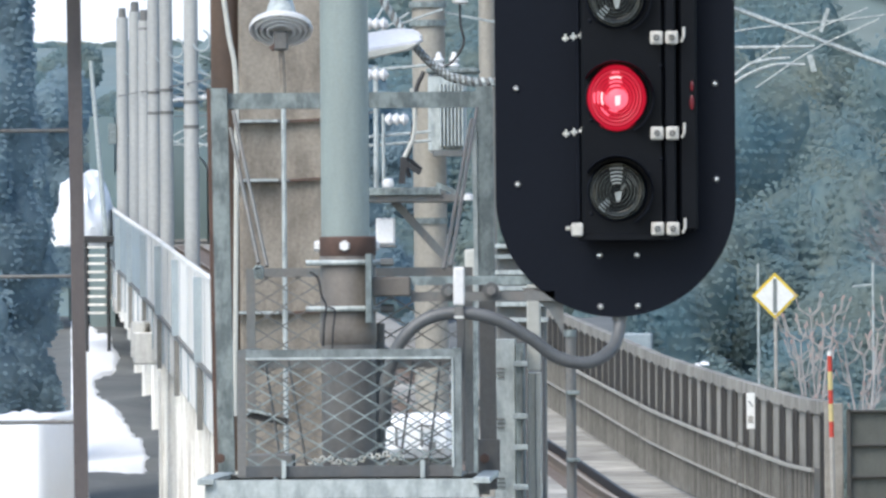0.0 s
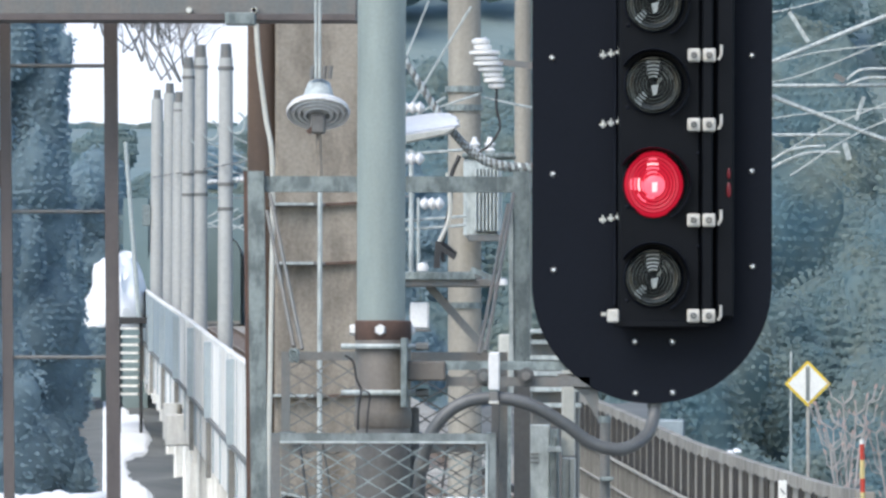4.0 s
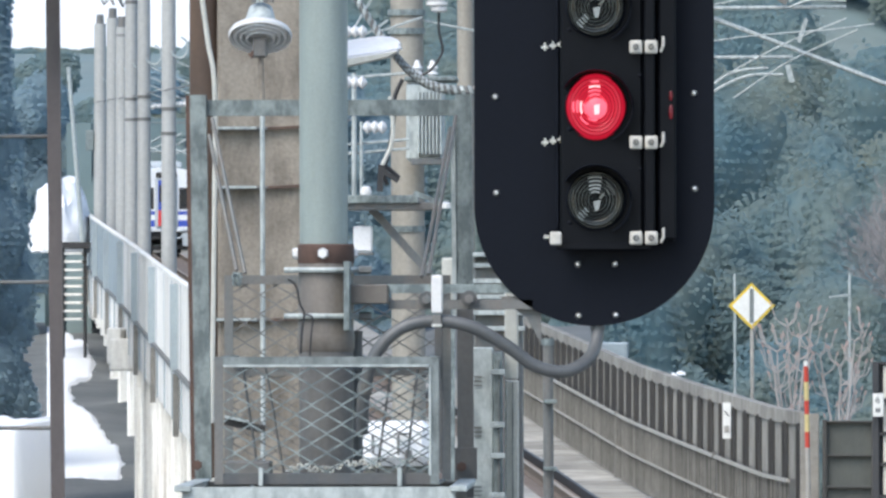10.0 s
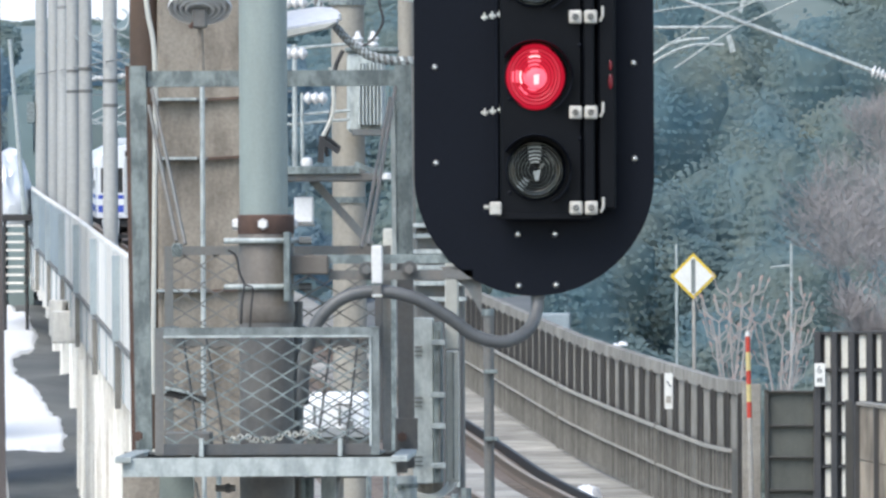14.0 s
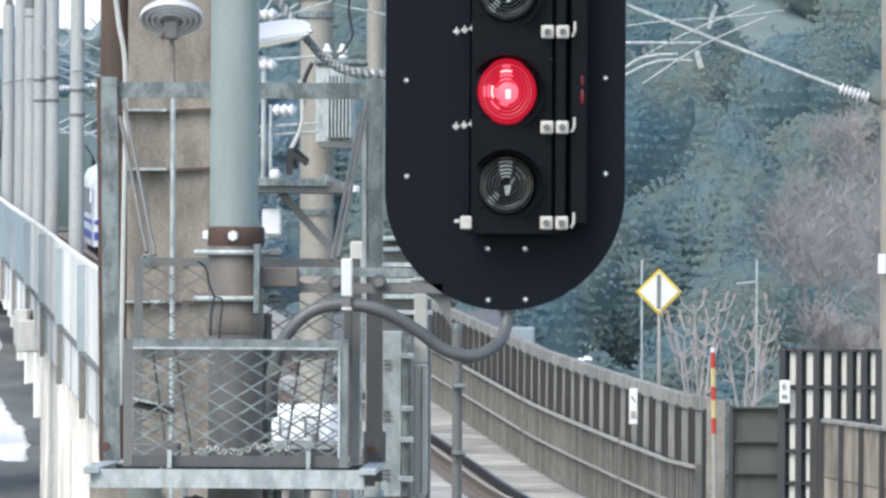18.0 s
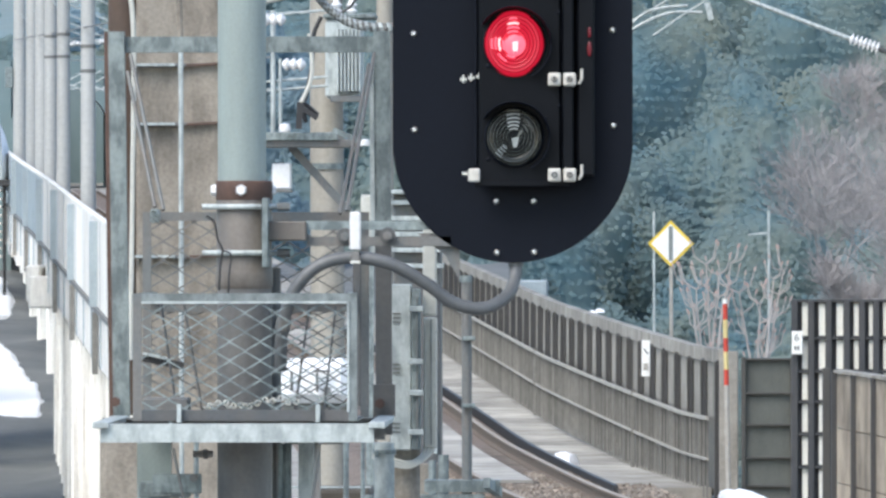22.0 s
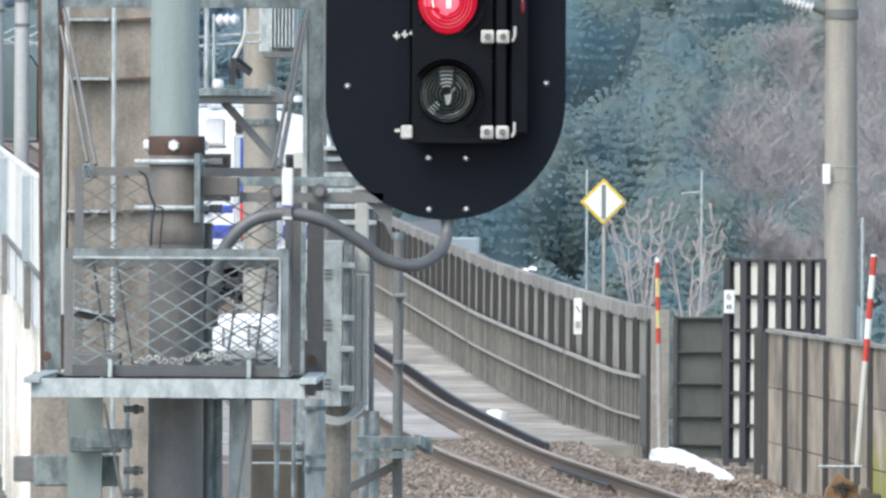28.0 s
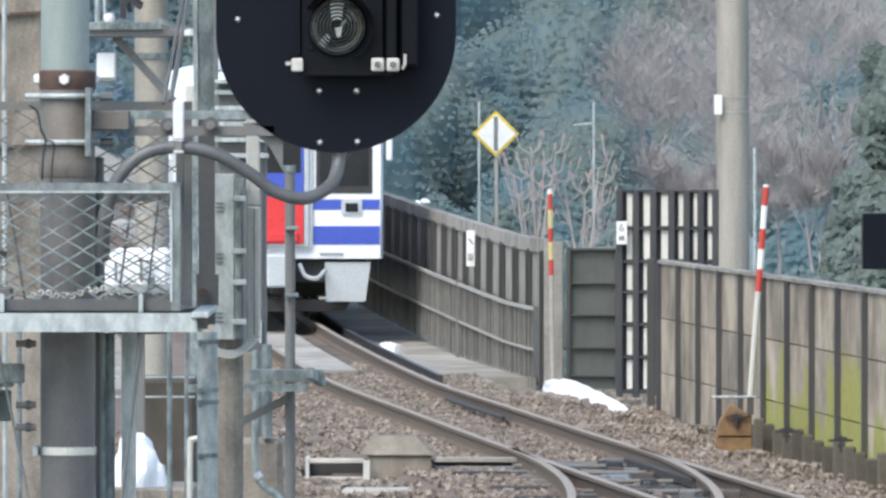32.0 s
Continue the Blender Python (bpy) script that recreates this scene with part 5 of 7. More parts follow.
# pale bars paint the lit inner flange edges of the front frame
part("lit_frame_edge", bar((x0 + W, 27.146, zt - W), (x1 - W, 27.146, zt - W), 0.004, 0.006), GALV_PALE, cage)
part("lit_frame_edge", bar((x1 - W, 27.146, zb + W), (x1 - W, 27.146, zt - W), 0.006, 0.004, up=(0, 1, 0)), GALV_PALE, cage)
for u in (x0 + 0.125, x1 - 0.105):
    part("foot_strap", box(u - 0.006, u + 0.006, 27.13, 27.145, zb - 0.004, zb + 0.045, 0.001), GALV_PALE, cage)
# braces and a clamp inside the cage
for a, b in (((-1.1837, 27.6, 2.4745), (-1.133, 27.6, 2.1765)), ((-1.2468, 27.6, 2.4787), (-1.2022, 27.6, 2.176)), ((-0.8409, 27.55, 2.4702), (-0.8821, 27.55, 2.1713)), ((-0.7687, 27.55, 2.4707), (-0.8039, 27.55, 2.1696))):
    part("inner_brace", rod(a, b, 0.0034, n=6), POST_WORN, cage)
part("clamp_bar", bar((-1.3, 27.7, 2.328), (-1.19, 27.7, 2.305), 0.03, 0.020), UNDER, cage)
part("clamp_edge", bar((-1.3, 27.68, 2.341), (-1.235, 27.68, 2.327), 0.02, 0.007), GALV_PALE, cage)
part("floor_strip", box(-1.2869, -1.165, 27.4, 27.6, 2.172, 2.222, 0.003), GALV_DARK, cage)
# a chain lies in the cage, wires lash the rear mesh
rng = random.Random(5)
bm = bmesh.new()
xa, zl = -1.1083, 2.2179
for k in range(24):
    c = (xa + 0.0105 * k, 27.22 + 0.01 * (k % 2), zb + 0.032 + rng.uniform(-0.004, 0.008) + 0.0011 * k + 0.005 * math.sin(k * 0.5))
    lathe([(0.004, -0.003), (0.009, -0.003), (0.009, 0.003), (0.004, 0.003), (0.004, -0.003)], c, "y" if k % 2 else "z", 8, bm)
lone("loose_chain", bm, BOLT, "loose galvanised chain lying on the cage floor", "chain")
lone("cage_floor", box(x0, x1, 27.17, 27.74, zb - 0.002, zb + 0.004), GALV_DARK, "dark steel floor plate inside the cage", "floor plate")

stand = thing("service_platform", (-1.0368, 27.4, -0.4), "galvanised steel service platform and frame round the mast", "platform")
zp0, zp1 = 2.1099, 2.1596
part("front_beam", channel((-1.3847, 27.05, (zp0 + zp1) / 2), (-0.6541, 27.05, (zp0 + zp1) / 2), zp1 - zp0, 0.05, 0.005, (0, 0, 1), (0, 1, 0)), GALV_PALE, stand)
part("rear_beam", channel((-1.4255, 28.0, zp1 - 0.03), (-0.6458, 28.0, zp1 - 0.03), 0.06, 0.05, 0.005, (0, 0, 1), (0, -1, 0)), GALV_DARK, stand)
for u in (-1.3798, -0.6434):
    part("corner_plate", box(u - 0.025, u + 0.02, 27.03, 28.1, zp1 - 0.012, zp1 + 0.004, 0.002), GALV_PALE, stand)
DB = 28.15
zpt = 3.2283
xl = -1.39
part("left_post", channel((xl + 0.010, DB - 0.03, zp1), (xl - 0.004, DB - 0.03, zpt), 0.0450, 0.045, 0.005, (1, 0, 0), (0, 1, 0)), GALV, stand)
part("left_post_liner", bar((xl - 0.018, DB, zp1), (xl - 0.032, DB, zpt), 0.012, 0.05, up=(0, 1, 0)), RUST, stand)
xr = -0.6517
part("right_post", channel((xr - 0.002, DB - 0.03, 2.69), (xr - 0.006, DB - 0.03, zpt), 0.0455, 0.05, 0.005, (1, 0, 0), (0, 1, 0)), GALV, stand)
part("right_post_foot", channel((xr, DB - 0.03, zp1 - 0.05), (xr - 0.002, DB - 0.03, 2.688), 0.0455, 0.05, 0.005, (1, 0, 0), (0, 1, 0)), POST_WORN, stand, "dark weathered lower post")
part("post_gusset", box(xr - 0.03, xr + 0.032, DB - 0.045, DB - 0.036, zp1 + 0.0, zp1 + 0.09, 0.002), POST_WORN, stand)
part("right_post_face", bar((xr - 0.030, DB - 0.02, 2.60), (xr - 0.034, DB - 0.02, zpt - 0.10), 0.012, 0.03, up=(0, 1, 0)), GALV_PALE, stand)
zb1 = 3.1928
part("top_beam", channel((xl, DB, zb1), (xr, DB, zb1), 0.0439, 0.05, 0.005, (0, 0, 1), (0, 1, 0)), GALV, stand)
for u, a, b in ((1, ((-1.3529, 28.1, 3.1644)), ((-1.2487, 27.8, 2.7326))), (2, ((-1.3611, 28.1, 3.1175)), ((-1.2718, 27.8, 2.7405))), (3, ((-0.6769, 28.1, 3.1674)), ((-0.7402, 27.6, 2.7284))), (4, ((-0.6927, 28.1, 3.1362)), ((-0.7587, 27.6, 2.7209)))):
    part("brace_rod", rod(a, b, 0.0055, n=6), GALV_DARK, stand)
for u, v in ((1, 1),):
    for p in (((-1.3943, 28.1, 2.2023)), ((-0.6619, 28.1, 2.1971))):
        part("post_bolt", rod(p, (p[0], p[1] - 0.045, p[2]), 0.014, n=6), RUST, stand)
# rods and hangers below the platform
for a, b, r in ((((-1.1965, 27.2, 2.0921)), ((-1.1096, 27.2, 1.6615)), 0.004), (((-0.8036, 27.2, 2.1038)), ((-0.8597, 27.2, 1.6615)), 0.004)):
    part("hanger_rod", rod(a, b, r, n=6), GALV_DARK, stand)
part("clamp_plate", box(-1.258, -1.128, 27.38, 27.41, 1.9654, 2.0179, 0.003), GALV, stand)
part("clamp_bolt", rod((-1.1468, 27.33, 2.0088), (-1.1468, 27.38, 2.0088), 0.012, n=6), GALV_DARK, stand)
for z in (2.071, 1.905, 1.845):
    part("stud", rod((-1.152, 27.42, z), (-1.098, 27.42, z), 0.009, n=8), GALV_DARK, stand)
    part("stud_nut", rod((-1.125, 27.42, z), (-1.112, 27.42, z), 0.013, n=6), POST_WORN, stand)
part("support_leg", channel((-0.857, 27.6, -0.4), (-0.8524, 27.6, zp0), 0.04, 0.04, 0.004, (1, 0, 0), (0, 1, 0)), GALV_PALE, stand)
part("support_leg", channel((-1.266, 27.6, -0.4), (-1.266, 27.6, zp0), 0.0922, 0.06, 0.004, (1, 0, 0), (0, 1, 0)), POLE_PAINT, stand)
part("cross_tie", box(-1.409, -1.1776, 27.7, 27.75, 1.8534, 1.9383, 0.004), GALV, stand)
part("tie_bracket", box(-1.3021, -1.164, 27.52, 27.58, 1.9504, 1.9934, 0.004), GALV, stand)

# ---- big concrete column with brown edge ----
YC = 36.0
col = thing("concrete_column", (-1.5664, YC, -0.42), "aged stained concrete column with a brown edge", "column")
xa, xb, xc_ = -1.8215, -1.7133, -1.3063
part("shaft", box(xb, xc_, YC, YC + 0.4, -0.42, 6.2, 0.012), COLUMN, col)
part("edge_tube", tube([(xb - 0.045, YC + 0.08, 2.0295), (xb - 0.052, YC + 0.08, 6.2)], 0.055, 14), COLUMN_BROWN, col, "brown edge tube", smooth=True)
pts = [((-1.7271, 35.85, 2.2265)), ((-1.7186, 35.85, 2.7895)), ((-1.7142, 35.85, 3.3885)), ((-1.7406, 35.85, 3.588)), ((-1.7713, 35.85, 3.8675)), ((-1.7866, 35.85, 4.3865))]
part("edge_conduit", tube(smooth_path(pts, 6), 0.009, 8), CREAM, col, "thin pale conduit", smooth=True)
for v in (3.2699, 3.06, 2.5902):
    part("strap", box(xb - 0.02, xb + 0.18, YC - 0.03, YC - 0.002, v - 0.007, v + 0.007, 0.002), GALV_DARK, col)
    part("strap_end", bar((xb + 0.18, YC - 0.015, v), (xc_, YC - 0.015, v + 0.012), 0.02, 0.008), RUST, col)
    part("strap_bar", box(xb, xb + 0.14, YC - 0.05, YC - 0.032, v - 0.004, v + 0.006, 0.001), GALV_PALE, col)

# lashing wire left on the mast
lone("tie_wire", tube(smooth_path([((-1.1136, 27.38, 2.7153)), ((-1.0922, 27.38, 2.6971)), ((-1.0829, 27.38, 2.6514)), ((-1.0706, 27.38, 2.6209)), ((-1.0766, 27.38, 2.5751)), ((-1.0795, 27.38, 2.5141))], 6), 0.0035, 6), CABLE, "thin dark lashing wire on the mast", "wire")
lone("tie_wire", tube(smooth_path([((-1.0702, 27.37, 2.6209)), ((-1.0473, 27.37, 2.6103)), ((-1.0518, 27.37, 2.56)), ((-1.0547, 27.37, 2.499))], 6), 0.003, 6), CABLE, "thin dark lashing wire on the mast", "wire")
lone("lashing_coil", tube([Vector((-1.2668, 27.7, 2.7157)) + Vector((0.012 * math.cos(k * 1.1), 0.004 * k / 6, 0.018 * math.sin(k * 0.9))) for k in range(26)], 0.0035, 5), GALV, "coil of lashing wire on the rear mesh", "wire")


# ---- left ladder frame and portal beam ----
YL = 33.0
ladder = thing("ladder_frame", (-2.2748, YL, -0.42), "brown weathered steel ladder frame", "ladder")
la0, la1 = Vector((-2.4536, 33, 3.8067)), Vector((-2.4328, 33, 2.1859))
lb0, lb1 = Vector((-2.1081, 33, 3.8072)), Vector((-2.0928, 33, 2.1864))
for a, b, w in ((la0, la1, 0.0349), (lb0, lb1, 0.0441)):
    d = (b - a) / (a.z - b.z)
    top, low = a - d * 0.4, a + d * (a.z + 0.42)
    part("stile", bar(low, top, w, 0.035, up=(0, 1, 0)), BROWN_STEEL, ladder)
step = (la1.z - la0.z) / 882 * 258.5
for k in range(-1, 10):
    z = 3.6692 + k * step
    s = (la0.z - z) / (la0.z - la1.z)
    a, b = la0.lerp(la1, s), lb0.lerp(lb1, s)
    part("rung", rod(a, b, 0.0065, n=8), GALV_DARK, ladder)
portal = thing("portal_beam", (-1.8933, 32.6, 3.8021), "dark grey steel portal beam over the ladder", "beam")
part("beam", box(-2.8918, -1.2905, 32.6, 32.75, 3.8221, 4.0291, 0.004), GALV_DARK, portal)
part("beam_flange", box(-2.8918, -1.2905, 32.5, 32.78, 3.8003, 3.8212, 0.002), BROWN_STEEL, portal)
part("bracket", box(-1.7048, -1.6074, 32.4, 32.49, 3.783, 3.8227, 0.003), GALV, portal)
for u in (-1.8286, -1.62, -1.6164):
    part("beam_bolt", rod((u, 32.56, 3.8361), (u, 32.60, 3.8361), 0.01, n=6), BOLT, portal)

# ---- suspended disc insulator with its wires ----
YI = 31.0
ix, iz = -1.3443, 3.469
ins = thing("disc_insulator", (ix, YI, iz), "white porcelain disc insulator hanging before the column", "insulator")
R = 0.0984
m = Matrix.Translation((ix, YI, iz)) @ pose(0, 0, 0, -29)
bm = bmesh.new()
prof = [(R * 0.34, 0.045), (R * 0.62, 0.028), (R * 0.95, 0.010), (R, 0.0), (R * 0.97, -0.010), (R * 0.90, -0.004), (R * 0.86, 0.006), (R * 0.80, -0.012), (R * 0.74, -0.012), (R * 0.70, 0.008), (R * 0.63, -0.014), (R * 0.57, -0.014), (R * 0.52, 0.008), (R * 0.45, -0.016), (R * 0.38, -0.016), (R * 0.33, 0.004), (R * 0.26, -0.005), (0.0, -0.004)]
lathe(prof, (0, 0, 0), "z", 40, bm)
bmesh.ops.transform(bm, matrix=m, verts=bm.verts)
part("porcelain_disc", bm, PORCELAIN, ins, smooth=True)
bm = lathe([(R * 0.52, 0.036), (R * 0.46, 0.06), (R * 0.36, 0.095), (R * 0.22, 0.105), (0.0, 0.107)], (0, 0, 0), "z", 24)
bmesh.ops.transform(bm, matrix=m, verts=bm.verts)
part("metal_cap", bm, GALV_PALE, ins, smooth=True)
part("clevis", box(ix - 0.022, ix + 0.022, YI - 0.03, YI + 0.02, iz - 0.068, iz - 0.008, 0.006), GALV_DARK, ins)
part("clevis_pin", rod((ix - 0.03, YI - 0.02, iz - 0.066), (ix - 0.012, YI - 0.02, iz - 0.045), 0.008, n=6), RUST, ins)
for dx in (-0.02, 0.016, 0.034):
    part("shackle", rod((ix + dx, YI, iz + 0.10), (ix + dx + 0.004, YI, iz + 0.14), 0.007, n=6), GALV_DARK, ins)
for dx in (-0.008, 0.004):
    part("suspension_wire", rod((ix + dx, YI, iz + 0.10), (ix + dx - 0.004, YI + 0.02, 6.0), 0.005, n=6), GALV_PALE, ins)
part("tail_wire", rod((ix + 0.001, YI, iz - 0.06), (ix + 0.006, YI, iz - 0.22), 0.0085, n=8), COLUMN, ins)
part("tail_rod", rod((ix + 0.006, YI, iz - 0.22), (ix + 0.010, YI, -0.4), 0.0072, n=8), GALV_PALE, ins)

# ---- white luminaire and the twisted cable beside the mast ----
lum = thing("luminaire", (-1.0699, 33, 3.427), "white wedge-shaped outdoor luminaire behind the mast", "lamp")
bm = prism([(-1.2722, 3.4889), (-1.0518, 3.5226), (-0.9966, 3.519), (-0.9727, 3.4934), (-0.9781, 3.4713), (-1.272, 3.4191)], 32.9, 33.12)
bmesh.ops.bevel(bm, geom=bm.edges[:], offset=0.008, segments=2, affect="EDGES")
zlo = min(v.co.z for v in bm.verts)
for v in bm.verts:
    v.co.y += (v.co.z - zlo) * 2.2
part("housing", bm, PLASTIC_WHITE, lum, smooth=True)
bm = prism([(-1.272, 3.4228), (-0.9855, 3.4676), (-1.0148, 3.4492), (-1.1434, 3.4213), (-1.272, 3.4007)], 32.93, 33.1)
part("diffuser", bm, CREAM, lum)
part("support_arm", bar(((-1.2637, 33.02, 3.46)), ((-1.2125, 33.4, 3.2835)), 0.03, 0.03), GALV_PALE, lum)
pts = smooth_path([((-1.2102, 33.3, 3.7823)), ((-1.1472, 33.2, 3.6829)), ((-1.0581, 33.2, 3.5426)), ((-0.9913, 33.2, 3.454)), ((-0.9376, 33.2, 3.3987)), ((-0.8635, 33.2, 3.3564)), ((-0.734, 33.2, 3.3438)), ((-0.5215, 33.2, 3.3647))], 30)
twc = thing("twisted_cable", pts[0], "grey twisted cable sagging behind the mast", "cable")
for ph, m in ((0.0, GALV_PALE), (math.pi, GALV_DARK)):
    part("strand", tube([p + Vector((0, 0.010 * math.cos(i * 1.15 + ph), 0.010 * math.sin(i * 1.15 + ph))) for i, p in enumerate(pts)], 0.0085, 6), m, twc, smooth=True)

# ---- equipment poles behind: concrete pole with transformer ----
YT = 60.0
ptx = -1.7288
tp = thing("transformer_pole", (ptx, YT, -0.42), "beige concrete pole carrying a finned grey transformer", "pole")
part("shaft", rod((ptx + 0.02, YT, -0.42), (ptx - 0.01, YT, 7.5), 0.105, 0.092, 20), POLE_CONC, tp, smooth=True)
for v in (4.2545, 4.3647, 3.085):
    part("band", lathe([(0.104, -0.018), (0.112, -0.018), (0.112, 0.018), (0.104, 0.018)], (ptx, YT, v), n=20), GALV, tp)
tx0, tx1, tz0, tz1 = -1.7149, -1.4959, 3.4763, 3.9443
tr = part("transformer", box(tx0, tx1, 59.4, 59.8, tz0, tz1, 0.02), GALV_PALE, tp, "pale grey finned transformer")
for k in range(7):
    x = tx0 + 0.07 + k * (tx1 - tx0 - 0.08) / 6.5
    part("fin", box(x, x + 0.012, 59.30, 59.398, tz0 + 0.04, tz1 - 0.06, 0.003), GALV_PALE, tr)
part("base_lip", box(tx0 + 0.03, tx1, 59.33, 59.39, tz0 - 0.02, tz0 + 0.02, 0.004), GALV_DARK, tr)
part("lid", box(tx0 - 0.01, tx1 + 0.08, 59.38, 59.82, tz1 + 0.002, tz1 + 0.03, 0.008), GALV, tr)
for k in range(2):
    part("bushing", lathe([(0.02, 0), (0.035, 0.02), (0.02, 0.035), (0.035, 0.055), (0.02, 0.07), (0.012, 0.1)], (tx0 + 0.06 + k * 0.09, 59.6, tz1 + 0.03), n=12), PORCELAIN, tr, smooth=True)
# steel bracket deck with brace
YB = 57.0
br = thing("bracket_deck", (-1.7135, YB, 3.1687), "weathered steel bracket platform with brace and thin uprights", "bracket")
part("deck_plate", box(-2.015, -1.45, YB - 0.2, YB + 0.3, 3.1687, 3.2131, 0.005), GALV_DARK, br)
part("deck_edge", box(-2.015, -1.5707, YB - 0.23, YB - 0.202, 3.2068, 3.2512, 0.004), GALV, br)
part("brace", bar(((-1.8407, 57, 3.176)), ((-1.51, 57, 2.8085)), 0.04, 0.045), GALV_DARK, br)
part("edge_arm", bar(((-1.5935, 56.7, 3.2662)), ((-1.4298, 56.7, 3.1956)), 0.03, 0.03), GALV, br)
part("drop_post", bar(((-1.4501, 57, 3.1985)), ((-1.526, 57, 2.7928)), 0.018, 0.018), GALV, br)
for u, v0, v1, r in ((-1.9386, 3.9385, 3.2243, 0.014), (-1.8983, 3.6684, 3.224, 0.009)):
    part("upright", rod((u, YB, v1), (u, YB, v0), r, n=8), GALV_PALE, br)
for v in (3.9122, 3.5377, 3.4869):
    part("cross_wire", rod((-2.0116, YB + 0.05, v), (-1.6307, YB + 0.05, v + 0.03), 0.008, n=6), GALV_PALE, br)
part("knob", lathe([(0.0, 0.05), (0.025, 0.045), (0.034, 0.02), (0.028, 0.0)], (-1.862, 56.7, 3.2524), n=14), PORCELAIN, br, smooth=True)
part("side_knob", lathe([(0.0, 0.04), (0.03, 0.03), (0.03, 0.0)], (-1.4172, 56.7, 3.1765), n=14), PORCELAIN, br, smooth=True)
part("hanging_box", box(-1.9402, -1.8355, YB - 0.1, YB + 0.05, 2.9351, 3.0811, 0.008), PLASTIC_WHITE, br, "white junction box")
part("box_foot", box(-1.9536, -1.8266, YB - 0.12, YB + 0.06, 2.916, 2.9319, 0.004), GALV_DARK, br)
bm = tube(smooth_path([((-1.6614, 56.8, 3.9004)), ((-1.7064, 56.8, 3.79)), ((-1.7139, 56.8, 3.6319)), ((-1.7468, 56.8, 3.4582)), ((-1.7662, 56.8, 3.4014)), ((-1.7479, 56.8, 3.3064))], 6), 0.014, 6)
part("dark_lead", bm, CABLE, br, smooth=True)
part("pale_lead", tube(smooth_path([(-1.7292, 56.75, 3.8044), (-1.7131, 56.75, 3.6621), (-1.7216, 56.75, 3.5353), (-1.7771, 56.75, 3.4092)], 6), 0.013, 6), CREAM, br, smooth=True)
part("lead_end", bar((-1.777, 56.72, 3.42), (-1.786, 56.72, 3.27), 0.035, 0.035), CABLE, br)
part("lead_end", bar((-1.77, 56.72, 3.39), (-1.682, 56.72, 3.33), 0.03, 0.03), CABLE, br)
part("dark_lead", tube(smooth_path([((-1.7598, 56.8, 3.414)), ((-1.722, 56.8, 3.3884)), ((-1.678, 56.8, 3.3501))], 5), 0.012, 6), CABLE, br)
for u, v, ax in ((1, ((-1.8981, 56, 4.1467)), "x"), (1, ((-1.9001, 56, 3.866)), "x"), (1, ((-1.7896, 56, 3.6189)), "x")):
    ob = lathe([(0.0, -0.07)] + [(0.020 + 0.017 * (k % 2), -0.06 + k * 0.02) for k in range(7)] + [(0.0, 0.07)], v, ax, 14)
    lone("spool_insulator", ob, PORCELAIN, "white ribbed porcelain insulator on its wire", "insulator", "wire insulators", smooth=True)
# porcelain surge arrester on an arm
ar = thing("surge_arrester", ((-1.4725, 56, 4.2721)), "white ribbed surge arrester on a steel arm", "insulator")
a0, a1 = Vector((-1.523, 56, 4.5153)), Vector((-1.4351, 56, 4.2722))
d = a1 - a0
for k in range(9):
    c = a0 + d * (k / 8)
    part("shed", lathe([(0.03, -0.02), ((0.05, 0.05, 0.085, 0.07, 0.085, 0.07, 0.055, 0.06, 0.045)[k], -0.01), ((0.05, 0.05, 0.085, 0.07, 0.085, 0.07, 0.055, 0.06, 0.045)[k], 0.008), (0.03, 0.018)], (c.x, 56, c.z), "z", 16), PORCELAIN, ar, smooth=True)
part("core", rod(a0 - d * 0.05, a1 + d * 0.02, 0.036, n=12), PORCELAIN, ar)
part("arm", bar(((-1.4198, 56, 4.4033)), ((-1.1703, 56, 4.3727)), 0.05, 0.035), GALV_DARK, ar)
part("lead", tube(smooth_path([a1, Vector((-1.4348, 56, 4.1475)), Vector((-1.4158, 56, 4.0384)), Vector((-1.4717, 56, 3.9447)), Vector((-1.5277, 56, 3.904))], 6), 0.008, 6), CABLE, ar)
lone("slim_concrete_pole", rod((-1.6482, 72, -0.42), (-1.6602, 72, 8.5), 0.062, 0.058, 14), POLE_CONC, "slim beige concrete pole", "pole", smooth=True)
for a, b in ((((-2.0024, 58, 4.1672)), ((-1.6325, 58, 4.7818))), (((-2.0022, 58, 4.1187)), ((-1.7765, 58, 4.2647))), (((-2.0032, 58, 4.4902)), ((-1.8748, 58, 4.8135))), (((-1.6369, 60, 4.3207)), ((-1.3193, 60, 4.2547))), (((-1.8248, 58, 4.1999)), ((-1.5827, 58, 4.2813)))):
    lone("service_wire", rod(a, b, 0.007, n=5), GALV_PALE, "thin pale service wire between poles", "wire", "service wires")
# cream cabinets glimpsed between mast and signal
rb = thing("relay_box", (-1.5213, 62.2, -0.42), "cream relay box on a grey post behind the frame", "box")
part("box_body", box(-1.5731, -1.4695, 62, 62.4, 2.6314, 2.9249, 0.01), CREAM, rb)
part("post", box(-1.5455, -1.4971, 62.1, 62.2, -0.42, 2.6314), GALV, rb)
lc = thing("louvred_cabinet", (-1.2684, 64.25, -0.42), "dark grey equipment cabinet with pale louvres", "cabinet")
part("cabinet_body", box(-1.4199, -1.1169, 64, 64.5, -0.42, 2.9342, 0.01), GALV_DARK, lc)
part("cabinet_roof", box(-1.45, -1.09, 63.85, 64.55, 2.9362, 2.965, 0.006), GALV_PALE, lc)
for k in range(5):
    z = 2.90 - k * 0.10
    part("louvre", box(-1.4354, -1.0974, 63.90, 63.99, z - 0.03, z, 0.004), GALV_PALE, lc)
part("cabinet_door", box(-1.41, -1.13, 63.985, 63.998, 0.2, 2.35, 0.004), POST_WORN, lc)
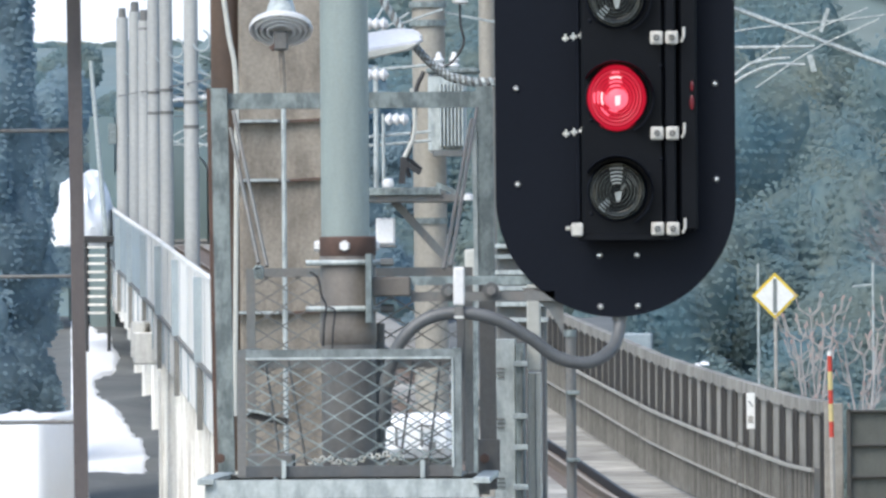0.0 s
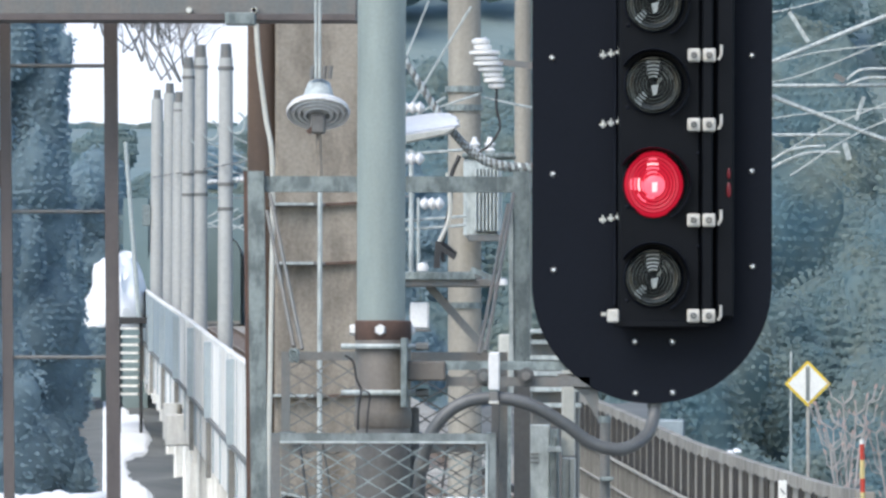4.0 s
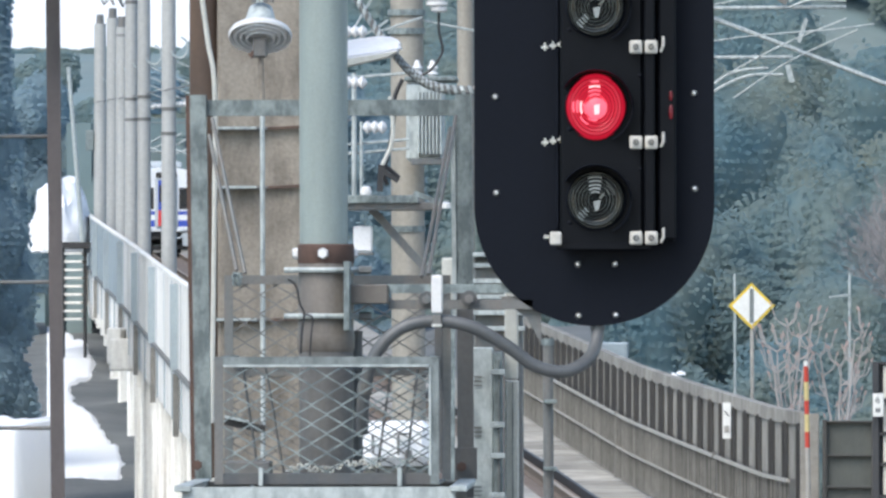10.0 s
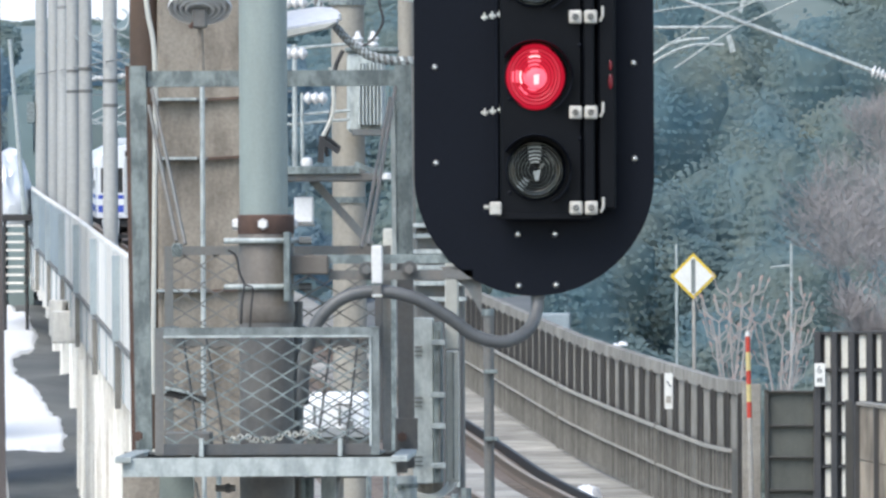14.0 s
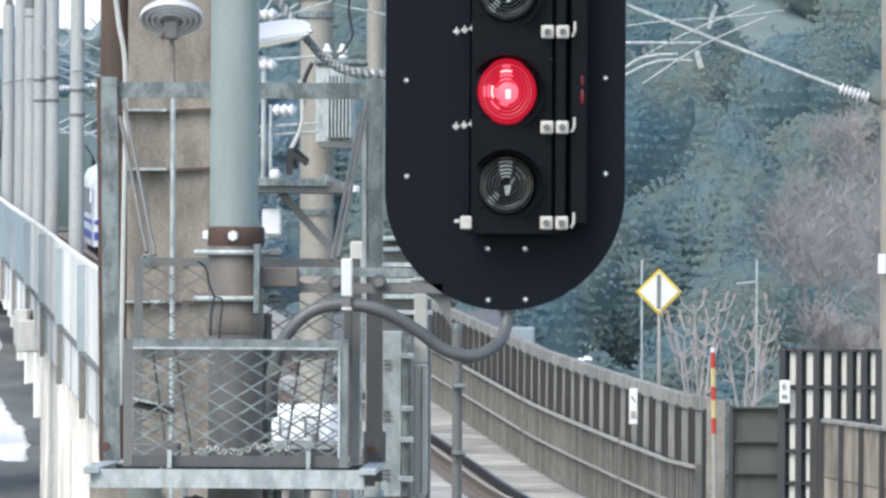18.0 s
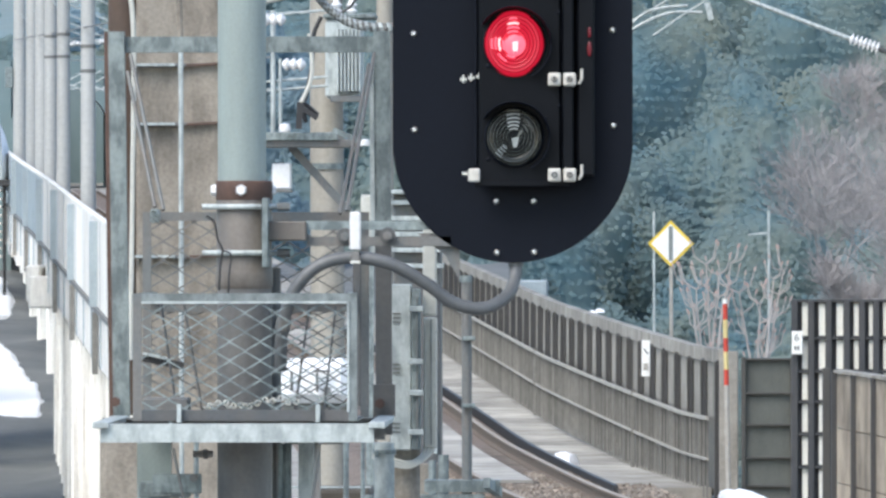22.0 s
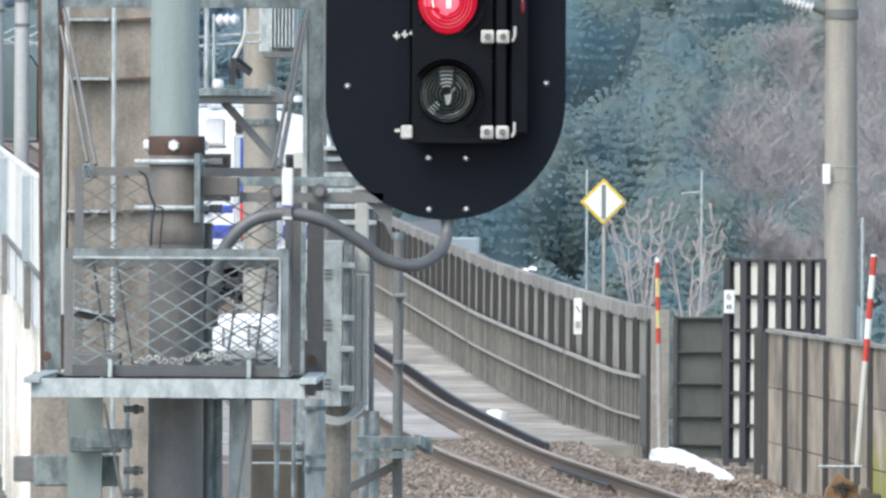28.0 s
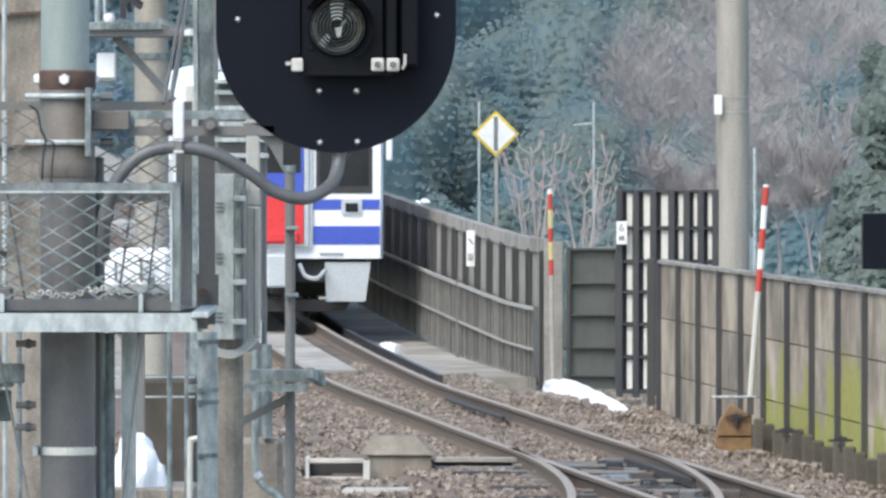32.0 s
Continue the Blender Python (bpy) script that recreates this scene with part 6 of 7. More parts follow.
part("door_handle", box(-1.16, -1.14, 63.95, 63.984, 1.3, 1.45, 0.003), GALV_PALE, lc)

# ---- trunking, conduits and posts at the platform edge ----
tk = thing("cable_trunking", (-0.603, 28.6, -0.42), "pale galvanised cable trunking box with hinges", "trunking")
part("box_body", box(-0.6444, -0.5855, 28.6, 28.68, 2.0566, 2.5249, 0.003), GALV_PALE, tk)
part("box_door", box(-0.5837, -0.5598, 28.59, 28.67, 2.0598, 2.5121, 0.002), GALV, tk)
part("door_seam", box(-0.5708, -0.566, 28.575, 28.588, 2.0662, 2.4898, 0.001), GALV_DARK, tk)
for v in (2.455, 2.307, 2.2195, 2.1081):
    hg = part("hinge", box(-0.5928, -0.5515, 28.56, 28.585, v - 0.008, v + 0.008, 0.002), GALV_PALE, tk)
for k in range(6):
    for v in (2.4421, 2.2988, 2.1317):
        if k < 3:
            part("vent_slot", box(-0.6378, -0.6171, 28.595, 28.599, v - k * 0.012 - 0.002, v - k * 0.012 + 0.002), GALV_DARK, tk)
part("trunking_post", rod((-0.6115, 28.7, -0.42), (-0.6115, 28.7, 2.0566), 0.05, n=14), COLUMN, tk)
dk = thing("cream_duct", (-0.5364, 28.7, 2.0577), "cream plastic cable duct beside the trunking", "duct")
part("duct_upper", box(-0.554, -0.5156, 28.68, 28.72, 2.4349, 2.777, 0.004), CREAM, dk)
part("duct_lower", box(-0.5524, -0.514, 28.67, 28.71, 2.0609, 2.4317, 0.004), CREAM, dk)
part("duct_seam", box(-0.5325, -0.5293, 28.663, 28.669, 2.0705, 2.4253), GALV, dk)
for k in range(3):
    part("cable_tail", tube(smooth_path([(-0.5472 + k * 0.012, 28.68, 2.0609), (-0.56 + k * 0.01, 28.66, 2.0386), (-0.6014, 28.62, 2.0226 - k * 0.008), (-0.6958, 28.6, 2.0497 - k * 0.006)], 6), 0.005, 6), CREAM, dk)
gp = thing("galvanised_post", (-0.6538, 28.25, -0.42), "pale galvanised tubular post with steel bands", "post")
part("tube", rod((-0.6538, 28.25, -0.42), (-0.6538, 28.25, 2.0859), 0.0283, n=24), GALV_PALE, gp, smooth=True)
for v in (2.0591, 1.9254, 1.8908, 1.7429):
    part("band", lathe([(0.028, -0.006), (0.032, -0.006), (0.032, 0.006), (0.028, 0.006)], (-0.6538, 28.25, v), n=20), GALV, gp)
    part("band_lug", box(-0.6793, -0.6699, 28.2, 28.24, v - 0.012, v + 0.006, 0.002), GALV, gp)
tpz = 2.5259
th = thing("thin_post", (-0.4397, 29.5, -0.42), "thin grey steel post with an angle bracket", "post")
part("tube", rod((-0.4397, 29.5, -0.42), (-0.443, 29.5, tpz), 0.0148, n=14), GALV_DARK, th, smooth=True)
part("cap", rod((-0.4446, 29.5, tpz), (-0.4446, 29.5, tpz + 0.02), 0.018, n=12), GALV, th)
for v in (2.3633, 2.1678):
    part("clip", box(-0.457, -0.4176, 29.45, 29.52, v - 0.006, v + 0.006, 0.002), GALV, th)
part("shelf", channel((-0.5643, 29.4, 1.9353), (-0.3449, 29.4, 1.9353), 0.035, 0.12, 0.005, (0, 0, 1), (0, 1, 0)), GALV, th)
part("shelf_arm", bar(((-0.7378, 29.4, 1.8992)), ((-0.3891, 29.4, 1.9025)), 0.04, 0.022), GALV, th)
part("shelf_end", bar(((-0.3829, 29.3, 1.9475)), ((-0.3493, 29.5, 1.9164)), 0.02, 0.03), GALV, th)
part("strut", bar(((-0.6204, 29.5, 1.7817)), ((-0.4512, 29.5, 1.8671)), 0.03, 0.025), GALV_DARK, th)
cp = thing("concrete_stump", (-0.5991, 30.5, -0.42), "weathered concrete stump with conduits", "post")
part("stump", rod((-0.6075, 30.5, -0.42), (-0.6075, 30.5, 1.9782), 0.0679, n=20), COLUMN, cp, smooth=True)
part("block", box(-0.6733, -0.4786, 30.3, 30.6, -0.42, 1.7264, 0.015), COLUMN, cp)
part("conduit", tube(smooth_path([((-0.5561, 30.2, 1.9932)), ((-0.5561, 30.2, 1.825)), ((-0.5561, 30.2, 1.6484)), ((-0.5393, 30.2, 1.5963)), ((-0.4754, 30.2, 1.5391)), ((-0.4418, 30.2, 1.4214))], 6), 0.011, 8), GALV, cp, smooth=True)
part("conduit_clip", rod((-0.5561, 30.2, 1.6266), (-0.5461, 30.2, 1.6097), 0.015, n=10), BOLT, cp)
part("white_pipe", tube(smooth_path([((-0.7512, 30.2, 1.3541)), ((-0.7512, 30.2, 1.6905)), ((-0.7445, 30.2, 1.7241)), ((-0.7243, 30.2, 1.7308)), ((-0.6907, 30.2, 1.7308))], 6), 0.009, 8), CREAM, cp, smooth=True)
part("pipe_stub", rod((-0.5242, 30.3, 1.7295), (-0.5242, 30.3, 2.0079), 0.016, n=10), GALV, cp)
# rear uprights and wires seen below the platform
for u, r, y in ((-0.9142, 0.009, 34), (-0.9585, 0.008, 38), (-1.4169, 0.008, 34)):
    lone("thin_upright", rod((u, y, -0.42), (u, y, 2.05), r, n=8), GALV, "thin galvanised upright behind the mast", "post", "rear uprights")
lone("side_bracket", box(-1.5336, -1.4205, 29.0, 29.06, 1.8287, 1.9014, 0.004), GALV_DARK, "weathered steel bracket with bolts", "bracket")
lone("rear_block", box(-1.7678, -1.4157, 58, 59, -0.42, 1.2214, 0.02), KERB, "weathered concrete equipment block", "block")
for v in (1.2392, 1.1266):
    lone("guard_wire", rod((-1.8776, 57.8, v), (-1.4109, 57.8, v), 0.006, n=5), GALV_PALE, "thin guard wire before the concrete block", "wire", "guard wires")

# ---- snow heaps ----
def heap(at, size, seed, bm=None, name="snow_mound", label="low white mound of old snow", yaw=0.0, rough=0.28):
    r2 = random.Random(seed)
    b = bmesh.new()
    bmesh.ops.create_icosphere(b, subdivisions=4, radius=1)
    for v in b.verts:
        k = 1 + rough * noise.noise(v.co * 1.7 + Vector((seed, 0, 0))) + 0.10 * noise.noise(v.co * 5 + Vector((seed, 3, 0)))
        q = Vector((v.co.x * size[0] * k, v.co.y * size[1] * k, max(v.co.z, -0.15) * size[2] * k))
        v.co = Matrix.Rotation(yaw, 3, "Z") @ q + Vector(at)
    return lone(name, b, SNOW, label, "snow", "snow heaps", smooth=True)


heap((-0.6862, 131.5, track_z(131.5) - 0.29), (0.185, 0.6, 0.19), 2, rough=0.12)
heap((1.5267, 109.5, -0.32), (0.17, 6.2, 0.2), 4, name="snow_drift", label="long low drift of old white snow", yaw=0.057, rough=0.2)
lone("concrete_ledge", box(-1.8172, -1.3424, 54.5, 55.6, -0.42, 0.7195, 0.01), COLUMN, "low concrete ledge holding old snow", "ledge")
heap((-1.6548, 55, 0.7195), (0.145, 0.3, 0.27), 8)
heap((-0.5433, 79, -0.38), (0.28, 0.5, 0.13), 10)
cab = thing("equipment_cabinet", (-1.6843, 56.5, -0.42), "dark trackside cabinet under thick snow", "cabinet")
part("cabinet_body", box(-1.8668, -1.5018, 56.5, 56.9, 1.5101, 1.7429, 0.02), PANEL_GREEN, cab)
bm = box(-1.8794, -1.4955, 56.45, 56.95, 1.7366 + 0.003, 1.9883, 0.05)
part("snow_cap", bm, SNOW, cab, "thick white snow cap")
for u, v, w, h in ((-1.6499, 1.9204, 0.10, 0.012), (-1.675, 1.8576, 0.015, 0.11), (-1.6185, 1.8073, 0.04, 0.05), (-1.8164, 1.8639, 0.015, 0.1)):
    part("dark_fitting", box(u - w / 2, u + w / 2, 56.38, 56.42, v - h / 2, v + h / 2, 0.004), GALV_DARK, cab)
part("cabinet_leg", box(-1.7155, -1.665, 56.6, 56.75, -0.42, 1.5101), GALV_DARK, cab)

# ---- turnout gear ----
pm = thing("point_machine", (-0.3907, 84, -0.33), "beige point machine box with a sloping lid", "point machine")
x0, x1 = -0.6153, -0.0913
z0, z1, z2 = -0.2512, -0.0407, 0.1137
part("case", box(x0, x1, 83.7, 84.3, z0 - 0.1, z1, 0.012), POINT_BOX, pm)
b = bmesh.new()
lo = [b.verts.new((x, y, z1 + 0.002)) for x, y in ((x0 - 0.06, 83.66), (x1 + 0.02, 83.66), (x1 + 0.02, 84.34), (x0 - 0.06, 84.34))]
hi = [b.verts.new((x, y, z2)) for x, y in ((x0 + 0.03, 83.8), (x1 - 0.12, 83.8), (x1 - 0.12, 84.2), (x0 + 0.03, 84.2))]
for k in range(4):
    b.faces.new((lo[k], lo[(k + 1) % 4], hi[(k + 1) % 4], hi[k]))
b.faces.new(hi), b.faces.new(lo[::-1])
bmesh.ops.recalc_face_normals(b, faces=b.faces)
bmesh.ops.bevel(b, geom=b.edges[:], offset=0.01, segments=2, affect="EDGES")
part("lid", b, POINT_BOX, pm)
xf, zf = -1.1205, -0.0641
# solid dark boxes paint the shaded hollow between the base rails
part("shaded_base_fill", box(xf + 0.02, x0 - 0.012, 83.95, 84.25, z0 - 0.08, zf - 0.02), UNDER, pm)
part("base_rail", box(xf, x0 - 0.03, 83.72, 83.80, zf - 0.04, zf, 0.006), DECK, pm, "pale frost-whitened base rail")
part("base_rail", box(xf, x0 - 0.03, 83.72, 83.80, -0.2419, -0.2138, 0.004), DECK, pm)
part("base_rail", box(x1 + 0.03, 0.6618, 83.72, 83.84, -0.0969, -0.0548, 0.006), DECK, pm)
part("shaded_base_fill", box(x1 + 0.03, 0.5683, 83.85, 84.05, z0 + 0.01, -0.0969 - 0.002), UNDER, pm)
part("frame_end", box(xf - 0.012, xf + 0.02, 83.7, 84.3, z0 - 0.05, zf + 0.006, 0.006), CREAM, pm)
part("bracket_foot", box(-0.6542, -0.5984, 83.55, 83.62, -0.284, -0.0745, 0.005), CREAM, pm)
part("drive_rod", rod((x1, 84, z1 - 0.06), (track_x(84) + 0.5, 84.4, -0.14), 0.022, n=8), GALV_DARK, pm)
part("lock_rod", rod((x1, 83.8, z1 - 0.1), (track_x(83) + 0.5, 83.4, -0.15), 0.016, n=8), GALV_DARK, pm)
part("foot_beam", box(x0 - 0.3, track_x(84) - 0.6, 83.75, 83.95, z0 - 0.1, z0 + 0.06, 0.01), TIMBER, pm)
part("foot_beam", box(x0 - 0.3, track_x(84) - 0.6, 84.6, 84.8, z0 - 0.1, z0 + 0.06, 0.01), TIMBER, pm)
lone("sagging_cable", tube(smooth_path([((-1.1626, 84, -0.1577)), ((-1.1158, 84, -0.2746)), ((-0.9708, 83.6, -0.3538)), ((-0.802, 83, -0.4478))], 6), 0.02, 7), CABLE, "dark cable drooping to the ballast", "cable", smooth=True)
sl = thing("switch_gear", (track_x(82), 82, -0.2), "greasy slide chairs and stretcher bars of the turnout", "switch")
for k in range(12):
    y = 74 + k * 1.05
    for s in (-1, 1):
        x = track_x(y) + s * GAUGE / 2
        part("slide_chair", box(x - 0.20, x + 0.12, y - 0.09, y + 0.09, -0.155, -0.12, 0.006), GALV_DARK, sl)
for y in (75.2, 77.4, 79.6, 81.6, 83.2):
    part("stretcher_bar", rod((track_x(y) - 0.62, y, -0.11), (track_x(y) + 0.5, y, -0.11), 0.02, n=8), GALV_DARK, sl)
for y in (74.6, 76.9, 79.0, 82.4, 84.6):
    part("switch_timber", box(track_x(y) - 1.2, track_x(y) + 0.95, y - 0.12, y + 0.12, -0.22, -0.125, 0.01), UNDER, sl, "oil-black timber")
for k in range(26):
    y = 78.4 + k * 0.2
    part("lock_tooth", box(track_x(y) + 0.30, track_x(y) + 0.37, y - 0.06, y + 0.06, -0.12, -0.05, 0.004), UNDER, sl)
part("lock_bar", rod((track_x(78.2) + 0.335, 78.2, -0.11), (track_x(83.8) + 0.335, 83.8, -0.11), 0.028, n=8), UNDER, sl)
r4 = random.Random(27)
for k in range(30):
    y, o, w = r4.uniform(74.5, 83.5), r4.uniform(-0.45, 0.42), r4.uniform(0.025, 0.07)
    part("switch_fitting", box(track_x(y) + o - w, track_x(y) + o + w, y - r4.uniform(0.05, 0.3), y + r4.uniform(0.05, 0.3), -0.15, r4.uniform(-0.11, -0.05), 0.01), r4.choice((UNDER, UNDER, TIMBER, GALV_DARK)), sl, "greasy dark switch fitting")

for y, o in ((80.9, -0.02), (77.9, -0.32)):
    part("walk_plate", box(track_x(y) + o - 0.10, track_x(y) + o + 0.12, y - 0.7, y + 0.7, -0.14, -0.118, 0.006), GALV, sl)

# ---- right side: poles, markers, boxes ----
cpx = 3.2242
rp = thing("concrete_catenary_pole", (cpx, 113, -0.42), "tall round concrete catenary pole with cantilever arms", "pole")
part("shaft", rod((cpx + 0.012, 113, -0.42), (cpx - 0.012, 113, 9.0), 0.188, 0.165, 28), POLE_CONC, rp, smooth=True)
part("white_plate", box(3.0175, 3.1055, 112.78, 112.8, 2.8187, 3.0386, 0.003), PLASTIC_WHITE, rp, "small white plate")
for v in (3.0141, 2.8505):
    part("plate_wire", lathe([(0.184, -0.004), (0.188, -0.004), (0.188, 0.004), (0.184, 0.004)], (cpx, 113, v), n=28), GALV_PALE, rp)
za = 4.7094
part("arm_band", lathe([(0.176, -0.05), (0.192, -0.05), (0.192, 0.05), (0.176, 0.05)], (cpx, 113, za), n=24), GALV_DARK, rp)
i0, i1 = Vector((2.9069, 112.9, 4.7695)), Vector((2.5793, 112.9, 4.8808))
b = bmesh.new()
rod(i0, i1, 0.035, n=10, bm=b)
for k in range(7):
    c = i0.lerp(i1, (k + 0.5) / 7)
    dd = (i1 - i0).normalized()
    rod(c - dd * 0.008, c + dd * 0.008, 0.075, 0.06, 14, b)
part("strut_insulator", b, PORCELAIN, rp, "white ribbed strut insulator", smooth=True)
part("insulator_socket", rod(i0, (cpx - 0.17, 113, za), 0.03, n=10), GALV_DARK, rp)
e0 = Vector((0.1856, 112.9, 5.7986))
dirn = (i1 - e0)
part("cantilever_tube", rod(i1, e0 - dirn * 0.5, 0.026, n=12), GALV_PALE, rp, smooth=True)
part("register_tube", rod((2.2698, 112.9, 7.0301), (-0.5565, 112.9, 5.8847), 0.026, n=12), GALV_PALE, rp, smooth=True)
part("level_tube", rod((-0.0536, 112.8, 5.9146), (1.6425, 112.8, 5.9252), 0.021, n=10), GALV_PALE, rp)
part("level_tube", rod((-0.2406, 112.8, 5.3676), (1.0471, 112.8, 5.3709), 0.019, n=10), GALV_PALE, rp)
for pts in ([((-0.0508, 112.7, 4.8384)), ((0.2121, 112.7, 5.1027)), ((0.4503, 112.7, 5.2163)), ((0.7766, 112.7, 5.2485))], [((-0.0506, 112.6, 4.7863)), ((0.2122, 112.6, 5.0128)), ((0.5755, 112.6, 5.1642)), ((0.9392, 112.6, 5.1714))],
            [((1.0132, 112.7, 5.9835)), ((1.2012, 112.7, 6.0969)), ((1.6405, 112.7, 6.0981))], [((1.0134, 112.7, 5.9207)), ((1.2642, 112.7, 6.003)), ((1.6408, 112.7, 5.9914))]):
    part("steady_arm", tube(smooth_path(pts, 6), 0.016, 8), GALV_PALE, rp, smooth=True)
part("arm_head", bar((0.9899, 112.7, 5.2805), (1.0406, 112.7, 5.0923), 0.07, 0.06), GALV_PALE, rp)
part("arm_head", bar((0.875, 112.7, 6.0333), (0.9881, 112.7, 5.9709), 0.05, 0.06), GALV_DARK, rp)
for a, b_ in ((((0.3714, 112.8, 6.7386)), ((0.5859, 112.8, 6.3999))), (((1.2031, 112.8, 5.7985)), ((1.1158, 112.8, 5.5344)))):
    part("dropper_clamp", bar(a, b_, 0.03, 0.045), GALV_PALE, rp)
for pts in ([((-0.5521, 112, 5.834)), ((0.1836, 112, 5.9357)), ((0.6324, 112, 6.0554)), ((1.6293, 112, 6.4634))], [((-0.5506, 112, 5.2415)), ((0.1847, 112, 5.5303)), ((1.4318, 112, 5.652)), ((1.9431, 112, 5.7157))],
            [((0.1361, 112, 5.0249)), ((0.3851, 112, 5.2002)), ((0.9457, 112, 5.4948)), ((1.6311, 112, 5.7773))], [((0.2579, 112, 6.1604)), ((0.7566, 112, 6.274)), ((1.6295, 112, 6.3698))],
            [((0.3859, 112, 4.9008)), ((1.0086, 112, 5.3079)), ((1.7561, 112, 5.6529))], [((-0.5541, 112, 6.5825)), ((0.5058, 112, 6.7723)), ((1.9392, 112, 7.2127))]):
    lone("contact_wire", tube(smooth_path(pts, 5), 0.0085, 5), GALV_PALE, "thin pale overhead contact wire", "wire", "contact wires")
# slim farther pole behind the screen
lone("far_pole", rod((5.843, 190, -3), (5.843, 190, 2.3105), 0.035, n=8), GALV_PALE, "slim pale pole beyond the wall", "pole")


def marker(name, base, top, bands, low_mat, label):
    """A striped snow marker pole: bands are (share from the top, material)."""
    base, top = Vector(base), Vector(top)
    ob = thing(name, base, label, "marker pole", "snow markers")
    last = 0.0
    for share, m in bands:
        part("band", rod(top.lerp(base, last), top.lerp(base, share), 0.028, n=12, caps=True), m, ob)
        last = share
    return ob


marker("snow_marker", ((1.2706, 116.8, -0.291)), ((1.2316, 116.8, 1.9661)), [(0.025, SIGN_WHITE), (0.105, RED), (0.2, PALE_YELLOW), (0.27, RED), (0.36, PALE_YELLOW), (0.44, RED), (1.0, BARRIER_RAIL)], CREAM, "red and yellow striped snow marker pole at the barrier's end")
marker("snow_marker", ((2.7591, 91, 0.2571)), ((2.901, 91, 2.1575)), [(0.012, SIGN_WHITE), (0.1, RED), (0.21, SIGN_WHITE), (0.305, RED), (0.40, SIGN_WHITE), (0.505, RED), (1.0, CREAM)], CREAM, "red and white striped snow marker pole leaning on the wall")
ob_ = thing("valve_box", (2.5885, 90, -0.33), "rusty orange slanted valve box by the wall", "box")
b = prism([(2.4281, -0.0674), (2.7388, -0.0674), (2.7388, 0.118), (2.5484, 0.2132), (2.4582, 0.0679)], 89.9, 90.3)
bmesh.ops.bevel(b, geom=b.edges[:], offset=0.008, segments=1, affect="EDGES")
part("box_body", b, ORANGE_BOX, ob_)
part("box_pedestal", box(2.4281, 2.7388, 89.92, 90.28, -0.45, -0.0725, 0.006), ORANGE_BOX, ob_)
part("top_bar", rod(((2.3853, 89.9, 0.281)), ((2.7758, 89.9, 0.281)), 0.012, n=8), GALV_PALE, ob_)
part("bar_leg", bar(((2.7258, 89.9, 0.281)), ((2.7258, 89.9, 0.1208)), 0.06, 0.06), BARRIER_DARK, ob_)
for u, v, y in ((2.5992, 0.0972, 89.85), (2.9141, 0.0868, 86), (3.2171, 0.1329, 82)):
    b = bmesh.new()
    box(u - 0.012, u + 0.012, y, y + 0.03, v - 0.09, v + 0.05, 0.003, b)
    box(u - 0.10, u + 0.10, y + 0.001, y + 0.029, v - 0.005, v + 0.014, 0.003, b)
    box(u - 0.055, u + 0.055, y + 0.002, y + 0.028, v + 0.0145, v + 0.032, 0.003, b)
    box(u - 0.03, u + 0.03, y + 0.002, y + 0.028, v - 0.05, v - 0.025, 0.003, b)
    lone("drain_valve", b, CABLE, "dark cross-shaped drain valve at the wall foot", "valve", "drain valves")
# row of short kerb blocks along the wall's foot
for k in range(19):
    t = k / 18
    y = 92.0 - 14.5 * t
    u0 = wall_x(y) - 0.30
    top = -0.02 + 0.025 * (k * 7 % 4)
    b = box(u0 - 0.05, u0 + 0.05, y - 0.07, y + 0.07, -0.46, top, 0.015)
    lone("kerb_block", b, KERB, "short dark brown kerb block in a row", "kerb block", "kerb blocks")
# dark box on a bracket at the wall
sb = thing("dark_sign_box", (3.3209, 78, -0.42), "dark slate sign box on a steel post", "sign")
part("box_body", box(3.2253, 3.4512, 77.9, 78.2, 1.5805, 2.0062, 0.008), BLACK, sb)
part("post", rod((3.5033, 78.05, -0.42), (3.5033, 78.05, 2.0193), 0.03, n=10), GALV_DARK, sb)
part("bracket", box(3.4338, 3.5207, 78.0, 78.1, 1.7369, 1.8455, 0.004), GALV_DARK, sb)

# ---- diamond track sign and slender poles beyond the barrier ----
YS = 150.0
sx, sz = 0.7833, 2.5906
hd = 0.3425
ds = thing("diamond_sign", (sx, YS, -0.5), "white diamond sign with yellow edge and dark bar on post", "sign")
part("edge_board", prism([(sx - hd, sz), (sx, sz - hd), (sx + hd, sz), (sx, sz + hd)], YS, YS + 0.02), YELLOW, ds)
hi_ = hd * 0.84
part("face_board", prism([(sx - hi_, sz), (sx, sz - hi_), (sx + hi_, sz), (sx, sz + hi_)], YS - 0.008, YS - 0.002), SIGN_WHITE, ds)
part("centre_bar", box(sx - 0.03, sx + 0.03, YS - 0.014, YS - 0.0085, sz - hd * 0.74, sz + hd * 0.74), SIGN_SLATE, ds)
part("post", rod((sx + 0.012, YS + 0.05, -0.5), (sx + 0.006, YS + 0.05, sz + 0.1), 0.028, n=10), BARRIER_RAIL, ds)
for u, v0, arm in ((0.626, 3.1364, 0), (2.6043, 3.1364, 1)):
    sp = thing("slender_pole", (u, 175, -6), "slender pale pole beyond the barrier", "pole", "slender poles")
    part("shaft", rod((u, 175, -6), (u, 175, v0), 0.022, n=8), GALV_PALE, sp)
    if arm:
        part("arm", rod((u - 0.36, 175, 2.7271), (u, 175, 2.7661), 0.018, n=6), GALV_PALE, sp)
ws = thing("gradient_post_sign", (0.3324, 121, 0.5), "small white plate with dark marks on the barrier", "sign")
wx, wz = 0.3324, 1.234
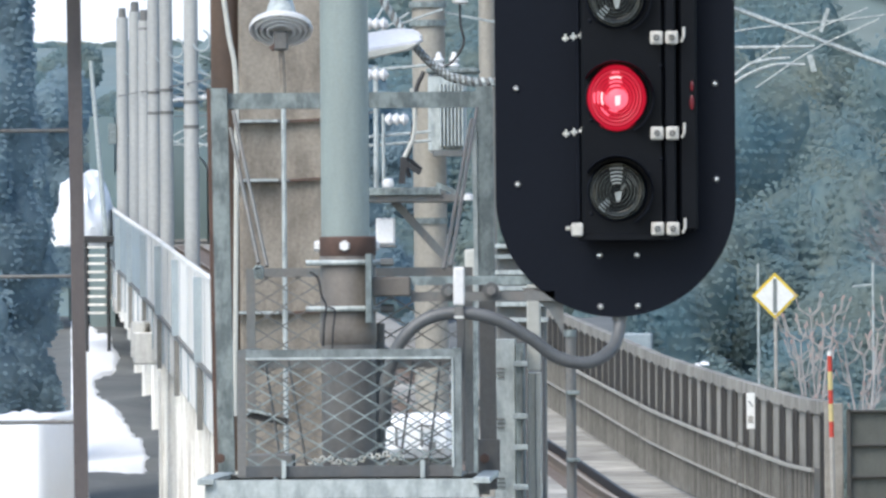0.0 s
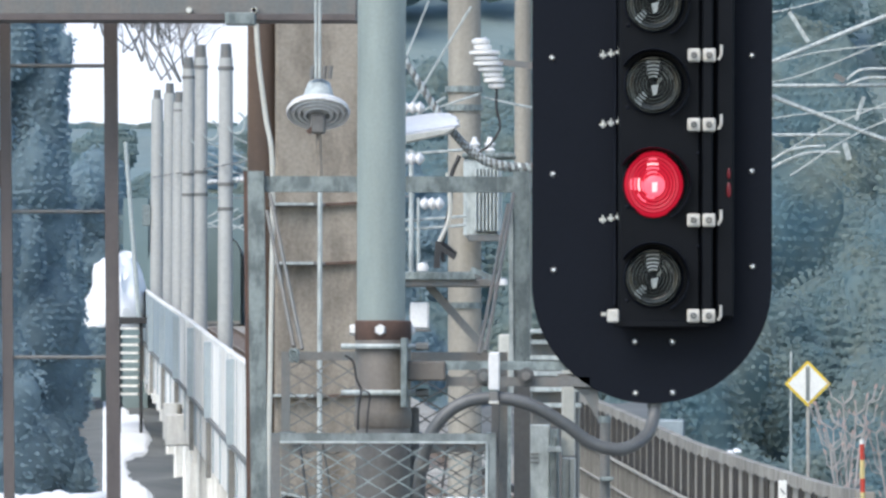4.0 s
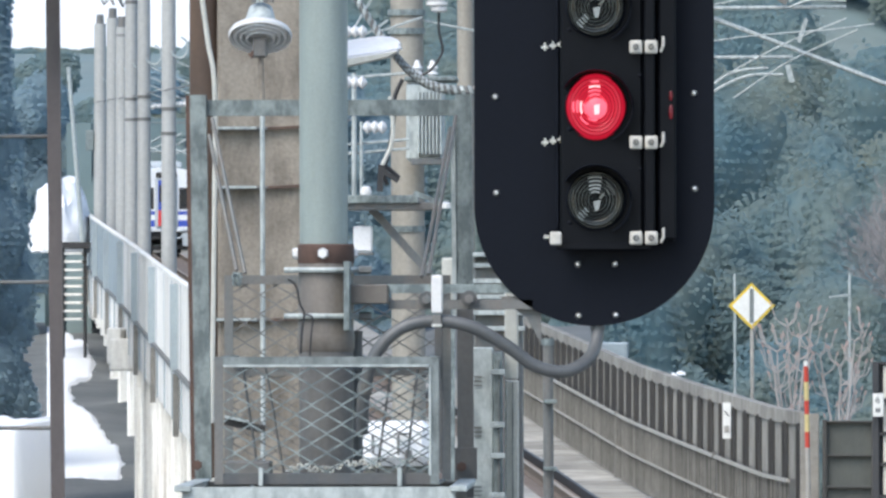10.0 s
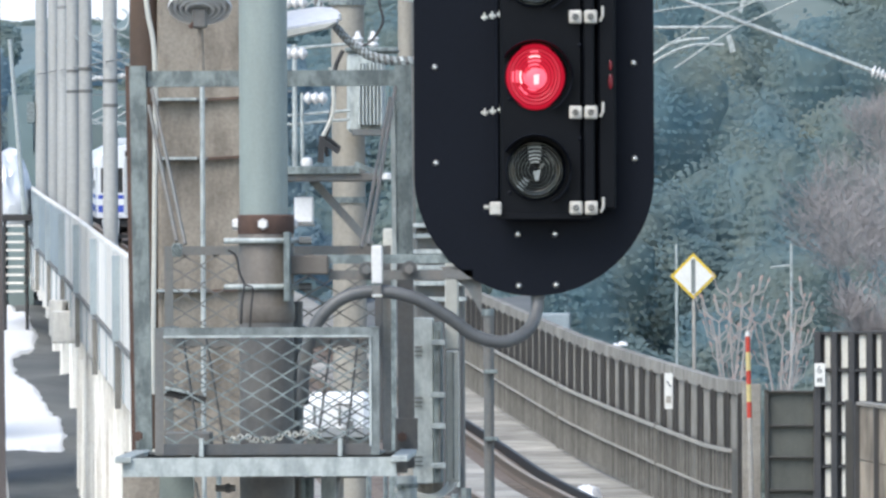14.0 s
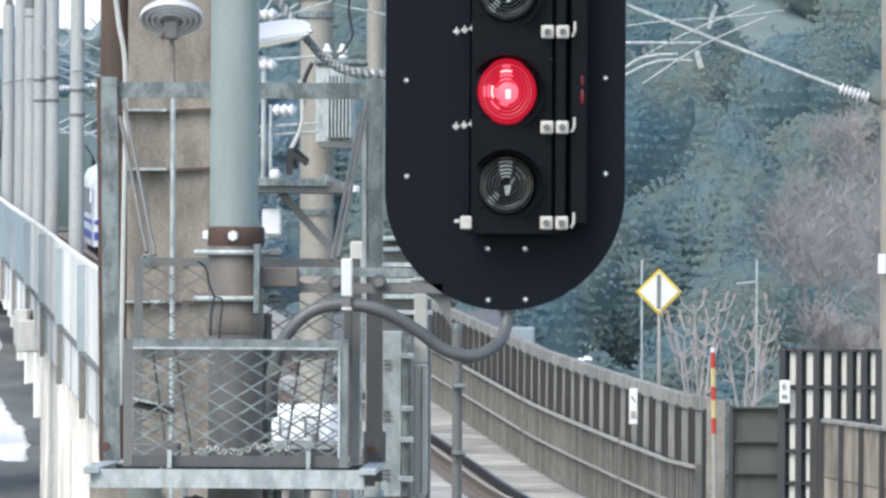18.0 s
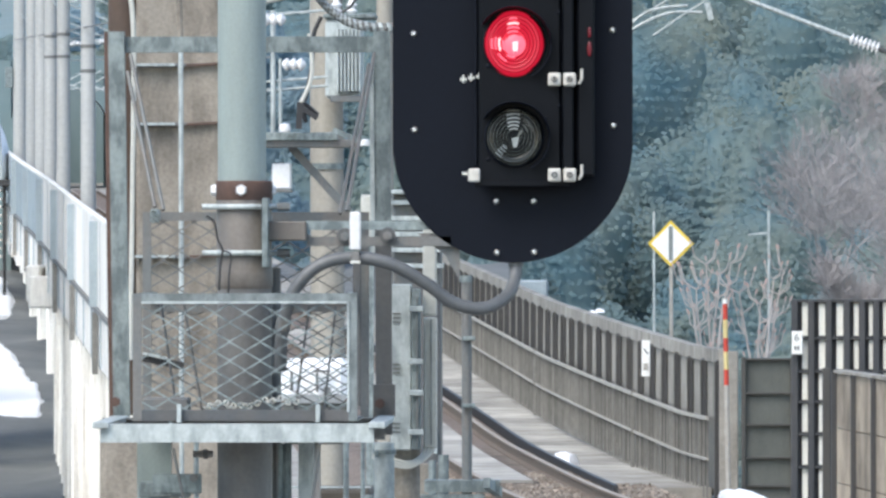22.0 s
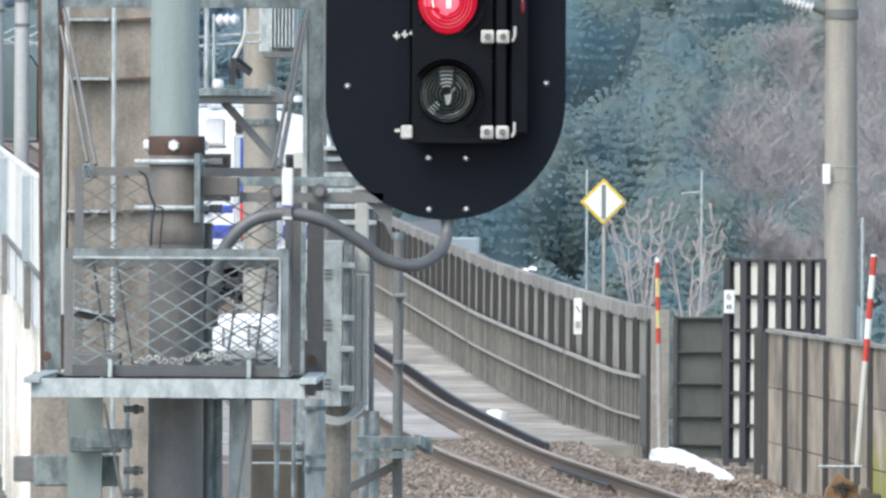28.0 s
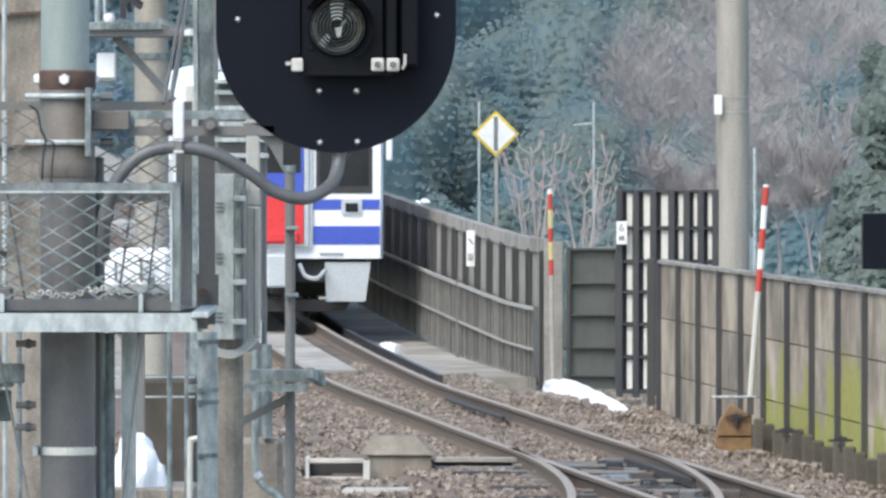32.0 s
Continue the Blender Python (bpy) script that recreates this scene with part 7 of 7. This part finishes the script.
part("plate", box(wx - 0.05, wx + 0.05, 121.0, 121.02, wz - 0.215, wz + 0.215, 0.004), SIGN_WHITE, ws)
part("mark", bar((wx - 0.025, 120.995, wz + 0.12), (wx + 0.025, 120.995, wz + 0.05), 0.004, 0.015), SIGN_GREY, ws)
part("mark", box(wx - 0.03, wx + 0.03, 120.99, 120.998, wz - 0.14, wz - 0.06, 0.002), BARRIER_RAIL, ws)
lone("distant_hut", box(-3.5263, -2.2766, 330, 333, -8, 1.3259, 0.05), PARAPET_BLUE_GREY, "pale blue-grey hut beyond the barrier", "hut")
for k, (x, y, z) in enumerate((((-0.3929, 165, 1.4729)), ((0.1217, 165, 1.2524)), ((-0.2918, 165, 1.5648)))):
    heap((x, y, z - 0.1), (0.08 if k != 1 else 0.035, 0.1, 0.12 if k == 0 else 0.06), 30 + k, name="snow_clump", label="small bright clump of snow on a shrub top")

lone("rear_pier", box(-1.5878, -1.4221, 31, 31.4, -0.42, 2.0649, 0.02), COLUMN, "stained brown concrete pier behind the platform leg", "pier")

x, z = -0.5725, -0.269
nb = thing("second_point_box", (x, 80, -0.4), "low beige box with frost-white lid edge by the turnout", "point machine")
part("case", box(-0.7641, -0.274, 79.8, 80.4, -0.4, -0.2468, 0.01), POINT_BOX, nb)
part("lid", box(-0.7908, -0.2473, 79.75, 80.45, -0.2468 + 0.001, -0.1844, 0.02), DECK, nb)
for k in range(9):
    u = 1290 + k * 14
    y = (EYE + 0.24) * 17956 / (824 + k * 5 - 230)
    heap(((u - 784) * y / 17956, y, -0.26), (0.05, 0.25, 0.028), 200 + k, label="thin strip of old snow beside the rail")


# ---- diesel railcar: built at the origin with its nose at y = 0, running towards -y ----
def car_section(inset=0.0, z0=0.88):
    w = 1.41 - inset
    pts = [(-w, z0), (w, z0), (w + 0.0, 1.2), (w, 2.4), (w - 0.06, 2.85), (w - 0.22, 3.14), (w - 0.55, 3.32), (0.35, 3.42), (-0.35, 3.42), (-w + 0.55, 3.32), (-w + 0.22, 3.14), (-w + 0.06, 2.85), (-w, 2.4)]
    return pts


def loft(sections):
    bm = bmesh.new()
    rings = [[bm.verts.new((x, y, z)) for x, z in sec] for y, sec in sections]
    n = len(rings[0])
    for a, b in zip(rings, rings[1:]):
        for k in range(n):
            bm.faces.new((a[k], a[(k + 1) % n], b[(k + 1) % n], b[k]))
    bm.faces.new(rings[0][::-1]), bm.faces.new(rings[-1])
    bmesh.ops.recalc_face_normals(bm, faces=bm.faces)
    return bm


def make_car(front):
    car = thing("railcar", (0, 0, 0), "white diesel railcar with blue stripes and a red end door", "train")
    part("body", loft([(0.0, car_section(0.04)), (0.10, car_section()), (17.9, car_section()), (18.0, car_section(0.04))]), BODY_WHITE, car, smooth=True)
    for z0, z1 in ((1.07, 1.32), (1.54, 1.68)):
        for x in (-1.416, 1.41):
            part("side_stripe", box(x, x + 0.006, 0.12, 17.88, z0, z1), BODY_BLUE, car)
        for s in (-1, 1):
            xs = sorted((s * 0.46, s * 1.36))
            part("front_stripe", box(xs[0], xs[1], -0.006, 0.0, z0, z1), BODY_BLUE, car)
    # gangway door: blue above, red below
    part("door_surround", box(-0.44, 0.44, -0.07, -0.002, 1.0, 2.98, 0.05), BODY_GREY, car)
    door = part("end_door", box(-0.33, 0.33, -0.09, -0.072, 1.72, 2.92, 0.008), BODY_BLUE, car, "blue upper end door")
    part("door_window", box(-0.29, 0.29, -0.094, -0.091, 2.04, 2.72, 0.002), GLASS, door)
    part("end_door_lower", box(-0.33, 0.33, -0.093, -0.072, 1.08, 1.72, 0.008), BODY_RED, car, "red lower end door")
    part("door_step", box(-0.26, 0.26, -0.14, -0.094, 1.10, 1.24, 0.02), BODY_RED, car)
    for s in (-1, 1):
        xs = sorted((s * 0.50, s * 1.26))
        win = part("cab_window_frame", box(xs[0], xs[1], -0.012, -0.001, 1.76, 2.62, 0.004), UNDER, car)
        part("cab_window", box(xs[0] + 0.05, xs[1] - 0.05, -0.018, -0.013, 1.86, 2.56, 0.002), GLASS, win)
        part("wiper", rod((s * 0.6, -0.022, 1.86), (s * 0.98, -0.022, 2.3), 0.009, n=5), UNDER, win)
        ta = part("tail_light", box(s * 0.98 - 0.14, s * 0.98 + 0.14, -0.03, -0.007, 1.47, 1.68, 0.02), BODY_GREY, car)
        part("lamp_glass", box(s * 0.98 - 0.085, s * 0.98 + 0.085, -0.036, -0.031, 1.51, 1.63, 0.01), GLASS, ta)
        part("grip", box(s * 0.70 - 0.16, s * 0.70 + 0.16, -0.035, -0.01, 0.94, 0.97, 0.006), BODY_GREY, car)
        part("mirror", box(s * 1.48 - 0.03, s * 1.48 + 0.05, -0.05, 0.05, 2.2, 2.6, 0.02), BODY_WHITE, car)
        bm = prism([(s * 0.62, 0.83), (s * 1.24, 0.83), (s * 1.17, 0.30), (s * 0.64, 0.30)], 0.05, 0.10)
        part("skirt", bm, BODY_GREY, car)
        part("head_light", box(s * 0.30 - 0.11, s * 0.30 + 0.11, -0.03, 0.0, 3.02, 3.20, 0.02), GLASS, car)
    part("destination_box", box(-0.42, 0.42, -0.04, -0.002, 3.0, 3.22, 0.02), UNDER, car)
    part("underframe", box(-1.2, 1.2, 0.15, 17.85, 0.55, 0.88, 0.02), UNDER, car)
    part("coupler", box(-0.18, 0.2, -0.45, 0.1, 0.50, 0.95, 0.03), BODY_GREY, car)
    part("coupler_shank", box(-0.12, 0.12, -0.2, 0.8, 0.4, 0.62, 0.02), UNDER, car)
    part("air_hose", tube(smooth_path([(0.28, -0.05, 0.8), (0.34, -0.2, 0.66), (0.5, -0.22, 0.62), (0.62, 0.0, 0.72)], 5), 0.03, 6), BODY_GREY, car)
    part("snow_plough", prism([(-0.9, 0.16), (0.9, 0.16), (1.0, 0.32), (-1.0, 0.32)], 0.25, 0.3), UNDER, car)
    for x in (-1.417, 1.411):
        for k in range(7):
            part("side_window", box(x, x + 0.006, 2.6 + k * 1.9, 4.0 + k * 1.9, 1.85, 2.6), GLASS, car)
        for y in (0.9, 15.9):
            part("side_door", box(x, x + 0.006, y, y + 1.0, 0.95, 2.75), BODY_GREY, car)
    for k in range(2):
        part("roof_unit", box(-0.7, 0.7, 4.5 + k * 6, 7.0 + k * 6, 3.40, 3.62, 0.05), BODY_GREY, car)
    for yb in (2.2, 4.3, 13.7, 15.8):
        part("axle", rod((-0.55, yb, 0.40), (0.55, yb, 0.40), 0.07, n=8), UNDER, car)
        for s in (-1, 1):
            part("wheel", rod((s * 0.50, yb, 0.40), (s * 0.62, yb, 0.40), 0.40, n=20), UNDER, car)
    for yb in (3.25, 14.75):
        part("bogie_frame", box(-0.95, 0.95, yb - 1.5, yb + 1.5, 0.32, 0.60, 0.03), UNDER, car)
    return car


lead_car = make_car(True)

TRAIN_Y = spline([(0, 500.0), (7, 437.0), (13, 366.0), (16, 330.0), (20, 281.0), (24, 233.0), (27, 197.0), (29.2, 171.0), (31, 149.0), (32, 136.9)])


def car_pose(y):
    """Stand a car on the rails with its nose at y."""
    back = y + 17.5
    a = Vector((track_x(y), y, track_z(y)))
    b = Vector((track_x(back), back, track_z(back)))
    d = b - a
    return pose(a.x, a.y, a.z + 0.001, math.degrees(math.atan2(d.z, math.hypot(d.x, d.y))), 0, math.degrees(math.atan2(-d.x, d.y)))


def motions():
    times = [0, 2, 4, 6, 7, 8, 10, 12, 13, 14, 16, 18, 20, 22, 24, 25, 26, 27, 27.5, 28, 28.5, 29, 29.5, 30, 30.5, 31, 31.5, 32]
    walk(lead_car, [(t, car_pose(TRAIN_Y(t))) for t in times])


# ---- bare shrubs and trees ----
def limbs(base, height, rng, spread=0.5, levels=4, first=6, thick=0.03):
    """Branch segments (a, b, radius a, radius b) of a bare tree."""
    out = []

    def grow(p, d, length, r, level):
        steps = 3
        for k in range(steps):
            d = (d + Vector((rng.gauss(0, 0.12), rng.gauss(0, 0.12), 0.06))).normalized()
            q = p + d * (length / steps)
            r2 = r * 0.82
            out.append((p, q, r, r2))
            p, r = q, r2
            if level > 0 and k > 0:
                for _ in range(2):
                    nd = (d + Vector((rng.gauss(0, spread), rng.gauss(0, spread), abs(rng.gauss(0.1, 0.25))))).normalized()
                    grow(p, nd, length * rng.uniform(0.5, 0.75), r * 0.6, level - 1)
    for _ in range(first):
        d = Vector((rng.gauss(0, spread * 0.7), rng.gauss(0, spread * 0.7), 1)).normalized()
        grow(Vector(base), d, height * rng.uniform(0.35, 0.55), thick * rng.uniform(0.6, 1.0), levels)
    return out


def limb_mesh(name, segs, material, n=4):
    vs, fs = [], []
    for a, b, r1, r2 in segs:
        d = (b - a).normalized()
        s = d.cross(Vector((0.3, 0.9, 0.2))).normalized()
        u = s.cross(d)
        k = len(vs)
        for p, r in ((a, r1), (b, r2)):
            for i in range(n):
                an = 2 * math.pi * i / n
                q = p + (s * math.cos(an) + u * math.sin(an)) * r
                vs.append((q.x, q.y, q.z))
        fs += [(k + i, k + (i + 1) % n, k + n + (i + 1) % n, k + n + i) for i in range(n)]
    me = bpy.data.meshes.new(name)
    me.from_pydata(vs, [], fs)
    me.materials.append(material)
    return me


rng = random.Random(12)
BUD = mat("reddish_buds", (0.42, 0.30, 0.27), (0.52, 0.42, 0.38), 0.8, 0.0, 8, 40, 0.5, 0.0)
for (x, stems) in ((1.30, ((-0.22, 1.95), (-0.05, 2.30), (0.10, 2.15), (0.27, 2.32), (-0.33, 2.0))), (1.98, ((-0.28, 1.9), (-0.02, 1.75), (0.20, 2.1), (0.34, 2.2)))):
    sh = thing("bare_shrub", (x, 142, -1.0), "leafless pale shrub with reddish buds behind the barrier", "shrub", "bare shrubs")
    thick_, thin_, buds = [], [], []
    for lean, top in stems:
        tip = Vector((x + lean, 142 + rng.uniform(-0.3, 0.3), top))
        root = Vector((x + lean * 0.12, 142, -1.0))
        way = [root.lerp(tip, f) + Vector((-lean * 0.5 * math.sin(f * math.pi) * 0.6 + rng.uniform(-0.03, 0.03), 0, 0)) for f in (0, 0.3, 0.5, 0.65, 0.8, 0.9, 1.0)]
        rad = (0.04, 0.032, 0.025, 0.019, 0.015, 0.012, 0.009)
        for k in range(6):
            thick_.append((way[k], way[k + 1], rad[k], rad[k + 1]))
        for k in (3, 4, 5, 6):
            for _ in range(3):
                side = Vector((rng.choice((-1, 1)) * rng.uniform(0.06, 0.22), rng.uniform(-0.1, 0.1), rng.uniform(0.16, 0.36)))
                mid = way[k] + side * 0.5 + Vector((side.x * 0.25, 0, -0.04))
                end = way[k] + side
                thin_ += [(way[k], mid, 0.010, 0.008), (mid, end, 0.008, 0.006)]
                buds.append((end, end + Vector((side.x * 0.12, 0, 0.06)), 0.016, 0.006))
    for name, segs, m in (("stem", thick_, TWIG), ("crown", thin_, TWIG), ("bud_growth", buds, BUD)):
        ob = new(name, limb_mesh(name, segs, m, 5))
        ob.parent, ob.location = sh, -sh.location
        tagged(ob, kind="stuff" if name == "bud_growth" else "")

# bare winter trees on the right slope: fine twig haze over real limbs
def bare_tree(x, y, z, h, seed, label="leafless greyish-pink winter tree on the slope", stout=1.0):
    r2 = random.Random(seed)
    t = thing("bare_tree", (x, y, z), label, "tree", "bare winter trees")
    segs = limbs((x, y, z), h, r2, 0.7, 4 if stout < 2 else 3, 2, 0.07 * stout)
    ob = new("trunk", limb_mesh("trunk", [s for s in segs if s[2] > 0.009 * stout], TWIG_FAR, 3))
    ob.parent, ob.location = t, -t.location
    fine = []
    tips = [s for s in segs if s[2] < 0.02 * stout]
    for a, b, _, _ in tips:
        for _ in range(1):
            d = ((b - a).normalized() + Vector((r2.gauss(0, 0.6), r2.gauss(0, 0.6), r2.gauss(0.25, 0.4)))).normalized()
            fine.append((b, b + d * r2.uniform(0.25, 0.8), 0.0085 * stout, 0.005 * stout))
    ob = new("crown", limb_mesh("crown", fine, TWIG_FAR, 3))
    ob.parent, ob.location = t, -t.location
    return t


for k, (u, v, y, h) in enumerate(((1215, 420, 300, 6.3), (1275, 400, 312, 6.6), (1170, 340, 335, 4.6), (1340, 430, 282, 7.6), (1400, 410, 292, 8.0), (1465, 430, 272, 7.4), (1525, 410, 284, 8.2), (1580, 430, 266, 7.4),
                                  (1235, 190, 345, 4.6), (1325, 170, 345, 5.0), (1430, 140, 350, 5.4), (1520, 120, 350, 5.4), (1380, 500, 240, 3.4), (1445, 510, 232, 3.2), (1210, 440, 262, 2.4))):
    x = (u - 784) * y / 17956
    bare_tree(x, y, EYE + (230 - v) * y / 17956, h, 50 + k)
bank = sheet("right_bank", span(4, 40, 26), span(150, 470, 30), lambda x, y: -7 + max(0, (x - 0.012 * y)) * 0.75 + max(0, y - 200) * 0.012 + 0.5 * noise.noise((x / 3, y / 12, 2)), HILL_HAZED, "wooded slope to the right of the line", "slope")


r3 = random.Random(91)
bushes = []
for _ in range(120):
    y = r3.uniform(200, 440)
    a = r3.uniform(0.006, 0.058)
    x = a * y
    z = -7 + max(0, (x - 0.012 * y)) * 0.75 + max(0, y - 200) * 0.012
    bushes.append((x, y, z + 0.7, r3.uniform(1.0, 2.0), r3.uniform(1.2, 2.4)))
crowns_of("bushes", bushes, LEAF_HAZED, "hazy evergreen undergrowth on the right slope", 0.08, 1300, 17, kept=0.15)


def cedar(x, y, z, h, r, seed, material, label, taper=0.8):
    t = thing("cedar_tree", (x, y, z), label, "tree", "cedar trees")
    part("trunk", rod((x, y, z), (x, y, z + h * 0.9), h * 0.02, 0.02, 8), BARK, t)
    r2 = random.Random(seed)
    crown = []
    for k in range(16):
        f = k / 15
        rr = r * (1.05 - f) ** taper
        for _ in range(3 if f < 0.8 else 1):
            a = r2.uniform(0, 6.28)
            crown.append((x + math.cos(a) * rr * 0.55, y + math.sin(a) * rr * 0.55, z + h * (0.12 + 0.86 * f), max(rr * 0.55, 0.3), h * 0.085))
    ob = crowns_of("crown", crown, material, "", 0.06, 900, seed, parent=t, kept=0.3)
    return t


for k, (u, v, y, h, r) in enumerate(((1555, 520, 175, 4.6, 1.1), (1505, 520, 190, 2.6, 0.9), (1610, 520, 165, 5.5, 1.3))):
    x = (u - 784) * y / 17956
    cedar(x, y, EYE + (230 - v) * y / 17956 - 0.5, h, r, 70 + k, LEAF_NEAR_HAZED, "haze-paled green cedar beside the line")

bank_z = lambda x, y: -6.2 + max(0, y - 280) * 0.045 + 0.35 * noise.noise((x / 2.5, y / 8, 7))
# ---- left valley: haze-tinted cedars, snow bank, stair, distant snow slope ----
for k, (u, v, y, h, r) in enumerate(((-550, 520, 300, 21.0, 2.9), (-488, 500, 318, 19.5, 2.0), (-520, 500, 326, 20.5, 2.2), (-470, 420, 330, 9.5, 1.7), (-645, 520, 290, 18, 3.2), (-455, 350, 350, 6.5, 1.5))):
    x = (u - 784) * y / 17956
    g = bank_z(x, y) - 0.3
    cedar(x, y, g, EYE + (230 - v) * y / 17956 + h - g, r, 90 + k, LEAF_VALLEY_HAZED, "tall haze-tinted cedar in the valley", 0.42)
sheet("valley_bank", span(-34, -4.6, 40), span(262, 455, 40), lambda x, y: bank_z(x, y), GROUND, "dark ground sloping up beyond the viaduct", "slope")


r5 = random.Random(52)
brush = []
for k in range(90):
    x, z = tcx + r5.uniform(-13, 12), r5.uniform(-5, tz + 6.5)
    if abs(x - tcx) < 4.0 and z < tz + 5.6:
        continue
    brush.append((x, TY + r5.uniform(0.5, 3.5) + (1.5 if abs(x - tcx) < 4.6 else 0), z, r5.uniform(1.3, 2.0), r5.uniform(1.2, 2.2)))
crowns_of("portal_bush", brush, LEAF_VALLEY_HAZED, "hazy bushes round the tunnel mouth", 0.08, 900, 33, kept=0.3)
snow_edge = spline([(318, -0.0640), (340, -0.0574), (356, -0.0569), (365, -0.0578), (380, -0.0598), (396, -0.0617), (403, -0.0618), (410, -0.0600), (420, -0.0597), (430, -0.0601), (440, -0.0615), (450, -0.0632)])
vs, fs, nx, ny = [], [], 90, 110
for j in range(ny):
    y = 318 + 132 * j / (ny - 1)
    for i in range(nx):
        a = -0.074 + 0.0175 * i / (nx - 1)
        x = a * y
        wob = 0.00045 * noise.noise((x * 1.3, y * 0.35, 4)) + 0.0002 * noise.noise((x * 4, y * 1.1, 2))
        m = min(snow_edge(y) + wob - a, 0.004)
        if a < -0.0642:
            m = min(m, (374 + 60 * wob * 1000 / 60 - y) * 0.0004)
        else:
            m = min(m, (y - 342 - 4000 * wob) * 0.0004)
        vs.append((x, y, bank_z(x, y) + max(-0.12, min(0.10, m * 300))))
fs = [(j * nx + i, j * nx + i + 1, (j + 1) * nx + i + 1, (j + 1) * nx + i) for j in range(ny - 1) for i in range(nx - 1)]
me = bpy.data.meshes.new("snow_bank")
me.from_pydata(vs, [], fs)
me.materials.append(SNOW)
for p in me.polygons:
    p.use_smooth = True
tagged(new("snow_bank", me), "patchy white snow bank below the viaduct", "snow", kind="structure")
st = thing("stair_tower", (-25.8206, 420, -6), "dark steel stair with snowy white treads", "stair")
sx0, sx1 = -26.2476, -25.4056
for k in range(9):
    z = 4.7402 - k * 0.34
    part("tread", box(sx0, sx1 - 0.1, 419.6, 420.6, z - 0.10, z, 0.01), PARAPET, st)
for x in (sx0 - 0.06, sx1):
    part("stringer", box(x - 0.05, x + 0.05, 419.7, 420.4, -6, 4.8805, 0.01), UNDER, st)
part("landing", box(sx0 - 0.4, sx1 + 0.3, 419.5, 421, 4.8805, 5.1612, 0.02), UNDER, st)
lone("leaning_pole", rod(((-24.2877, 400, 5.0426)), ((-24.8403, 400, 11.9467)), 0.10, 0.08, 10), GALV_PALE, "pale leaning pole in the valley", "pole")
heap((-26.7758, 425, 5.1894), (1.25, 2.5, 2.7), 61, label="tall bright snow mound in the valley")
sheet("snow_slope", span(-120, -18, 40), span(850, 1400, 20), lambda x, y: 14 + (y - 850) * 0.14 - max(0, x + 45) * 0.22 + 2.5 * noise.noise((x / 15, y / 40, 9)), SNOW, "bright open snow slope far behind", "snow")
rng = random.Random(44)
for k in range(30):
    a = -0.0690 + 0.00095 * (k % 16)
    foot = 0.0352 + 0.003 * (k // 16) + (a + 0.066) * -0.68 + rng.uniform(-0.0008, 0.0008)
    y = rng.uniform(838, 846)
    bare_tree(a * y, y, EYE + foot * y, rng.uniform(8, 13), 120 + k, "leafless tree against the far snow slope", 2.2)


def shoulder(x, y):
    edge = min(1, max(0, (-17.35 - x) / 0.5), max(0, (x + 27) / 0.5), max(0, (y - 262) / 2), max(0, (286 - y) / 2))
    return -8.4 + edge * (7.75 + 0.28 * noise.noise((x * 0.9, y * 0.3, 6)) + 0.12 * noise.noise((x * 3, y, 6)))


sheet("snow_shoulder", span(-27.2, -17.2, 60), span(261, 287, 14), shoulder, SNOW, "deep white snow on the shoulder of the slope", "snow")
motions()
